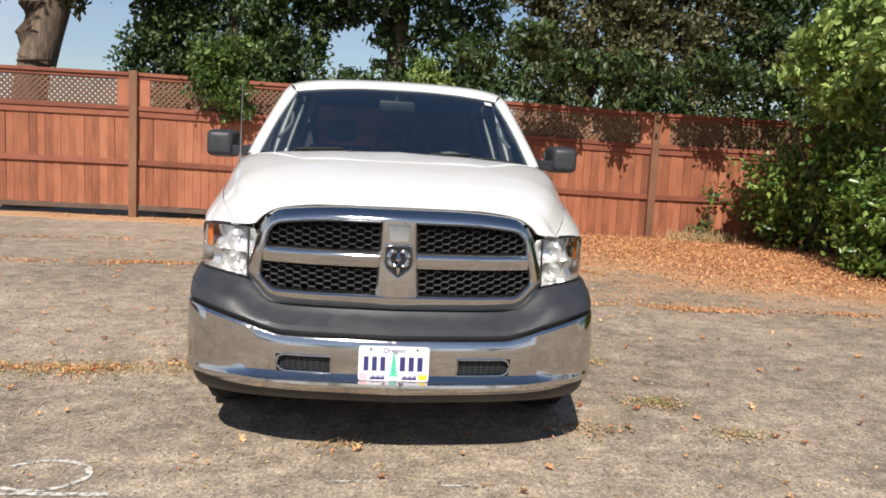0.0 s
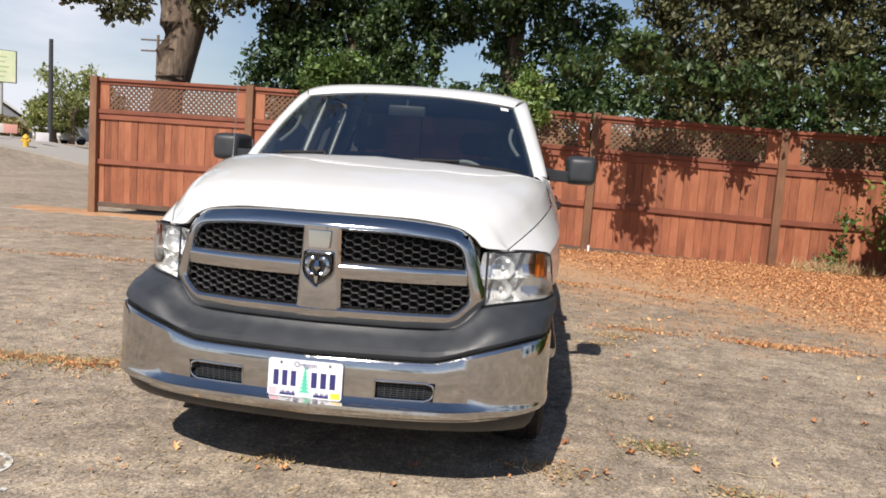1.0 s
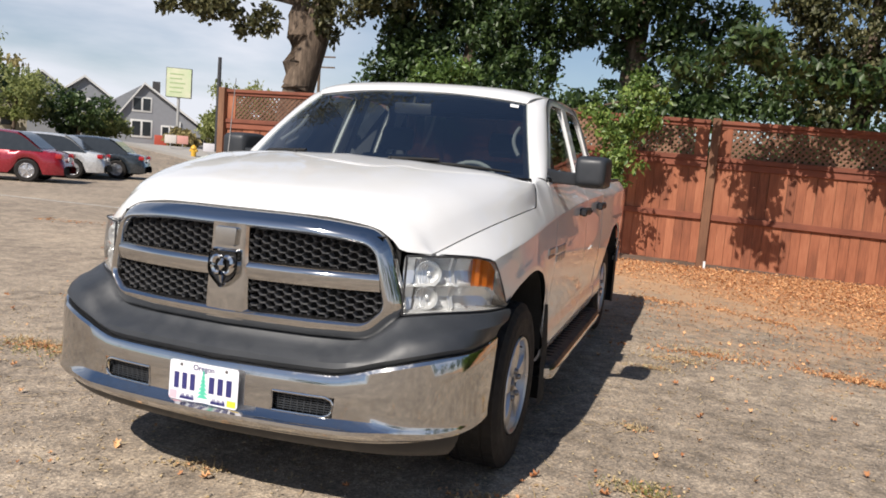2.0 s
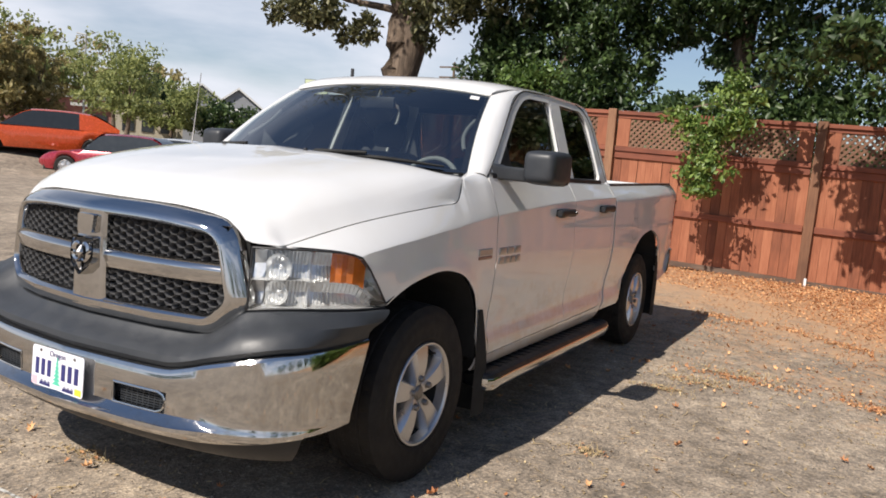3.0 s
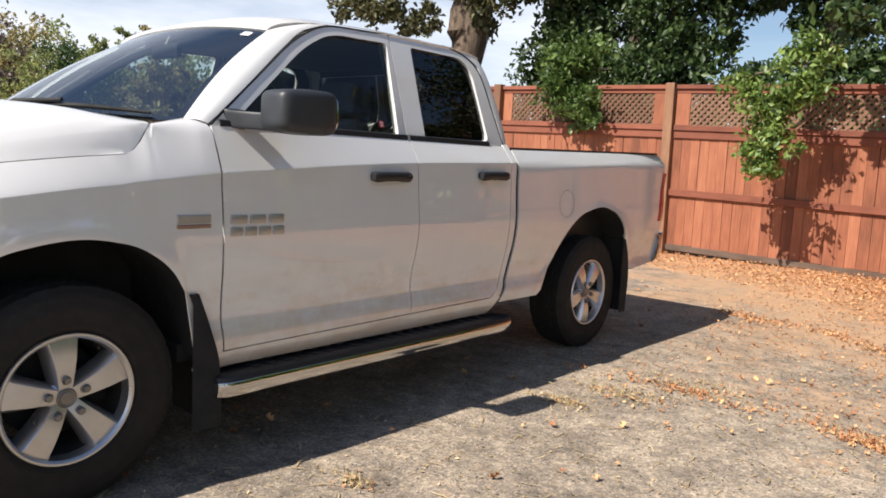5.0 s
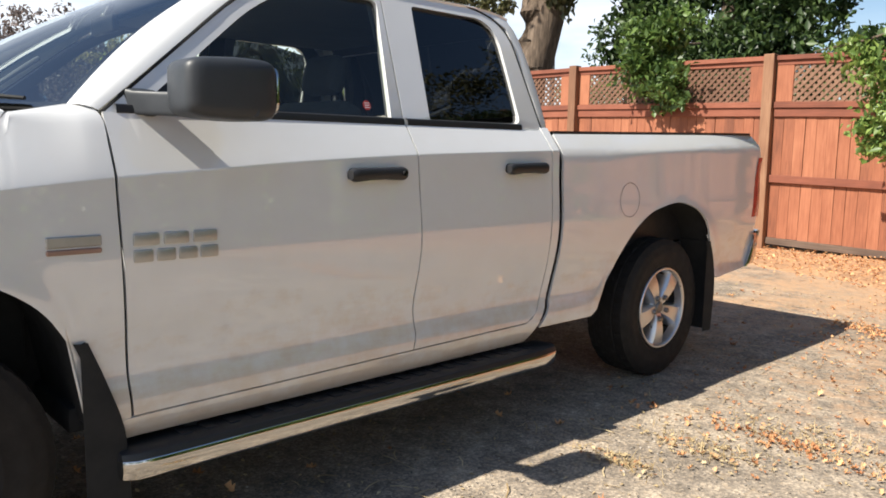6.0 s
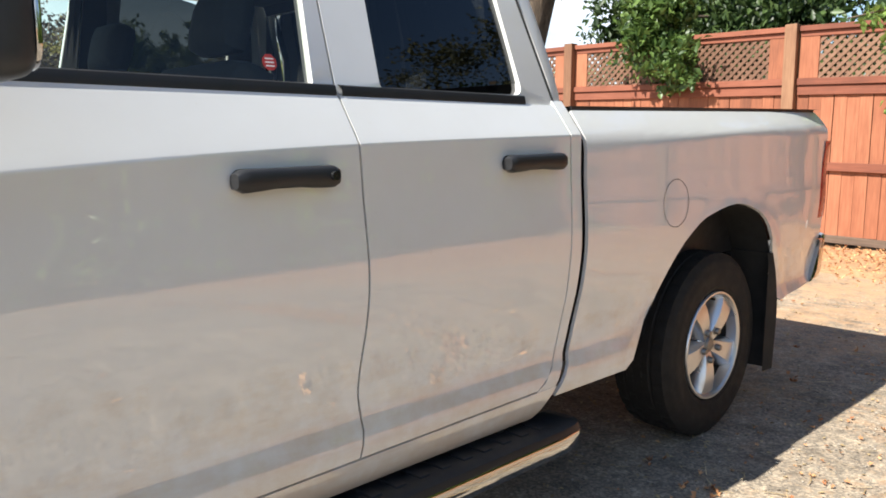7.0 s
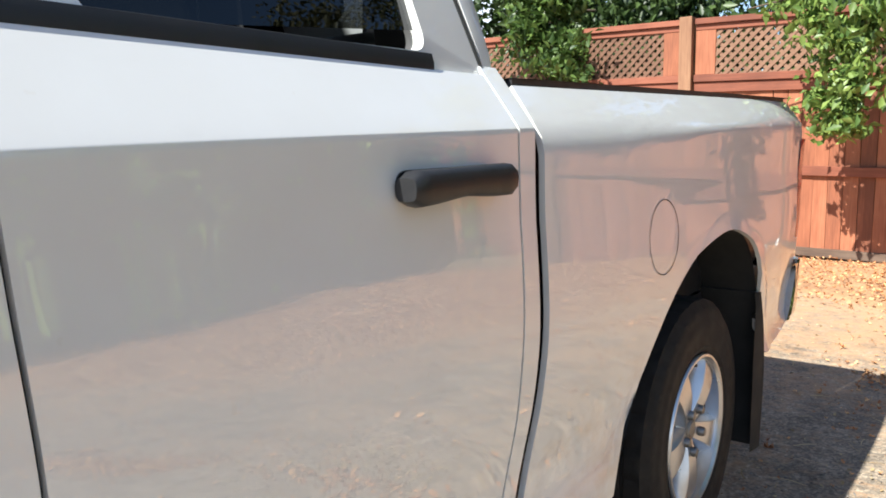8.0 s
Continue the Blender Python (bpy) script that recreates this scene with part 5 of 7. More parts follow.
def panel(front, rear, low, high, x_of, nu, nv, us=None, fold=None):
    """A skin between its front, rear, lower and upper edges."""
    rows = []
    vs = span(0, 1, nv)
    if fold:
        vs = [0.7 * v for v in span(0, 1, int(nv * 0.7))[:-1]] + [0.692, 0.70, 0.707] + [0.7 + 0.3 * v for v in span(0, 1, nv - int(nv * 0.7))[1:]]

    def level(y, v):
        a, b = low(y), high(y)
        if not fold:
            return lerp(a, b, v)
        m = min(max(fold(y), a + 0.006), b - 0.006)
        return lerp(a, m, v / 0.7) if v <= 0.7 else lerp(m, b, (v - 0.7) / 0.3)

    for v in vs:
        row = []
        for u in (us or span(0, 1, nu)):
            y = lerp(front(0.9), rear(0.9), u)
            for _ in range(3):
                z = level(y, v)
                y = lerp(front(z), rear(z), u)
            z = level(y, v)
            row.append((x_of(y, z), y, z))
        rows.append(row)
    bm = bmesh.new()
    sheet(bm, rows)
    thicken(bm, 0.012)
    return bm


# front fenders, with the roll over the shoulder up to the bonnet gap
def fender_low(y):
    return lamp_top(y) if y < -0.336 else (front_arch(y) if y < 0.46 else 0.405)


def fender_high(y):
    if y <= 0.18:
        return gap_z(y) - 0.003
    return corner_z(y) - 0.003 + max(y - 0.322, 0) * 0.075


def fender_seam(y):
    return gap_z(y) - 0.003 if y <= 0.18 else gap_z(0.18) - 0.003 + (y - 0.18) * 0.10


corner_x = curve([0.18, 0.225, 0.262, 0.295, 0.322, 0.42, 0.515], [0.950, 0.943, 0.935, 0.921, 0.907, 0.908, 0.922])
corner_z = curve([0.18, 0.225, 0.262, 0.295, 0.322], [gap_z(0.18), gap_z(0.18) + 0.010, 1.256, 1.302, 1.336])


def fender_x(y, z):
    top_z = fender_high(y)
    top_x = gap_x(y) + 0.0022 if y <= 0.18 else corner_x(y)
    roll = min(top_z - 0.10, crease_z(y))
    if z <= roll:
        return side_x(y, min(z, crease_z(y)))
    s = (z - roll) / (top_z - roll)
    x0 = side_x(y, min(roll, crease_z(y)))
    return x0 - (x0 - top_x) * s ** 1.12


us = sorted(set(span(0, 1, 40)) | {0.7865, 0.792, 0.80, 0.808, 0.816, 0.824, 0.832, 0.842, 0.85, 0.288, 0.292, 0.296, 0.30, 0.31, 0.32, 0.93, 0.94, 0.955})


def cowl_inner(y):
    k = min(max((y - 0.322) / 0.191, 0), 1)
    return Vector((0.893, 0.325, 1.334)).lerp(Vector((0.844, 0.488, 1.366)), k), k


fender = bmesh.new()
net = []
for v in [0.7 * v for v in span(0, 1, 20)[:-1]] + [0.692, 0.70, 0.707] + [0.7 + 0.3 * v for v in span(0, 1, 8)[1:]]:
    row = []
    for u in us:
        y = lerp(-0.705, door_front(0.9) - 0.004, u)
        for _ in range(3):
            a, b = fender_low(y), fender_seam(y)
            m = min(max(min(fender_high(y) - 0.10, crease_z(y)), a + 0.006), b - 0.006)
            z = lerp(a, m, v / 0.7) if v <= 0.7 else lerp(m, b, (v - 0.7) / 0.3)
            y = lerp(-0.705, door_front(z) - 0.004, u)
        row.append((fender_x(y, z), y, z))
    net.append(row)
sheet(fender, net)
# behind the bonnet's corner it flows up to the windscreen pillar
upper = []
for x, y, z in [p for p in net[-1] if p[1] >= 0.16]:
    top = Vector((fender_x(y, fender_high(y)), y, fender_high(y)))
    inner, k = cowl_inner(y)
    if k <= 0:
        col = [Vector((fender_x(y, lerp(z, top.z, q)), y, lerp(z, top.z, q))) if y > 0.18 else Vector((x, y, z)) for q in span(0, 1, 12)]
    else:
        turn_z = top.z - 0.055 * min(1, 0.2 + 2 * k)
        col = [Vector((fender_x(y, lerp(z, turn_z, q)), y, lerp(z, turn_z, q))) for q in span(0, 1, 5)]
        a, c = col[-1], top.lerp(inner, 0.55) + Vector((0, 0, 0.006 * k))
        col += [a * (1 - q) ** 2 + (top + Vector((0.004, 0, 0.006 * k))) * 2 * q * (1 - q) + c * q * q for q in span(0, 1, 5)[1:]] + [c.lerp(inner, 0.5), inner]
    upper.append(col)
sheet(fender, upper)
bmesh.ops.remove_doubles(fender, verts=fender.verts, dist=0.0006)
bmesh.ops.dissolve_degenerate(fender, edges=fender.edges, dist=0.0008)
both("front_fender", fender, PAINT, sharp=50)

# doors, lower skins
for name, front, rear in (("front_door", lambda z: door_front(z) + 0.004, lambda z: door_mid(z) - 0.003),
                          ("rear_door", lambda z: door_mid(z) + 0.003, lambda z: door_rear(z) - 0.003)):
    left, right = both(name, panel(front, rear, sill_z, lambda y: 1.345, side_x, 30, 36, None, crease_z), PAINT, truck, "white door with a grey shaded side and dusty bottom")
    if name == "front_door":
        front_doors = (left, right)
    else:
        rear_doors = (left, right)
both("rocker_panel", panel(lambda z: 0.475, lambda z: gap_rear(z) - 0.006, lambda y: 0.395, lambda y: sill_z(y) - 0.006, side_x, 24, 6), PAINT)
both("cab_corner", panel(lambda z: door_rear(z) + 0.003, lambda z: gap_rear(z) - 0.013, lambda y: 0.47, lambda y: 1.36, side_x, 4, 30, None, crease_z), PAINT)


# window frames of the doors, and their panes
def on_cab(y, z, inset=0.0):
    return (cab_x(z) - inset, y, z)


def framed(outer, inner, inset):
    bm = bmesh.new()
    rings = [[on_cab(y, z) for y, z in outer], [on_cab(y, z) for y, z in inner], [on_cab(y, z, inset) for y, z in inner], [on_cab(y, z, 0.05) for y, z in outer]]
    vs = [[bm.verts.new(p) for p in ring] for ring in rings]
    n = len(outer)
    for a, b in zip(vs, vs[1:] + vs[:1]):
        for k in range(n):
            bm.faces.new((a[k], a[(k + 1) % n], b[(k + 1) % n], b[k]))
    return bm


def pane(poly, inset):
    """A pane that follows the cab's lean, 4 mm thick."""
    bm = bmesh.new()
    lo, hi = min(z for _, z in poly), max(z for _, z in poly)
    rows = []
    for i in range(13):
        z = lerp(lo + 0.001, hi - 0.001, i / 12)
        ys = []
        for (ya, za), (yb, zb) in zip(poly, poly[1:] + poly[:1]):
            if (za - z) * (zb - z) <= 0 and za != zb:
                ys.append(lerp(ya, yb, (z - za) / (zb - za)))
        rows.append([on_cab(lerp(min(ys), max(ys), j / 6), z, inset) for j in range(7)])
    sheet(bm, rows)
    return bm


f_out = rounded([(0.562, 1.345), (1.085, 1.775), (1.275, 1.848), (1.680, 1.866), (1.668, 1.345)], [0.01, 0.16, 0.08, 0.012, 0.004])
f_in = rounded([(0.668, 1.362), (1.13, 1.742), (1.30, 1.810), (1.658, 1.820), (1.609, 1.362)], [0.02, 0.14, 0.08, 0.03, 0.012])
r_out = rounded([(1.674, 1.345), (1.686, 1.866), (2.22, 1.868), (2.385, 1.80), (2.475, 1.345)], [0.004, 0.012, 0.10, 0.10, 0.01])
r_in = rounded([(1.803, 1.366), (1.834, 1.824), (2.245, 1.822), (2.315, 1.76), (2.335, 1.372)], [0.02, 0.02, 0.05, 0.06, 0.03])
for frames, outer, inner, mat, doors in (("window_frame", f_out, f_in, SIDEGLASS, front_doors), ("window_frame", r_out, r_in, DARKGLASS, rear_doors)):
    a, b = framed(outer, inner, 0.022), pane(inner, 0.016)
    for door, flip in zip(doors, (False, True)):
        part(frames, mirrored(a) if flip else a.copy(), PAINT, door)
        liner = bmesh.new()
        n = len(outer)
        edge = [[liner.verts.new((-1 if flip else 1) * Vector((on_cab(y, z, d)[0], 0, 0)) + Vector((0, y, z))) for y, z in ring] for ring, d in ((inner, 0.020), (inner, 0.034), (outer, 0.060))]
        for p, q in zip(edge, edge[1:]):
            for k in range(n):
                liner.faces.new((p[k], p[(k + 1) % n], q[(k + 1) % n], q[k]))
        part("frame_liner", liner, SEATCLOTH, door)
        g = part("window_pane", mirrored(b) if flip else b.copy(), mat, door, "tinted side glass reflecting sky and trees")
        g.visible_shadow = False
    a.free(), b.free()
    # black weatherstrip along the belt
    y0, y1 = inner[0][0] - 0.10 * (outer is f_out), inner[-1][0] + 0.055
    bm = bmesh.new()
    if outer is f_out:
        y0, y1 = 0.60, 1.664
    else:
        y0, y1 = 1.680, 2.332
    rows = [[(0.9235 + o, y, z) for y in span(y0, y1, 10)] for o, z in ((-0.02, 1.372), (0.0, 1.368), (0.004, 1.355), (0.004, 1.344), (-0.01, 1.340))]
    sheet(bm, rows)
    for door, flip in zip(doors, (False, True)):
        part("weatherstrip", mirrored(bm) if flip else bm.copy(), BLACK, door)
    bm.free()
# dark seam between the door frames and the roof
bm = bmesh.new()
seam = [Vector(on_cab(y, z, 0.0005)) for y, z in f_out[3:24] + r_out[10:32]]
tube(bm, seam, [0.0048] * len(seam), 6)
both("door_seal", bm, UNDER)
# black sail panels at the mirrors
bm = bmesh.new()
sail = [(0.655, 1.358), (0.895, 1.358), (0.876, 1.520), (0.858, 1.523)]
vs = [bm.verts.new(on_cab(y, z, 0.007)) for y, z in sail] + [bm.verts.new(on_cab(y, z, 0.03)) for y, z in sail]
bm.faces.new(vs[:4]), bm.faces.new(vs[:3:-1])
for k in range(4):
    bm.faces.new((vs[k], vs[(k + 1) % 4], vs[4 + (k + 1) % 4], vs[4 + k]))
for door, flip in zip(front_doors, (False, True)):
    part("sail_panel", mirrored(bm) if flip else bm.copy(), BLACK, door)
bm.free()

# door handles
def handle_mesh(y0, y1, z):
    bm = bmesh.new()
    n = 16
    rows = []
    for i in range(n + 1):
        s = i / n
        y = lerp(y0, y1, s)
        e = min(1, 10 * s + 0.62) * min(1, 12 * (1 - s) + 0.70)
        grip = 1 - 0.28 * math.exp(-((s - 0.48) / 0.24) ** 2)
        h, d = 0.0245 * e, 0.040 * (0.72 + 0.28 * e)
        ring = []
        for k in range(12):
            a = 2 * math.pi * k / 12
            c, q = math.cos(a), math.sin(a)
            ring.append((side_x(y, z) + 0.004 + d * 0.5 + d * 0.5 * math.copysign(abs(c) ** 0.5, c), y, z + 0.004 * s + h * math.copysign(abs(q) ** 0.6, q) * (grip if q < 0 else 1)))
        rows.append(ring)
    net = [[bm.verts.new(p) for p in r] for r in rows]
    for a, b in zip(net, net[1:]):
        for k in range(12):
            bm.faces.new((a[k], a[(k + 1) % 12], b[(k + 1) % 12], b[k]))
    bm.faces.new(net[0]), bm.faces.new(net[-1][::-1])
    return bm


for doors, y0, y1, z in ((front_doors, 1.352, 1.598, 1.162), (rear_doors, 2.162, 2.405, 1.178)):
    for door, flip in zip(doors, (False, True)):
        bm = handle_mesh(y0, y1, z)
        h = part("door_handle", mirrored(bm) if flip else bm, BLACK, door, "black plastic pull handle", 50)
        if flip:
            bm.free()
        cup = bmesh.new()
        oval = rounded([(y0 + 0.004, z - 0.020), (y1 - 0.004, z - 0.018), (y1 - 0.004, z + 0.026), (y0 + 0.004, z + 0.024)], [0.022] * 4, 5)
        sg = -1 if flip else 1
        ring = [cup.verts.new((sg * (side_x(p, q) + 0.0028), p, q)) for p, q in oval]
        back = [cup.verts.new((sg * (side_x(p, q) - 0.004), p, q)) for p, q in oval]
        cup.faces.new(ring)
        for k in range(len(ring)):
            cup.faces.new((ring[k], ring[(k + 1) % len(ring)], back[(k + 1) % len(ring)], back[k]))
        part("handle_cup", cup, GLOSSBLACK, door)
    if doors is front_doors:
        bm = bmesh.new()
        revolve(bm, [(0.001, 1.0425), (0.010, 1.0425), (0.011, 1.034)], 14)
        bmesh.ops.translate(bm, vec=(0, 1.578, z + 0.006), verts=bm.verts)
        part("key_lock", bm, GLOSSBLACK, doors[0])

# cab: windscreen pillars, roof, back wall
def shield(s, t):
    """The windscreen: s across from -1 to 1, t up from 0 to 1."""
    x0, y0, z0 = 0.842 * s, 0.14 + 0.345 * abs(s) ** 2.2, 1.356
    x1, y1, z1 = 0.676 * s, 0.925 + 0.070 * s * s, 1.822 - 0.040 * abs(s) ** 2.2
    bulge = 0.028 * math.sin(math.pi * t)
    return (lerp(x0, x1, t), lerp(y0, y1, t) - bulge * 0.75, lerp(z0, z1, t) + bulge * 0.6)


bm = bmesh.new()
sheet(bm, [[shield(s, t) for s in span(-1, 1, 28)] for t in span(0, 1, 16)])
pane_ob = part("windscreen", bm, WINDSCREEN, truck, "raked windscreen glass reflecting blue sky")
pane_ob.visible_shadow = False
bm = bmesh.new()
for a, b, c, d in ((-1, 1, 0.0, 0.045), (-1, 1, 0.965, 1.0)):
    sheet(bm, [[Vector(shield(s, t)) + Vector((0, 0.006, -0.006)) for s in span(a, b, 28)] for t in span(c, d, 2)])
for s0, s1 in ((-1, -0.965), (0.965, 1)):
    sheet(bm, [[Vector(shield(s, t)) + Vector((0, 0.006, -0.006)) for s in span(s0, s1, 2)] for t in span(0, 1, 16)])
part("windscreen_border", bm, GLOSSBLACK, truck)

# pillars from the fender top to the roof
outer_y = curve([1.345, 1.56, 1.72, 1.80, 1.852], [0.552, 0.818, 1.015, 1.130, 1.290])
bm = bmesh.new()
rows = []
for t in span(0, 1, 20):
    a = Vector(shield(1, t)) + Vector((0.004, 0.002, 0.004))
    z = lerp(1.350, 1.852, t)
    b = Vector(on_cab(outer_y(z) - 0.004, z))
    out = Vector((0.75, -0.45, 0.45)).normalized()
    rows.append([a - out * 0.02] + [a.lerp(b, q) + out * 0.020 * math.sin(math.pi * q) ** 0.7 for q in span(0, 1, 6)] + [b - Vector((0.03, 0, 0))])
sheet(bm, rows)
both("windscreen_pillar", bm, PAINT)

roof_z = curve([0.92, 0.97, 1.06, 1.20, 1.45, 1.80, 2.20, 2.38, 2.48], [1.826, 1.858, 1.886, 1.904, 1.918, 1.930, 1.930, 1.916, 1.885])
bm = bmesh.new()
rows = []
for i in range(29):
    t = i / 28
    row = []
    for s in span(-1, 1, 28):
        front = shield(s, 1)[1]
        y = lerp(front, 2.475 - 0.055 * s * s, t ** 1.25)
        edge = 0.742 if y > 1.20 else lerp(0.682, 0.742, max((y - 1.0) / 0.20, 0))
        x = s * edge
        drop = 0.030 * s * s + 0.030 * abs(s) ** 7
        k = min(t / 0.14, 1)
        k = math.sqrt(1 - (1 - k) ** 2)
        top = Vector(shield(s, 1)) + Vector((0, -0.004, 0.004))
        row.append(tuple(top.lerp(Vector((x, y, roof_z(y) - drop)), k)))
    rows.append(row)
sheet(bm, rows)
thicken(bm, 0.02)
part("roof", bm, PAINT, truck, "white pressed steel roof")

# rear pillars and back of the cab
bm = bmesh.new()
rows = []
back_y = curve([1.345, 1.60, 1.76, 1.862], [2.525, 2.505, 2.470, 2.415])
door_back = curve([1.345, 1.55, 1.72, 1.80, 1.870], [2.479, 2.436, 2.405, 2.380, 2.215])
for z in span(1.345, 1.872, 14):
    a, b = door_back(z), back_y(z)
    x = cab_x(z)
    rows.append([(px, py, min(z, roof_z(py) - 0.058)) for px, py in ((x - 0.02, a), (x, a + 0.003), (x, lerp(a, b, 0.5)), (x - 0.006, lerp(a, b, 0.85)), (x - 0.035, b), (x - 0.12, b + 0.012))])
sheet(bm, rows)
both("rear_pillar", bm, PAINT)
bm = bmesh.new()
rows = []
for z in (0.55, 1.0, 1.34, 1.40, 1.78, 1.85):
    half = 0.90 if z < 1.35 else cab_x(z) - 0.10
    rows.append([(x, (back_y(z) if z > 1.34 else 2.525) + 0.012, z) for x in (-half, -0.66, -0.22, 0.22, 0.66, half)])
sheet(bm, rows, lambda i, j: i == 3 and 1 <= j <= 3)
part("cab_back_wall", bm, PAINT, truck)
bm = bmesh.new()
sheet(bm, [[(x, y - 0.03, z) for x, y, z in row] for row in rows], lambda i, j: i == 3 and 1 <= j <= 3)
part("back_trim", bm, SEATCLOTH, truck, "dark cloth trim behind the rear seats")
bm = bmesh.new()
sheet(bm, [[(x, back_y(z) + 0.006, z) for x in (-0.66, -0.22, 0.22, 0.66)] for z in (1.40, 1.59, 1.78)])
g = part("rear_window", bm, DARKGLASS, truck)
g.visible_shadow = False

# bonnet with a raised middle, rolled over to the grille and the lamps
rise = curve([0, 0.36, 0.52, 0.74, 0.90, 1], [1, 0.99, 0.945, 0.82, 0.54, 0])
rise_back = curve([0, 0.36, 0.52, 0.74, 0.90, 0.96, 1], [1, 0.985, 0.93, 0.84, 0.66, 0.40, 0])
middle_z = curve([-0.97, -0.90, -0.80, -0.60, -0.30, 0.0, 0.16], [1.160, 1.197, 1.240, 1.300, 1.362, 1.408, 1.423])
lip_z = curve([0, 0.34, 0.47, 0.56, 0.62, 0.66, 0.757], [1.171, 1.167, 1.154, 1.134, 1.098, 1.060, 1.054])
plan_nose = curve([0, 0.32, 0.585, 0.68, 0.80], [-0.930, -0.906, -0.842, -0.794, -0.712])
tail_y = curve([0, 0.5, 0.85, 0.95, 0.965, 0.98, 0.99, 1.0], [0.10, 0.165, 0.285, 0.322, 0.295, 0.262, 0.225, 0.18])
tail_z = curve([0, 0.5, 0.85, 0.95, 0.965, 0.98, 0.99, 1.0], [1.414, 1.388, 1.350, 1.336, 1.302, 1.256, 1.226, 1.216])
rows = []
side = sorted({q for q in span(0, 1, 28)} | {0.94, 0.95, 0.9575, 0.965, 0.9725, 0.98, 0.985, 0.99})
for v in sorted(set(span(0, 1, 34)) | {0.955, 0.98, 0.99}):
    row = []
    for s in [-q for q in side[:0:-1]] + side:
        a = abs(s)
        x_f = a * 0.757
        y_f = plan_nose(x_f) + 0.06 * (lip_z(x_f) - 0.84) + 0.030 * min(max((0.66 - x_f) / 0.10, 0), 1)
        y = lerp(y_f, tail_y(a), v ** 1.5)
        z0 = gap_z(y)
        back = min(max((y + 0.35) / 0.5, 0), 1)
        z = z0 + (middle_z(y) - z0) * lerp(rise(a), rise_back(a), back * back * (3 - 2 * back))
        k = min(max((y - y_f) / 0.17, 0), 1)
        z = lerp(lip_z(x_f), z, math.sqrt(1 - (1 - k) ** 2)) if a < 1 else z0
        q = min(max((v - 0.86) / 0.14, 0), 1)
        z = lerp(z, tail_z(a), q * q * (3 - 2 * q)) if a < 1 else z0
        row.append((s * (gap_x(y) - 0.0022), y, z))
    rows.append(row)
bm = bmesh.new()
sheet(bm, rows)
thicken(bm, 0.014)
hood = part("hood", bm, PAINT, truck, "white bonnet with a raised centre")
for x in (-0.258, 0.258):
    bm = bmesh.new()
    revolve(bm, [(0.0005, 0.012), (0.008, 0.011), (0.011, 0.0), (0.011, -0.02)], 12)
    bmesh.ops.rotate(bm, matrix=Matrix.Rotation(radians(-90), 3, "Y"), verts=bm.verts)
    bmesh.ops.translate(bm, vec=(x, -0.03, 1.402), verts=bm.verts)
    part("washer_nozzle", bm, BLACK, hood)

# painted ledge under the gap between bonnet and fender
bm = bmesh.new()
sheet(bm, [[(gap_x(y) + d, y, gap_z(y) - 0.017) for d in (-0.035, -0.01, 0.008)] for y in span(-0.69, 0.16, 24)])
thicken(bm, 0.004)
both("inner_fender", bm, PAINT, truck)

# cowl and wipers
bm = bmesh.new()
sheet(bm, [[(x * 0.88, lerp(tail_y(abs(x)) - 0.03, 0.19 + 0.31 * abs(x) ** 2.2, t), lerp(1.345 - 0.06 * x * x, 1.345, t)) for x in span(-1, 1, 24)] for t in span(0, 1, 3)])
part("cowl", bm, BLACK, truck)
for x0, x1, flip in ((0.10, 0.74, 0), (-0.62, 0.0, 0)):
    bm = bmesh.new()
    pts = []
    for s in span(0, 1, 14):
        x = lerp(x0, x1, s)
        p = Vector(shield(x / 0.825, 0.030 + 0.015 * math.sin(math.pi * s)))
        pts.append(p + Vector((0, -0.016, 0.010 + 0.008 * math.sin(math.pi * s))))
    tube(bm, pts, [0.006 + 0.006 * math.sin(math.pi * s) for s in span(0, 1, 14)], 6)
    a, b = pts[2 if x0 > 0 else 1], pts[7]
    tube(bm, [a + Vector((-0.05, -0.09, -0.03)), a + Vector((0, -0.035, 0.018)), b + Vector((0, -0.012, 0.020))], [0.014, 0.011, 0.008], 8)
    part("wiper", bm, UNDER, truck, "black wiper resting on the glass")

# ---- the nose ----
plan_px = curve([0, 0.30, 0.55, 0.64, 0.75, 0.86, 0.94, 1.0], [0, 0.32, 0.585, 0.680, 0.800, 0.892, 0.944, 0.966])
plan_py = curve([0, 0.30, 0.55, 0.64, 0.75, 0.86, 0.94, 1.0], [-0.930, -0.906, -0.842, -0.794, -0.712, -0.598, -0.470, -0.336])
nose_of_x = curve([0, 0.32, 0.585, 0.68, 0.80, 0.892], [-0.930, -0.906, -0.842, -0.794, -0.712, -0.598])


def nose(p, z, out=0.0):
    """A point of the nose: p round the front from -1 to 1."""
    a, e = abs(p), 0.02
    x, y = plan_px(a), plan_py(a)
    tx, ty = plan_px(min(a + e, 1)) - plan_px(max(a - e, 0)), plan_py(min(a + e, 1)) - plan_py(max(a - e, 0))
    n = math.hypot(tx, ty)
    nx, ny = ty / n, -tx / n
    x, y = x + nx * out, y + ny * out + 0.06 * max(z - 0.84, 0)
    return (math.copysign(x, p) if p else 0.0, y, z)


def face(x, z, out=0.0):
    """A point of the grille's face over x and z."""
    return (x, nose_of_x(abs(x)) + 0.06 * max(z - 0.84, 0) - out, z)


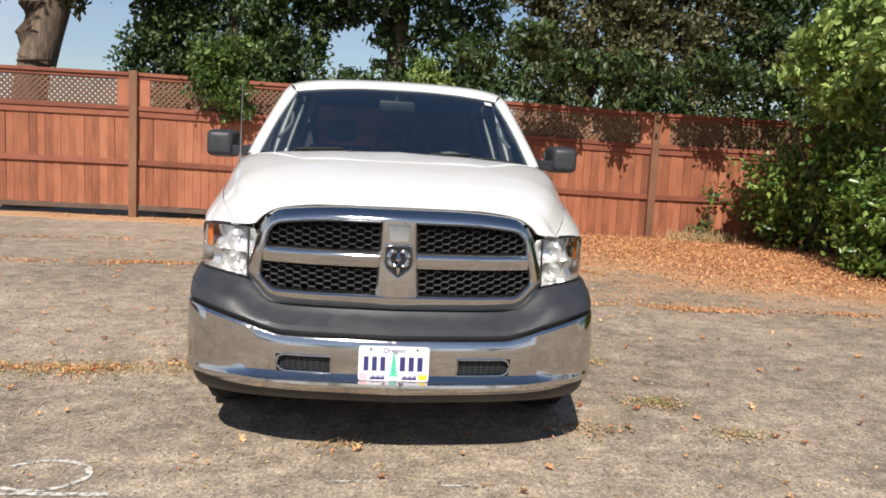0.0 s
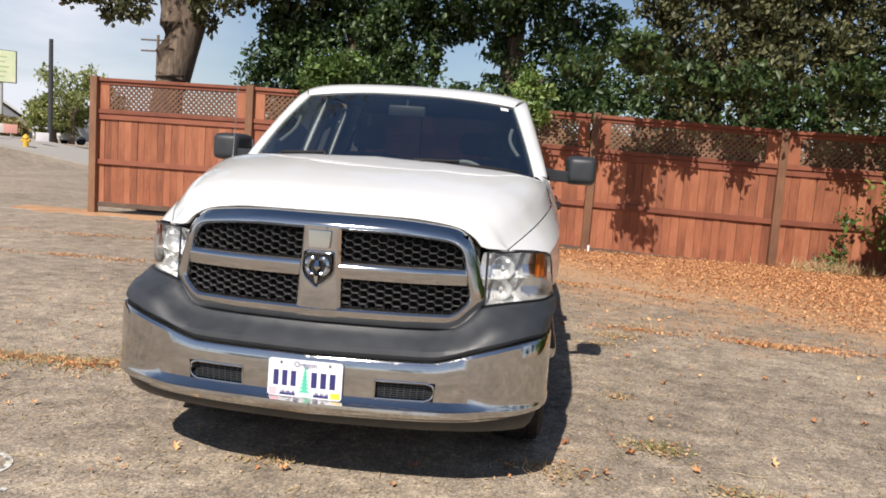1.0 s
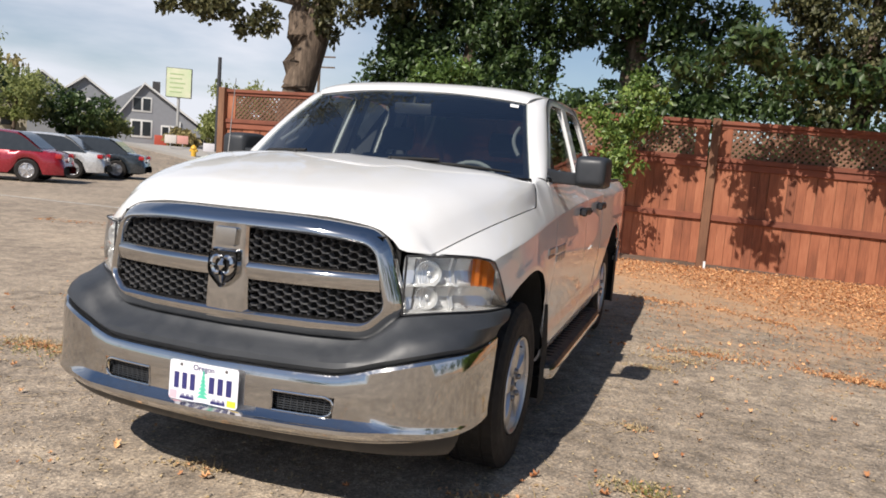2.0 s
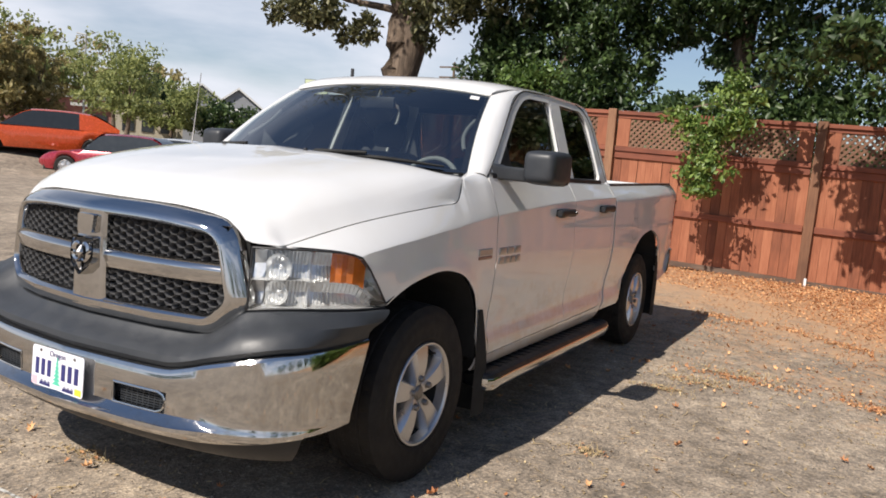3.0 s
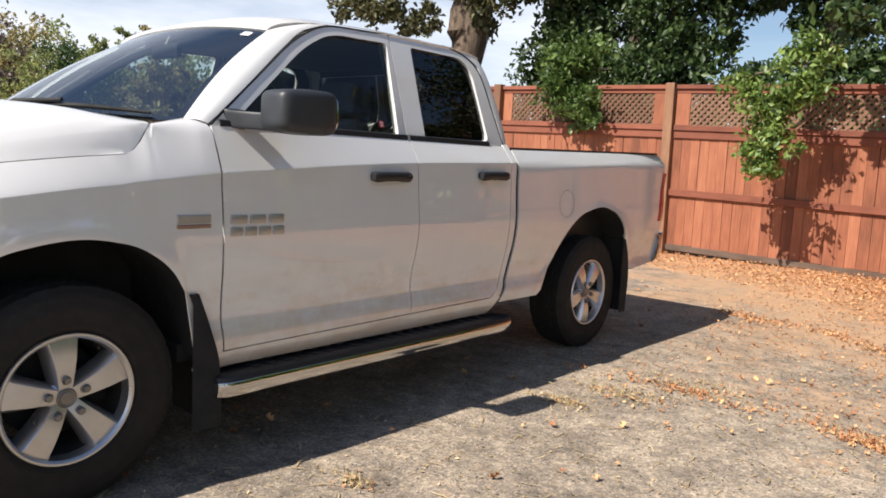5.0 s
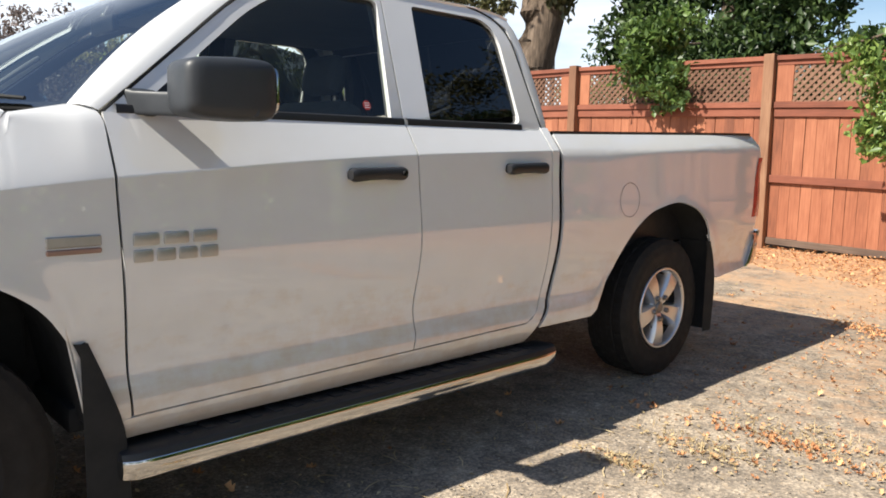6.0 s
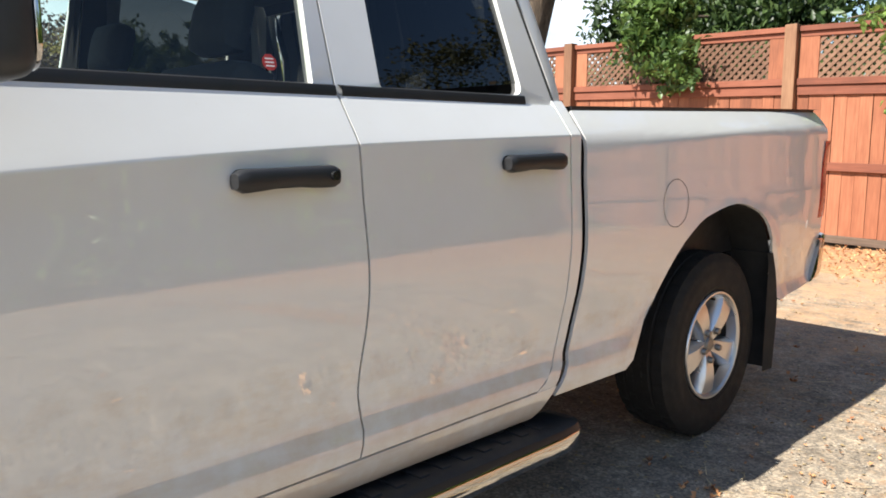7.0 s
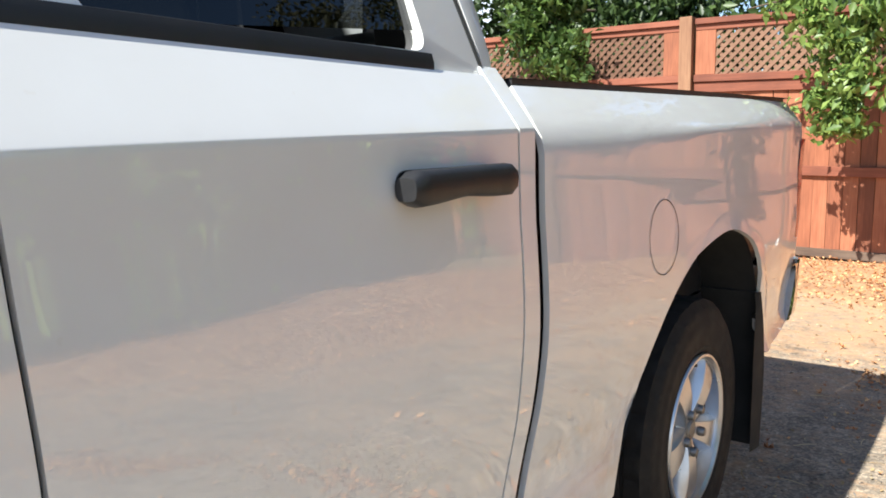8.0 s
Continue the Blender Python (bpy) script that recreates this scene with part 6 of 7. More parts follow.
# chrome bumper: blunter in plan than the grille
bump_px = curve([0, 0.30, 0.55, 0.72, 0.84, 0.93, 1.0], [0, 0.37, 0.655, 0.820, 0.912, 0.945, 0.952])
bump_py = curve([0, 0.30, 0.55, 0.72, 0.84, 0.93, 1.0], [-0.990, -0.964, -0.912, -0.840, -0.745, -0.590, -0.435])


def bump(p, z, out=0.0):
    """A point of the bumper's face; its ends lean forward towards the ground."""
    a, e = abs(p) * (1 - 0.16 * max(0.70 - z, 0)), 0.02
    x, y = bump_px(a), bump_py(a)
    tx, ty = bump_px(min(a + e, 1)) - bump_px(max(a - e, 0)), bump_py(min(a + e, 1)) - bump_py(max(a - e, 0))
    n = math.hypot(tx, ty)
    out *= 1 - 0.72 * min(max((a - 0.72) / 0.28, 0), 1)
    x, y = x + ty / n * out, y - tx / n * out
    return (math.copysign(x, p) if p else 0.0, y, z)


top_z = curve([0, 0.40, 0.47, 0.55, 0.80, 1.0], [0.598, 0.602, 0.618, 0.646, 0.700, 0.706])
low_z = curve([0, 0.5, 0.8, 1.0], [0.352, 0.358, 0.385, 0.41])
slot = (0.222, 0.428)
ps = sorted(set(span(-1, 1, 60)) | {s * v for s in (-1, 1) for v in slot})
fade = lambda p: 1 - min(max((abs(p) - 0.48) / 0.16, 0), 1)
rows = []
for kind in range(15):
    row = []
    for p in ps:
        t, lo, f = top_z(abs(p)), low_z(abs(p)), fade(p)
        z, o = ((t - 0.004, 0.008), (t, 0.030), (t - 0.004, 0.046), (t - 0.016, 0.054), (lerp(t, 0.512, 0.5), 0.058), (0.521, 0.060), (0.480, 0.060), (0.445, 0.060),
                (0.424, 0.064 + 0.022 * f), (0.416, 0.068 + 0.036 * f), (0.404, 0.068 + 0.038 * f), (lerp(0.404, lo, 0.5), 0.062 + 0.022 * f), (lo + 0.012, 0.054), (lo, 0.040), (lo + 0.004, 0.01))[kind]
        row.append(bump(p, z, o))
    rows.append(row)


def in_slot(i, j):
    a, b = abs(ps[j]), abs(ps[j + 1])
    return 5 <= i <= 6 and slot[0] - 0.001 <= min(a, b) and max(a, b) <= slot[1] + 0.001


bm = bmesh.new()
sheet(bm, rows, in_slot)
bumper = part("front_bumper", bm, BUMPER, truck, "chrome front bumper with sun glints and road grime", 30)
for sgn in (-1, 1):
    bm = bmesh.new()
    qs = [sgn * v for v in span(slot[0] - 0.01, slot[1] + 0.01, 10)]
    sheet(bm, [[bump(p, z, o) for p in qs] for z, o in ((0.527, 0.053), (0.525, 0.02), (0.441, 0.02), (0.440, 0.058))])
    for k in range(8):
        z = 0.449 + 0.0092 * k
        sheet(bm, [[bump(p, z + dz, o) for p in qs] for dz, o in ((0, 0.021), (0.0, 0.036), (0.004, 0.036), (0.004, 0.021))])
    for p in qs:
        sheet(bm, [[bump(p + d, z, o) for z in (0.443, 0.523)] for d, o in ((-0.002, 0.021), (-0.002, 0.034), (0.002, 0.034), (0.002, 0.021))])
    part("fog_lamp_blank", bm, CHARCOAL, bumper, "ribbed black insert in the bumper")
    # rolled chrome lip round the opening, its outer end rounded
    a, b, lo, hi = slot[0] + 0.003, slot[1] - 0.003, 0.446, 0.520
    ring = [(a, lo), (a, lerp(lo, hi, 0.5)), (a, hi), (lerp(a, b, 0.5), hi), (lerp(a, b, 0.86), hi), (lerp(a, b, 0.96), hi - 0.009), (b, hi - 0.024), (b, lo + 0.024), (lerp(a, b, 0.96), lo + 0.009), (lerp(a, b, 0.86), lo), (lerp(a, b, 0.5), lo), (a, lo)]
    bm = bmesh.new()
    tube(bm, [Vector(bump(sgn * p, z, 0.0585)) for p, z in ring], [0.0055] * len(ring), 8)
    part("opening_lip", bm, BUMPER, bumper)

# charcoal upper fascia, from the bumper's line to that of the lamps and grille
zf = curve([0, 0.44, 0.52, 0.58, 0.63, 0.8, 1.0], [0.712, 0.712, 0.722, 0.765, 0.812, 0.826, 0.815])
rows = []
for q in range(9):
    row = []
    for p in span(-1, 1, 72):
        t, u, a = top_z(abs(p)), zf(abs(p)), abs(p)
        body = 0.016 * min(max((a - 0.5) / 0.2, 0), 1)
        z, o, k = ((t - 0.010, 0.005, 0), (t + 0.006, 0.030, 0), (t + 0.022, 0.042, 0), (lerp(t, u, 0.38), 0.046, 0.15), (lerp(t, u, 0.60), 0.034 + body, 0.5), (lerp(t, u, 0.66), 0.022 + body * 1.2, 0.65),
                   (lerp(t, u, 0.85), 0.014 + body, 0.9), (u - 0.004, 0.010 + body * 0.6, 1), (u, -0.03, 1))[q]
        row.append(tuple(Vector(bump(p, z, o)).lerp(Vector(nose(p, z, o)), k)))
    rows.append(row)
bm = bmesh.new()
sheet(bm, rows)
part("front_fascia", bm, CHARCOAL, truck, "dark grey moulded plastic bumper top", 32)
# black air dam under the bumper
rows = [[bump(p * 0.88, z, o) for p in span(-1, 1, 40)] for z, o in ((0.40, 0.03), (0.36, 0.022), (0.325, 0.004), (0.296, -0.03), (0.296, -0.07))]
bm = bmesh.new()
sheet(bm, rows)
part("air_dam", bm, BLACK, truck, "black plastic air dam under the bumper")

# grille: chrome surround, cross bars, honeycomb
g_out = rounded([(-0.36, 1.164), (0.36, 1.164), (0.605, 1.130), (0.688, 0.828), (0.578, 0.712), (-0.578, 0.712), (-0.688, 0.828), (-0.605, 1.130)], [0.15, 0.15, 0.09, 0.05, 0.05, 0.05, 0.05, 0.09], 6)
g_in = rounded([(-0.36, 1.104), (0.36, 1.104), (0.572, 1.076), (0.622, 0.842), (0.556, 0.778), (-0.556, 0.778), (-0.622, 0.842), (-0.572, 1.076)], [0.13, 0.13, 0.06, 0.03, 0.03, 0.03, 0.03, 0.06], 6)


def dense(poly):
    out = []
    for a, b in zip(poly, poly[1:] + poly[:1]):
        out += [tuple(Vector(a).lerp(Vector(b), k / 6)) for k in range(6)]
    return out


bm = bmesh.new()
ring_out, ring_in = dense(g_out), dense(g_in)
vs = []
for share, o in ((0, -0.03), (0, 0.000), (0.10, 0.010), (0.28, 0.021), (0.50, 0.030), (0.74, 0.035), (0.90, 0.035), (1.0, 0.029), (1.16, 0.012), (1.20, -0.035)):
    vs.append([bm.verts.new(face(lerp(p[0], q[0], share), lerp(p[1], q[1], share), o - 0.030 * min(max((p[1] - 1.0) / 0.12, 0), 1) * max(1 - share / 0.74, 0) ** 1.3)) for p, q in zip(ring_out, ring_in)])
for a, b in zip(vs, vs[1:]):
    for k in range(len(a)):
        bm.faces.new((a[k], a[(k + 1) % len(a)], b[(k + 1) % len(a)], b[k]))
grille = part("grille_surround", bm, CHROME, truck, "chrome grille surround", 40)


def slab(x0, x1, z0, z1, out, nx=14):
    bm = bmesh.new()
    h = z1 - z0
    prof = [(z0, -0.03), (z0, out - 0.016), (z0 + 0.04 * h, out - 0.008), (z0 + 0.58 * h, out + 0.006), (z0 + 0.68 * h, out + 0.005), (z0 + 0.80 * h, out - 0.002), (z0 + 0.92 * h, out - 0.014), (z1, out - 0.028), (z1, -0.03)]
    sheet(bm, [[face(x, z, o) for x in span(x0, x1, nx)] for z, o in prof])
    return bm


part("crossbar", slab(-0.60, -0.082, 0.900, 0.980, 0.024), CHROME, grille)
part("crossbar", slab(0.082, 0.60, 0.900, 0.980, 0.024), CHROME, grille)
bm = bmesh.new()
half = curve([0.70, 0.78, 0.92, 1.02, 1.10], [0.100, 0.090, 0.084, 0.078, 0.076])
zs = span(0.742, 1.112, 20)
sheet(bm, [[face(q * half(z), z, o + 0.02 * (z - 0.742) * (o > 0)) for q, o in ((-1.08, -0.03), (-1.06, 0.016), (-0.96, 0.026), (-0.86, 0.030), (0, 0.031), (0.86, 0.030), (0.96, 0.026), (1.06, 0.016), (1.08, -0.03))] for z in zs])
part("centre_bar", bm, CHROME, grille, "", 20)
bm = bmesh.new()
plaque = rounded([(-0.050, 1.098), (0.050, 1.098), (0.044, 1.024), (-0.044, 1.024)], [0.008] * 4, 3)
a, b = [bm.verts.new(face(x, z, 0.036)) for x, z in plaque], [bm.verts.new(face(x * 0.94, 1.061 + (z - 1.061) * 0.92, 0.056)) for x, z in plaque]
for k in range(len(a)):
    bm.faces.new((a[k], a[(k + 1) % len(a)], b[(k + 1) % len(a)], b[k]))
bm.faces.new(b)
part("centre_plaque", bm, CHROME, grille, "", 20)
# shield-shaped badge, plain
bm = bmesh.new()
crest = rounded([(-0.066, 1.016), (0.066, 1.016), (0.072, 0.915), (0.0, 0.856), (-0.072, 0.915)], [0.016, 0.016, 0.035, 0.014, 0.035], 5)
for sc, o0, o1 in ((1.0, 0.022, 0.062), (0.86, 0.062, 0.052)):
    ring = [(x * sc, 0.940 + (z - 0.940) * sc) for x, z in crest]
    a, b = [bm.verts.new(face(x, z, o0)) for x, z in ring], [bm.verts.new(face(x * 0.94, 0.940 + (z - 0.940) * 0.94, o1)) for x, z in ring]
    for k in range(len(a)):
        bm.faces.new((a[k], a[(k + 1) % len(a)], b[(k + 1) % len(a)], b[k]))
bm.faces.new(b)
badge = part("grille_badge", bm, CHROME, grille, "chrome shield badge", 30)
bm = bmesh.new()
bm.faces.new([bm.verts.new(face(x * 0.80, 0.940 + (z - 0.940) * 0.80, 0.0535)) for x, z in crest])
part("badge_field", bm, GLOSSBLACK, badge, "", 0)
bm = bmesh.new()
for sgn in (-1, 1):
    tube(bm, [face(sgn * (0.020 + 0.023 * math.sin(a)), 0.952 + 0.032 * math.cos(a), 0.059) for a in span(-0.5, 3.6, 11)], [0.004 + 0.0085 * math.sin(math.pi * min(k + 1, 11) / 12) for k in range(12)], 6)
tube(bm, [face(0, 0.975, 0.056), face(0, 0.950, 0.064), face(0, 0.915, 0.064), face(0, 0.884, 0.056)], [0.008, 0.016, 0.012, 0.005], 8)
part("badge_relief", bm, CHROME, badge)

# honeycomb panels
def honeycomb(x0, x1, z0, z1):
    bm = bmesh.new()
    w_, h_ = 0.0460, 0.0295
    r = 0
    z = z0 - h_ * 0.3
    while z < z1 + h_ * 0.5:
        x = x0 - (w_ * 0.75 if r % 2 else 0)
        while x < x1 + w_ * 0.4:
            corners = [(-0.5, 0), (-0.27, 0.5), (0.27, 0.5), (0.5, 0), (0.27, -0.5), (-0.27, -0.5)]
            if x0 - 0.02 < x < x1 + 0.02 and z0 - 0.012 < z < z1 + 0.012:
                rings = []
                for sc, o in ((1.005, -0.003), (0.968, 0.003), (0.935, 0.0), (0.905, -0.034)):
                    rings.append([bm.verts.new(face(min(max(x + cx * w_ * sc, x0 - 0.006), x1 + 0.006), min(max(z + cz * h_ * sc, z0 - 0.004), z1 + 0.004), o)) for cx, cz in corners])
                for a, b in zip(rings, rings[1:]):
                    for k in range(6):
                        bm.faces.new((a[k], a[(k + 1) % 6], b[(k + 1) % 6], b[k]))
            x += w_ * 1.5
        z += h_ * 0.5
        r += 1
    return bm


for x0, x1, z0, z1 in ((-0.585, -0.075, 0.978, 1.105), (0.075, 0.585, 0.978, 1.105), (-0.62, -0.078, 0.778, 0.906), (0.078, 0.62, 0.778, 0.906)):
    part("grille_mesh", honeycomb(x0, x1, z0, z1), MESHBLACK, grille, "black honeycomb grille mesh", 20)
bm = bmesh.new()
sheet(bm, [[face(x, z, -0.045) for x in span(-0.64, 0.64, 16)] for z in (0.74, 0.92, 1.125)])
part("grille_backing", bm, UNDER, grille)

# headlamps
lamp_ps = span(0.635, 0.995, 16)
lamp_up = lambda p: min(lamp_top(nose(p, 0.9)[1]) - 0.006, 1.046)
lamp_lo = lambda p: zf(p) + 0.004
for sgn in (-1, 1):
    lamp = None
    bm = bmesh.new()
    sheet(bm, [[nose(sgn * p, lerp(lamp_lo(p), lamp_up(p), t), -0.004 + 0.012 * math.sin(math.pi * t)) for p in lamp_ps] for t in span(0, 1, 8)])
    lamp = part("headlamp", bm, LENS, truck, "clear headlamp lens with amber corner", 60)
    lamp.visible_shadow = False
    bm = bmesh.new()
    flute = span(0.635, 0.995, 64)
    sheet(bm, [[nose(sgn * p, lerp(lamp_lo(p), lamp_up(p), t), o + (0.006 * (k % 2) if 0.05 < t < 0.95 and p > 0.67 else 0) + 0.022 * math.exp(-((p - 0.80) / 0.008) ** 2) * (0.05 < t < 0.95)) for k, p in enumerate(flute)] for t, o in ((0, 0.0), (0.03, -0.030), (0.06, -0.045), (0.25, -0.060), (0.44, -0.045), (0.47, -0.016), (0.50, -0.045), (0.72, -0.062), (0.94, -0.045), (0.97, -0.030), (1, 0.0))])
    part("lamp_housing", bm, REFLECTOR, lamp, "silver fluted reflector", 25)
    for p0, z0, r in ((0.715, 0.975, 0.052), (0.715, 0.882, 0.046)):
        bm = bmesh.new()
        c = Vector(nose(sgn * p0, z0, -0.050))
        aim = Vector((0.25 * sgn, -1, 0)).normalized()
        q = aim.to_track_quat("X", "Z").to_matrix().to_4x4()
        revolve(bm, [(r, 0.026), (r * 0.97, 0.020), (r * 0.75, 0.004), (r * 0.4, -0.006), (0.009, -0.008), (0.009, 0.012), (0.0005, 0.016)], 20)
        bmesh.ops.transform(bm, matrix=Matrix.Translation(c) @ q, verts=bm.verts)
        part("reflector_bowl", bm, REFLECTOR, lamp, sharp=50)
    bm = bmesh.new()
    qs = span(0.855, 0.945, 6)
    sheet(bm, [[nose(sgn * p, lerp(lamp_lo(p), lamp_up(p), t), -0.014 - 0.004 * (k % 2)) for k, p in enumerate(qs)] for t in span(0.46, 0.97, 10)])
    part("amber_reflector", bm, AMBER, lamp, "amber side marker", 15)
    bm = bmesh.new()
    for t in (0.0, 1.0):
        tube(bm, [nose(sgn * p, lerp(lamp_lo(p), lamp_up(p), t), 0.002) for p in lamp_ps], [0.004] * len(lamp_ps), 6)
    tube(bm, [nose(sgn * lamp_ps[0], z, 0.002) for z in span(lamp_lo(lamp_ps[0]), lamp_up(lamp_ps[0]), 4)], [0.005] * 5, 6)
    part("lamp_rim", bm, BLACK, lamp)

# number plate: its number as plain bars
bm = bmesh.new()
py = bump(0, 0.5, 0.070)[1]
plate_m = Matrix.Translation((-0.003, py - 0.004, 0.504)) @ Matrix.Rotation(radians(-2), 4, "X")
outline = rounded([(-0.1525, -0.076), (0.1525, -0.076), (0.1525, 0.076), (-0.1525, 0.076)], [0.014] * 4, 5)
fr, bk_ = [bm.verts.new(plate_m @ Vector((x, -0.001, z))) for x, z in outline], [bm.verts.new(plate_m @ Vector((x, 0.002, z))) for x, z in outline]
bm.faces.new(fr), bm.faces.new(bk_[::-1])
for k in range(len(fr)):
    bm.faces.new((fr[k], fr[(k + 1) % len(fr)], bk_[(k + 1) % len(fr)], bk_[k]))
PLATE = shader("plate_sheeting", (0.75, 0.76, 0.78), 0.4)
w = space(PLATE)
wire(PLATE, ramped(PLATE, noisy(PLATE, w, 9.0, 2.0), [(0.35, (0.72, 0.76, 0.82)), (0.6, (0.78, 0.76, 0.80))]), principled(PLATE).inputs["Base Color"])
plate = part("number_plate", bm, PLATE, bumper, "white number plate with a green tree and blue bars")
NAVY = plain("navy_print", (0.03, 0.03, 0.14), 0.5)
GREENP = plain("green_print", (0.10, 0.52, 0.36), 0.5)
PINKP = plain("pink_print", (0.80, 0.42, 0.48), 0.5)
YELLOWP = plain("yellow_sticker", (0.85, 0.60, 0.05), 0.5)


def on_plate(name, x0, x1, z0, z1, mat, lift=0.0024):
    return part(name, box_mesh(x0, x1, -lift, -0.0008, z0, z1, 0, plate_m), mat, plate, sharp=0)


for k in range(3):
    on_plate("plate_bar", -0.130 + 0.036 * k, -0.109 + 0.036 * k, -0.032, 0.030, NAVY)
    on_plate("plate_bar", 0.026 + 0.038 * k, 0.049 + 0.038 * k, -0.032, 0.030, NAVY)
bm = bmesh.new()
for k in range(7):
    z = -0.056 + 0.0155 * k
    wd = 0.026 * (1 - k / 7.5)
    vs = [bm.verts.new(plate_m @ Vector(p)) for p in ((-wd, -0.002, z), (wd, -0.002, z), (0, -0.002, z + 0.022))]
    bm.faces.new(vs)
part("plate_tree", bm, GREENP, plate, sharp=0)
for x0 in (-0.098, 0.040):
    bm = bmesh.new()
    for k in range(9):
        x = x0 + 0.007 * k
        h = 0.010 + 0.010 * abs(math.sin(k * 2.1))
        vs = [bm.verts.new(plate_m @ Vector(p)) for p in ((x - 0.005, -0.0021, -0.070), (x + 0.005, -0.0021, -0.070), (x, -0.0021, -0.070 + h + 0.006))]
        bm.faces.new(vs)
    part("plate_hills", bm, NAVY, plate, sharp=0)
on_plate("plate_tab", -0.148, -0.116, -0.073, -0.042, PINKP, 0.0018)
on_plate("year_sticker", 0.108, 0.146, -0.070, -0.046, YELLOWP, 0.0018)
txt = bpy.data.curves.new("state_name", "FONT")
txt.body, txt.size, txt.align_x, txt.extrude = "Oregon", 0.030, "CENTER", 0.0006
word = new("state_name", txt)
word.matrix_basis = plate_m @ pose(0, -0.002, 0.048, 90, 0, 0)
word.parent = plate
txt.materials.append(NAVY)
for x in (-0.10, 0.10):
    bm = bmesh.new()
    revolve(bm, [(0.0004, 0.005), (0.005, 0.004), (0.006, 0.0)], 10)
    bmesh.ops.transform(bm, matrix=plate_m @ Matrix.Translation((x, -0.001, 0.062)) @ Matrix.Rotation(radians(-90), 4, "Z"), verts=bm.verts)
    part("plate_screw", bm, STEEL, plate)

# ---- bed ----
def bed_low(y):
    if y < 2.87:
        return 0.455
    return rear_arch(y) if y < 4.03 else 0.52 + 0.05 * (y - 4.03)


bed_rail = lambda y: 1.333 + 0.0205 * (y - 2.56)
hump = curve([2.56, 3.0, 3.6, 4.2, 4.6], [1.235, 1.245, 1.268, 1.285, 1.285])


def bed_x(y, z):
    x = side_x(y, min(z, 1.20))
    h = hump(y)
    if z > h:
        s = (z - h) / (bed_rail(y) - h)
        x -= 0.062 * s ** 1.1
    return x


us = sorted(set(span(0, 1, 44)) | {0.155, 0.16, 0.69, 0.70, 0.705, 0.71, 0.715})
bed_side = both("bed_side", panel(lambda z: gap_rear(z) + 0.019, lambda z: 4.615 - 0.045 * max(0.95 - z, 0) - 0.9 * max(z - 1.330, 0), bed_low, bed_rail, bed_x, 0, 30, us), PAINT, truck, "white bed side reflecting the leaf-covered ground")[0]
bm = bmesh.new()
rows = []
for r in (0.0844, 0.0866):
    rows.append([(bed_x(3.09 + r * math.cos(a), 1.018 + r * math.sin(a)) + (0.0015 if r > 0.085 else 0.0012), 3.09 + r * math.cos(a), 1.018 + r * math.sin(a)) for a in span(0, 2 * math.pi, 48)])
sheet(bm, rows)
part("fuel_door_gap", bm, UNDER, bed_side, "round fuel door outline")
both("bed_rail_cap", panel(lambda z: 2.562, lambda z: 4.59, lambda y: bed_rail(y) - 0.004, lambda y: bed_rail(y) + 0.014, lambda y, z: bed_x(y, bed_rail(y)) - 0.008, 20, 2), BLACK)
bm = bmesh.new()
sheet(bm, [[(x, y, bed_rail(y) + dz) for y in span(2.56, 4.58, 16)] for x, dz in ((bed_x(3.0, 1.33) - 0.015, 0.013), (0.83, 0.012), (0.80, -0.005), (0.80, -0.5), (0.80, -0.62))])
both("bed_liner", bm, BLACK)
part("bed_floor", box_mesh(-0.80, 0.80, 2.56, 4.6, 0.70, 0.73), BLACK, truck)
both("bed_corner_floor", box_mesh(0.801, 0.93, 4.05, 4.6, 0.70, 0.73), BLACK)
part("bed_front_wall", box_mesh(-0.88, 0.88, 2.562, 2.60, 0.55, 1.325, 0.01), PAINT, truck)
part("tailgate", box_mesh(-0.80, 0.80, 4.57, 4.645, 0.76, 1.365, 0.015), PAINT, truck)
# tail lamps
rows = []
for z in span(0.86, 1.235, 10):
    s = (z - 0.86) / 0.375
    y0 = 4.50 + 0.075 * s
    x = bed_x(4.56, z)
    rows.append([(x + 0.003, y0, z), (x + 0.005, y0 + 0.05, z), (x - 0.012, 4.645, z), (x - 0.06, 4.668, z), (x - 0.13, 4.668, z)])
bm = bmesh.new()
sheet(bm, rows)
both("tail_lamp", bm, RED, truck, "red tail lamp")
# rear bumper
rows = []
for s in span(-1, 1, 40):
    a = abs(s)
    x = math.copysign(min(0.955, 1.03 * a) if a > 0 else 0, s)
    y = 4.80 - 0.20 * max(a - 0.80, 0) / 0.2 - 0.03 * a
    rows.append([(x, y + o, z) for o, z in ((-0.07, 0.755), (-0.01, 0.752), (0.01, 0.74), (0.012, 0.68), (0.0, 0.60), (-0.03, 0.56), (-0.08, 0.555))])
bm = bmesh.new()
sheet(bm, rows)
part("rear_bumper", bm, CHROME, truck, "chrome rear bumper")
bm = bmesh.new()
ends = []
for s in span(0, 1, 10):
    z, y = lerp(0.545, 0.765, s), 4.47 + 0.13 * s ** 0.7
    ends.append([(0.90, y + 0.03, z), (0.950, y + 0.02, z), (0.956, y + 0.035, z), (0.948, y + 0.075, z), (0.92, y + 0.11, z), (0.86, y + 0.14, z), (0.78, y + 0.15, z)])
end_bm = bmesh.new()
sheet(end_bm, ends)
thicken(end_bm, 0.006)
both("bumper_end", end_bm, CHROME)
bm.free()

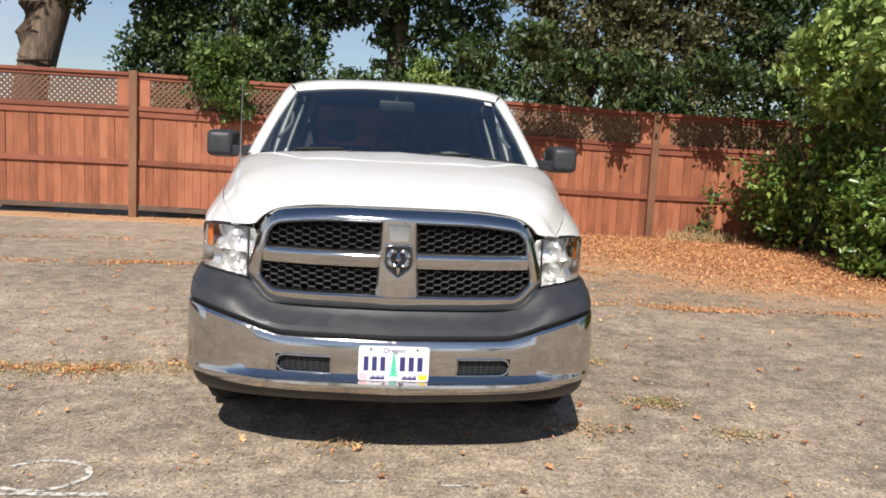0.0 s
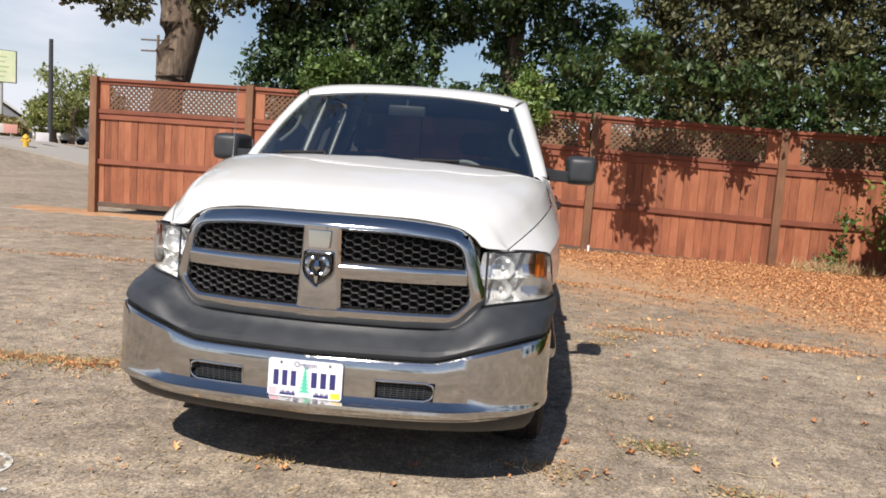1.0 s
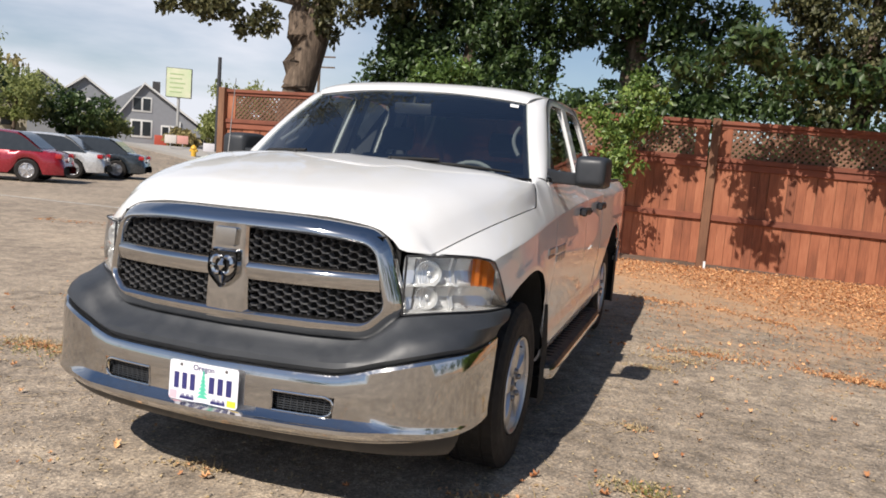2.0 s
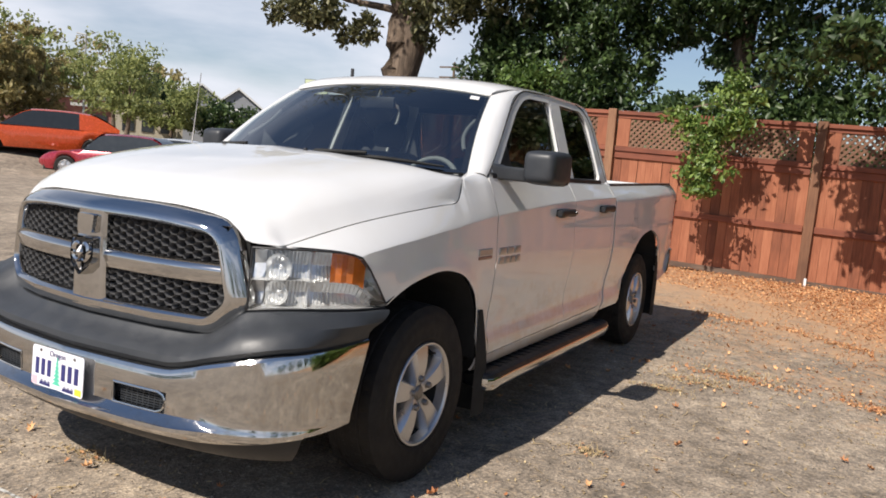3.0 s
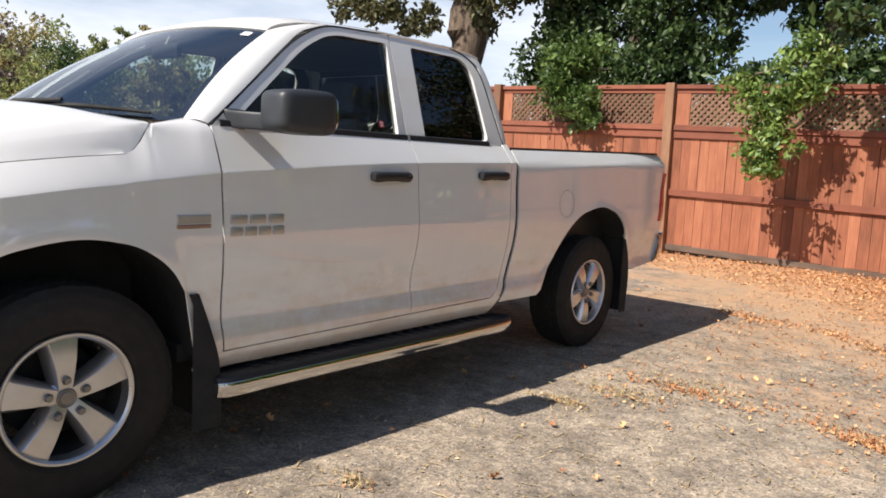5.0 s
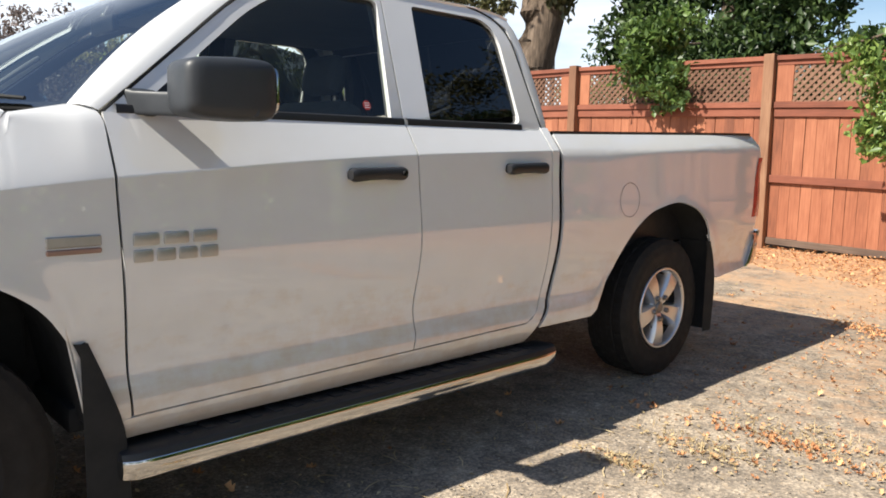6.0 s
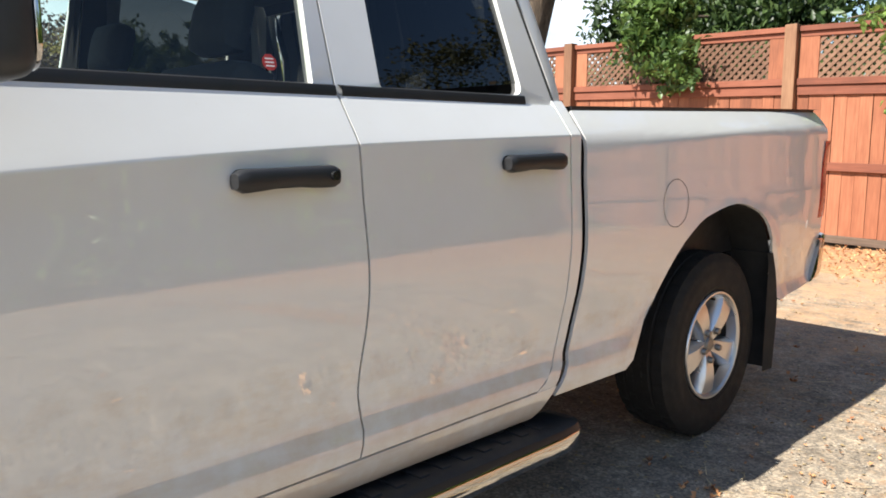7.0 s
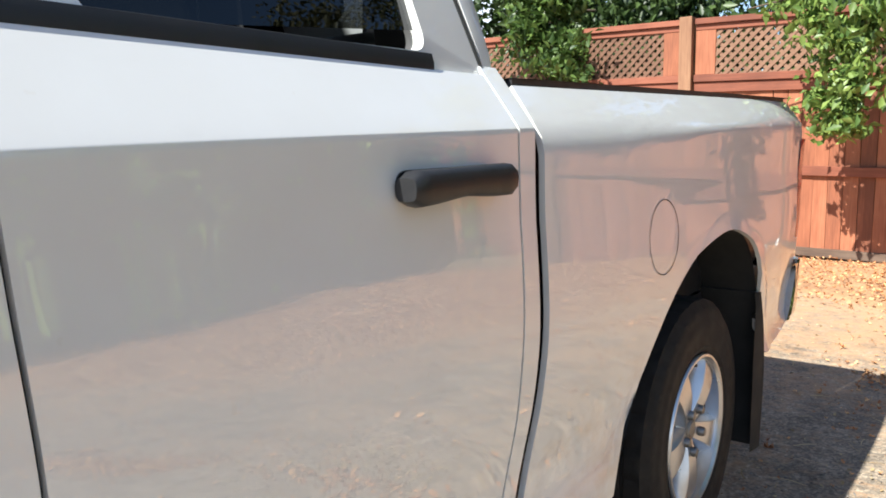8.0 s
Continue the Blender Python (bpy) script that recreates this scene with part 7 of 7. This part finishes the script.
# ---- wheels ----
def wheel_meshes():
    tyre = bmesh.new()
    R, ri = 0.392, 0.218
    side = [(ri, 0.105), (ri + 0.014, 0.118), (0.246, 0.127), (0.252, 0.1295), (0.258, 0.128), (0.30, 0.1325), (0.322, 0.1335), (0.326, 0.1315), (0.345, 0.130), (0.362, 0.125), (R - 0.018, 0.114)]
    tread = [0.108, 0.100, 0.090, 0.066, 0.062, 0.052, 0.048, 0.022, 0.018, -0.018, -0.022, -0.048, -0.052, -0.062, -0.066, -0.090, -0.100, -0.108]
    loops = [(r, x, 0) for r, x in side] + [(R - 0.004 * abs(x / 0.1) ** 3, x, j) for j, x in enumerate(tread, 1)] + [(r, -x, 0) for r, x in side[::-1]]
    n = 168
    rings = []
    for r, x, j in loops:
        ring = []
        for k in range(n):
            rr = r
            if j:
                lane = round(x / 0.042)
                edge = j in (4, 6, 8, 9, 10, 11, 13, 15) and abs(abs(x) - 0.057) < 0.012
                if (k + 3 * lane + (2 if x > 0 else 0)) % 6 < 1 or abs(abs(x) - 0.057) < 0.006 or abs(abs(x) - 0.020) < 0.0005 and k % 2:
                    rr = r - 0.005
            elif abs(r - (R - 0.018)) < 1e-6 and k % 6 < 1:
                rr = r - 0.003
            a_ = 2 * math.pi * k / n
            ring.append(tyre.verts.new((x, rr * math.cos(a_), rr * math.sin(a_))))
        rings.append(ring)
    for p, q in zip(rings, rings[1:] + rings[:1]):
        for k in range(n):
            tyre.faces.new((p[k], p[(k + 1) % n], q[(k + 1) % n], q[k]))
    rim = bmesh.new()
    revolve(rim, [(0.224, 0.112), (0.229, 0.122), (0.226, 0.128), (0.220, 0.128), (0.213, 0.120), (0.212, 0.100), (0.205, 0.055), (0.196, -0.06), (0.196, -0.105), (0.228, -0.112)], 60)
    barrel = rim
    rim = bmesh.new()
    revolve(rim, [(0.224, 0.112), (0.2295, 0.1225), (0.2265, 0.1285), (0.219, 0.1285), (0.211, 0.120), (0.209, 0.10), (0.205, 0.078)], 60)
    # five broad spokes: a flat face between two sloping flanks
    wide_at = curve([0.0, 0.30, 0.62, 0.86, 1.0], [0.032, 0.043, 0.056, 0.066, 0.080])
    for k in range(5):
        m = Matrix.Rotation(2 * math.pi * k / 5, 4, "X")
        rows = []
        for q in span(0, 1, 12):
            r, half = lerp(0.028, 0.222, q), wide_at(q)
            crown = 0.094 + 0.020 * math.sin(math.pi * min(q * 0.8 + 0.1, 1)) + 0.008 * q
            rows.append([m @ Vector((x, y, r)) for x, y in ((crown - 0.075, -half * 1.02), (crown - 0.040, -half), (crown - 0.004, -half * 0.74), (crown, -half * 0.68), (crown + 0.001, 0), (crown, half * 0.68), (crown - 0.004, half * 0.74), (crown - 0.040, half), (crown - 0.075, half * 1.02))])
        sheet(rim, rows)
    revolve(rim, [(0.060, 0.02), (0.060, 0.080), (0.050, 0.092), (0.040, 0.098), (0.002, 0.099)], 40)
    cap = bmesh.new()
    revolve(cap, [(0.034, 0.085), (0.034, 0.104), (0.030, 0.108), (0.024, 0.106), (0.022, 0.109), (0.0005, 0.110)], 28)
    lug = bmesh.new()
    revolve(lug, [(0.019, 0.06), (0.019, 0.107), (0.0145, 0.109), (0.0140, 0.121), (0.011, 0.127), (0.0005, 0.128)], 12)
    disc = bmesh.new()
    revolve(disc, [(0.002, -0.02), (0.165, -0.02), (0.165, -0.045), (0.002, -0.045)], 40)
    box(disc, -0.09, 0.0, 0.09, 0.185, -0.08, 0.08, 0.015)
    return tyre, rim, cap, lug, disc, barrel


made = {}
for (x, y, spin) in ((0.846, 0.004, 4.0), (0.802, WB, 33.0), (-0.846, 0.004, 10.0), (-0.802, WB, 50.0)):
    turn = 0 if x > 0 else 180
    if not made:
        tyre, rim, cap, lug, disc, barrel = wheel_meshes()
        wheel = new("wheel")
        wheel.parent = truck
        made["tyre"] = part("tyre", tyre, RUBBER, wheel, "black all-terrain tyre with dusty sidewall", 30)
        made["rim"] = part("rim", rim, ALLOY, wheel, "silver five-spoke alloy rim", 28)
        part("barrel", barrel, UNDER, wheel)
        made["cap"] = part("centre_cap", cap, STEEL, wheel)
        for k in range(5):
            l = part("lug_nut", lug.copy(), STEEL, wheel)
            a = 2 * math.pi * k / 5
            l.matrix_basis = Matrix.Translation((0, -math.sin(a) * 0.066, math.cos(a) * 0.066))
        lug.free()
        part("brake_disc", disc, UNDER, wheel)
        bm = bmesh.new()
        tube(bm, [(0.070, 0.120, 0.155), (0.112, 0.117, 0.151)], [0.0055, 0.0045], 8)
        part("tyre_valve", bm, BLACK, wheel)
        first = wheel
    else:
        wheel = copy_thing(first, Matrix.Identity(4))
    wheel.matrix_basis = pose(x, y, AXLE, 0, 0, turn) @ Matrix.Rotation(radians(spin), 4, "X")

# wheel wells, chassis, axles
for y0, lo, hi in ((0.0, -0.40, 0.47), (WB, -0.68, 0.46)):
    bm = bmesh.new()
    f = front_arch if y0 == 0 else rear_arch
    ys = span(y0 + lo + 0.02, y0 + hi, 22)
    sheet(bm, [[(x, y, max(f(y), 0.40) + 0.012) for y in ys] for x in (0.975, 0.94, 0.80, 0.55)])
    sheet(bm, [[(0.55, y, z) for y in ys] for z in (0.35, 0.6, 0.8, 1.0)])
    both("wheel_well", bm, UNDER)
# liner added ahead of the front wheels, stops sun leaking onto the tyre
both("splash_liner", box_mesh(0.52, 0.915, -0.475, -0.455, 0.37, 0.80, 0.004), UNDER)
part("chassis", box_mesh(-0.50, 0.50, -0.72, 4.55, 0.36, 0.60, 0.03), UNDER, truck)
part("floor_pan", box_mesh(-0.90, 0.90, 0.44, 2.50, 0.42, 0.50, 0.02), UNDER, truck)
part("engine_bay", box_mesh(-0.60, 0.60, -0.72, 0.42, 0.55, 1.08, 0.03), UNDER, truck)
for y in (0.0, WB):
    bm = bmesh.new()
    tube(bm, [(-0.74, y, AXLE), (0.74, y, AXLE)], [0.045, 0.045], 12)
    part("axle", bm, UNDER, truck)
# mud flaps
for zs, ys, w0, w1 in (((0.17, 0.42, 0.58, 0.71), (0.572, 0.560, 0.515, 0.466), 0.66, 1.002), ((0.21, 0.46, 0.62, 0.75), (4.008, 4.026, 4.000, 3.948), 0.66, 0.990)):
    sweep = curve(zs, ys)
    bm = bmesh.new()
    levels = span(zs[0], zs[-1], 12)
    sheet(bm, [[(lerp(w0, w1, q), sweep(z) + 0.005 * math.sin(9 * q), z) for q in span(0, 1, 6)] for z in levels])
    thicken(bm, 0.008)
    sheet(bm, [[(w1 - 0.001 - 0.01 * (k == 0), sweep(z) + dy, z) for k, dy in enumerate((min(ys[-1] - 0.012 - sweep(z), -0.03), -0.02, 0.006))] for z in levels])
    for q in (0.62, 0.93):
        box(bm, lerp(w0, w1, q) - 0.008, lerp(w0, w1, q) + 0.008, sweep(0.66) - 0.012, sweep(0.66) + 0.006, 0.652, 0.668, 0.003, segments=1)
    both("mud_flap", bm, UNDER, truck, "black plastic mud flap")

# running boards
for sgn in (-1, 1):
    bm = bmesh.new()
    prof = ((0.88, 0.352), (0.90, 0.372), (1.020, 0.378), (1.040, 0.370), (1.050, 0.350), (1.050, 0.315), (1.040, 0.294), (1.0, 0.286), (0.90, 0.300))
    ys = [0.53, 0.545, 0.58] + span(0.65, 2.40, 14) + [2.47, 2.505, 2.52]
    ends = [0.55, 0.85, 0.97] + [1] * 15 + [0.97, 0.85, 0.55]
    net = sheet(bm, [[(sgn * (0.88 + (x - 0.88) * e), y, 0.335 + (z - 0.335) * min(e + 0.1, 1)) for x, z in prof + prof[:1]] for y, e in zip(ys, ends)])
    bmesh.ops.remove_doubles(bm, verts=bm.verts, dist=0.0005)
    board = part("running_board", bm, BLACK, truck, "black running board with a polished metal edge")
    bm = bmesh.new()
    prof = ((1.0505, 0.352), (1.0525, 0.349), (1.0525, 0.316), (1.0425, 0.292), (1.032, 0.288))
    sheet(bm, [[(sgn * (0.88 + (x - 0.88) * e), y, 0.335 + (z - 0.335) * min(e + 0.1, 1)) for x, z in prof] for y, e in zip(ys, ends)])
    part("edge_trim", bm, CHROME, board, "polished metal edge strip")
    for y in span(0.75, 2.35, 20):
        part("tread_rib", box_mesh(min(sgn * 0.915, sgn * 1.0), max(sgn * 0.915, sgn * 1.0), y - 0.018, y + 0.018, 0.372, 0.381, 0.002, segments=1), BLACK, board)
    for y in (0.8, 1.5, 2.25):
        part("bracket", box_mesh(min(sgn * 0.70, sgn * 0.93), max(sgn * 0.70, sgn * 0.93), y - 0.03, y + 0.03, 0.32, 0.43, 0.01), UNDER, board)

# side mirrors
def blob(cx, cy, cz, hx, hy, hz, power=0.55, n=14, taper=0.0):
    bm = bmesh.new()
    bmesh.ops.create_uvsphere(bm, u_segments=28, v_segments=n, radius=1)
    for v in bm.verts:
        c = [math.copysign(abs(q) ** power, q) for q in v.co]
        k = 1 - taper * max(-c[1], 0)
        v.co = (cx + hx * c[0] * k, cy + hy * c[1], cz + hz * c[2] * k)
    return bm


head = blob(1.118, 0.828, 1.414, 0.092, 0.138, 0.088, 0.34, 24, 0.10)
arm = bmesh.new()
rings = []
for px, py, hx, hz, cz in ((0.890, 0.660, 0.040, 0.040, 1.378), (0.925, 0.675, 0.040, 0.038, 1.375), (0.930, 0.678, 0.036, 0.034, 1.375), (1.02, 0.725, 0.034, 0.034, 1.372), (1.10, 0.775, 0.034, 0.036, 1.370), (1.16, 0.830, 0.034, 0.036, 1.368), (1.20, 0.870, 0.026, 0.030, 1.368)):
    outline = rounded([(-hx, -hz), (hx, -hz), (hx, hz), (-hx, hz)], [0.012] * 4, 3)
    rings.append([arm.verts.new((px + u * 0.35, py + u * 0.94, cz + v)) for u, v in outline])
for a, b in zip(rings, rings[1:]):
    for k in range(len(a)):
        arm.faces.new((a[k], a[(k + 1) % len(a)], b[(k + 1) % len(b)], b[k]))
arm.faces.new(rings[0][::-1]), arm.faces.new(rings[-1])
glass_bm = blob(1.113, 0.963, 1.416, 0.084, 0.008, 0.072, 0.5)
for door, flip in zip(front_doors, (False, True)):
    part("side_mirror", mirrored(head) if flip else head.copy(), CHARCOAL, door, "black plastic side mirror", 60)
    part("mirror_arm", mirrored(arm) if flip else arm.copy(), CHARCOAL, door, sharp=50)
    part("mirror_glass", mirrored(glass_bm) if flip else glass_bm.copy(), CHROME, door)
head.free(), arm.free(), glass_bm.free()

# aerial on the passenger fender
bm = bmesh.new()
tube(bm, [(-0.925, 0.36, 1.28), (-0.925, 0.36, 1.345), (-0.926, 0.37, 1.37), (-0.928, 0.42, 1.80)], [0.014, 0.009, 0.0035, 0.0022], 8)
part("aerial", bm, STEEL, truck, "thin metal radio aerial")

# side badges, as plain raised bars
for k, (y0, y1, z0, z1) in enumerate(((0.378, 0.520, 0.978, 1.008), (0.378, 0.520, 0.958, 0.973))):
    part("side_badge", box_mesh(0.9935, 1.0035, y0, y1, z0, z1, 0.003, segments=1), BADGE if k == 0 else BADGE_RED, truck, "small chrome badge bar" if k == 0 else "small dark red badge bar")
for row, (z0, z1) in enumerate(((0.968, 1.004), (0.920, 0.957))):
    n = 3 if row == 0 else 4
    for k in range(n):
        a, b = 0.606 + 0.268 * k / n, 0.606 + 0.268 * (k + 0.86) / n
        part("side_badge", box_mesh(0.988, 1.0035, a, b, z0, z1, 0.006, segments=2), BADGE, front_doors[0], "dulled chrome badge bar")

# ---- cabin ----
part("dashboard", box_mesh(-0.74, 0.74, 0.33, 0.78, 1.05, 1.315, 0.05), DASH, truck, "dark dashboard", 60)
bm = bmesh.new()
rows = [[(0.38 + 0.185 * math.cos(a) + 0.0 , 0.90 + 0.075 * math.sin(a), 1.25 + 0.17 * math.sin(a)) for a in span(0, 2 * math.pi, 28)]]
tube(bm, [Vector(p) for p in rows[0]], [0.015] * 29, 8, False)
tube(bm, [(0.20, 0.88, 1.22), (0.38, 0.86, 1.22), (0.56, 0.88, 1.22)], [0.02, 0.05, 0.02], 8)
part("steering_wheel", bm, DASH, truck, "dark steering wheel", 60)
bm = bmesh.new()
tube(bm, [(0, 0.93, 1.80), (0, 0.90, 1.74)], [0.012, 0.012], 8)
box(bm, -0.12, 0.12, 0.885, 0.915, 1.68, 1.75, 0.015)
part("rear_view_mirror", bm, BLACK, truck)


def seat(x, y, wide, tall, headrest=True):
    s = part("seat", box_mesh(x - wide, x + wide, y, y + 0.52, 0.78, 0.96, 0.06), SEATCLOTH, truck, "dark grey cloth seat", 60)
    m = Matrix.Translation((x, y + 0.50, 0.94)) @ Matrix.Rotation(radians(-14), 4, "X")
    part("backrest", box_mesh(-wide, wide, -0.06, 0.08, 0, tall, 0.06, m), SEATCLOTH, s, sharp=60)
    if headrest:
        part("headrest", box_mesh(-0.12, 0.12, -0.04, 0.05, tall + 0.03, tall + 0.20, 0.05, m), SEATCLOTH, s, sharp=60)


seat(0.40, 1.00, 0.25, 0.52)
seat(-0.40, 1.00, 0.25, 0.52)
seat(0.40, 1.82, 0.36, 0.40, False)
seat(-0.40, 1.82, 0.36, 0.40, False)
part("headliner", box_mesh(-0.66, 0.66, 1.15, 2.42, 1.815, 1.835, 0.005), TRIM_GREY, truck)
for x in (-0.85, 0.85):
    part("door_trim", box_mesh(x - 0.03, x + 0.03, 0.55, 2.44, 0.50, 1.335, 0.02), TRIM_GREY, truck)
    bm = bmesh.new()
    sheet(bm, [[(math.copysign(cab_x(z) - 0.045, x), y, z) for y in (1.64, 1.72, 1.83)] for z in span(1.32, 1.82, 5)])
    part("belt_pillar", bm, TRIM_GREY, truck)
# grab handle loops on the windscreen pillars
for sgn in (-1, 1):
    bm = bmesh.new()
    tube(bm, [Vector(shield(sgn * 0.93, t)) + Vector((-sgn * 0.03 * math.sin(math.pi * k / 8), 0.05, -0.03)) for k, t in enumerate(span(0.30, 0.68, 8))], [0.011] * 9, 8)
    part("grab_handle", bm, TRIM_GREY, truck)
# stickers
bm = bmesh.new()
oct_ = [(1.515 + 0.019 * math.cos(a), 1.412 + 0.019 * math.sin(a)) for a in [math.pi * (2 * k + 1) / 8 for k in range(8)]]
bm.faces.new([bm.verts.new(on_cab(y, z, 0.0135)) for y, z in oct_])
sticker = part("window_sticker", bm, DECAL_RED, front_doors[0], "red octagonal window sticker")
bm = bmesh.new()
for zz in (1.420, 1.412, 1.404):
    vs = [bm.verts.new(on_cab(y, z, 0.0125)) for y, z in ((1.504, zz - 0.0015), (1.526, zz - 0.0015), (1.526, zz + 0.0015), (1.504, zz + 0.0015))]
    bm.faces.new(vs)
part("sticker_bar", bm, DECAL_WHITE, sticker)
bm = bmesh.new()
sheet(bm, [[Vector(shield(s, t)) + Vector((0, -0.003, 0.003)) for s in (0.86, 0.90, 0.93)] for t in (0.90, 0.925, 0.95)])
part("inspection_sticker", bm, DECAL_WHITE, truck)
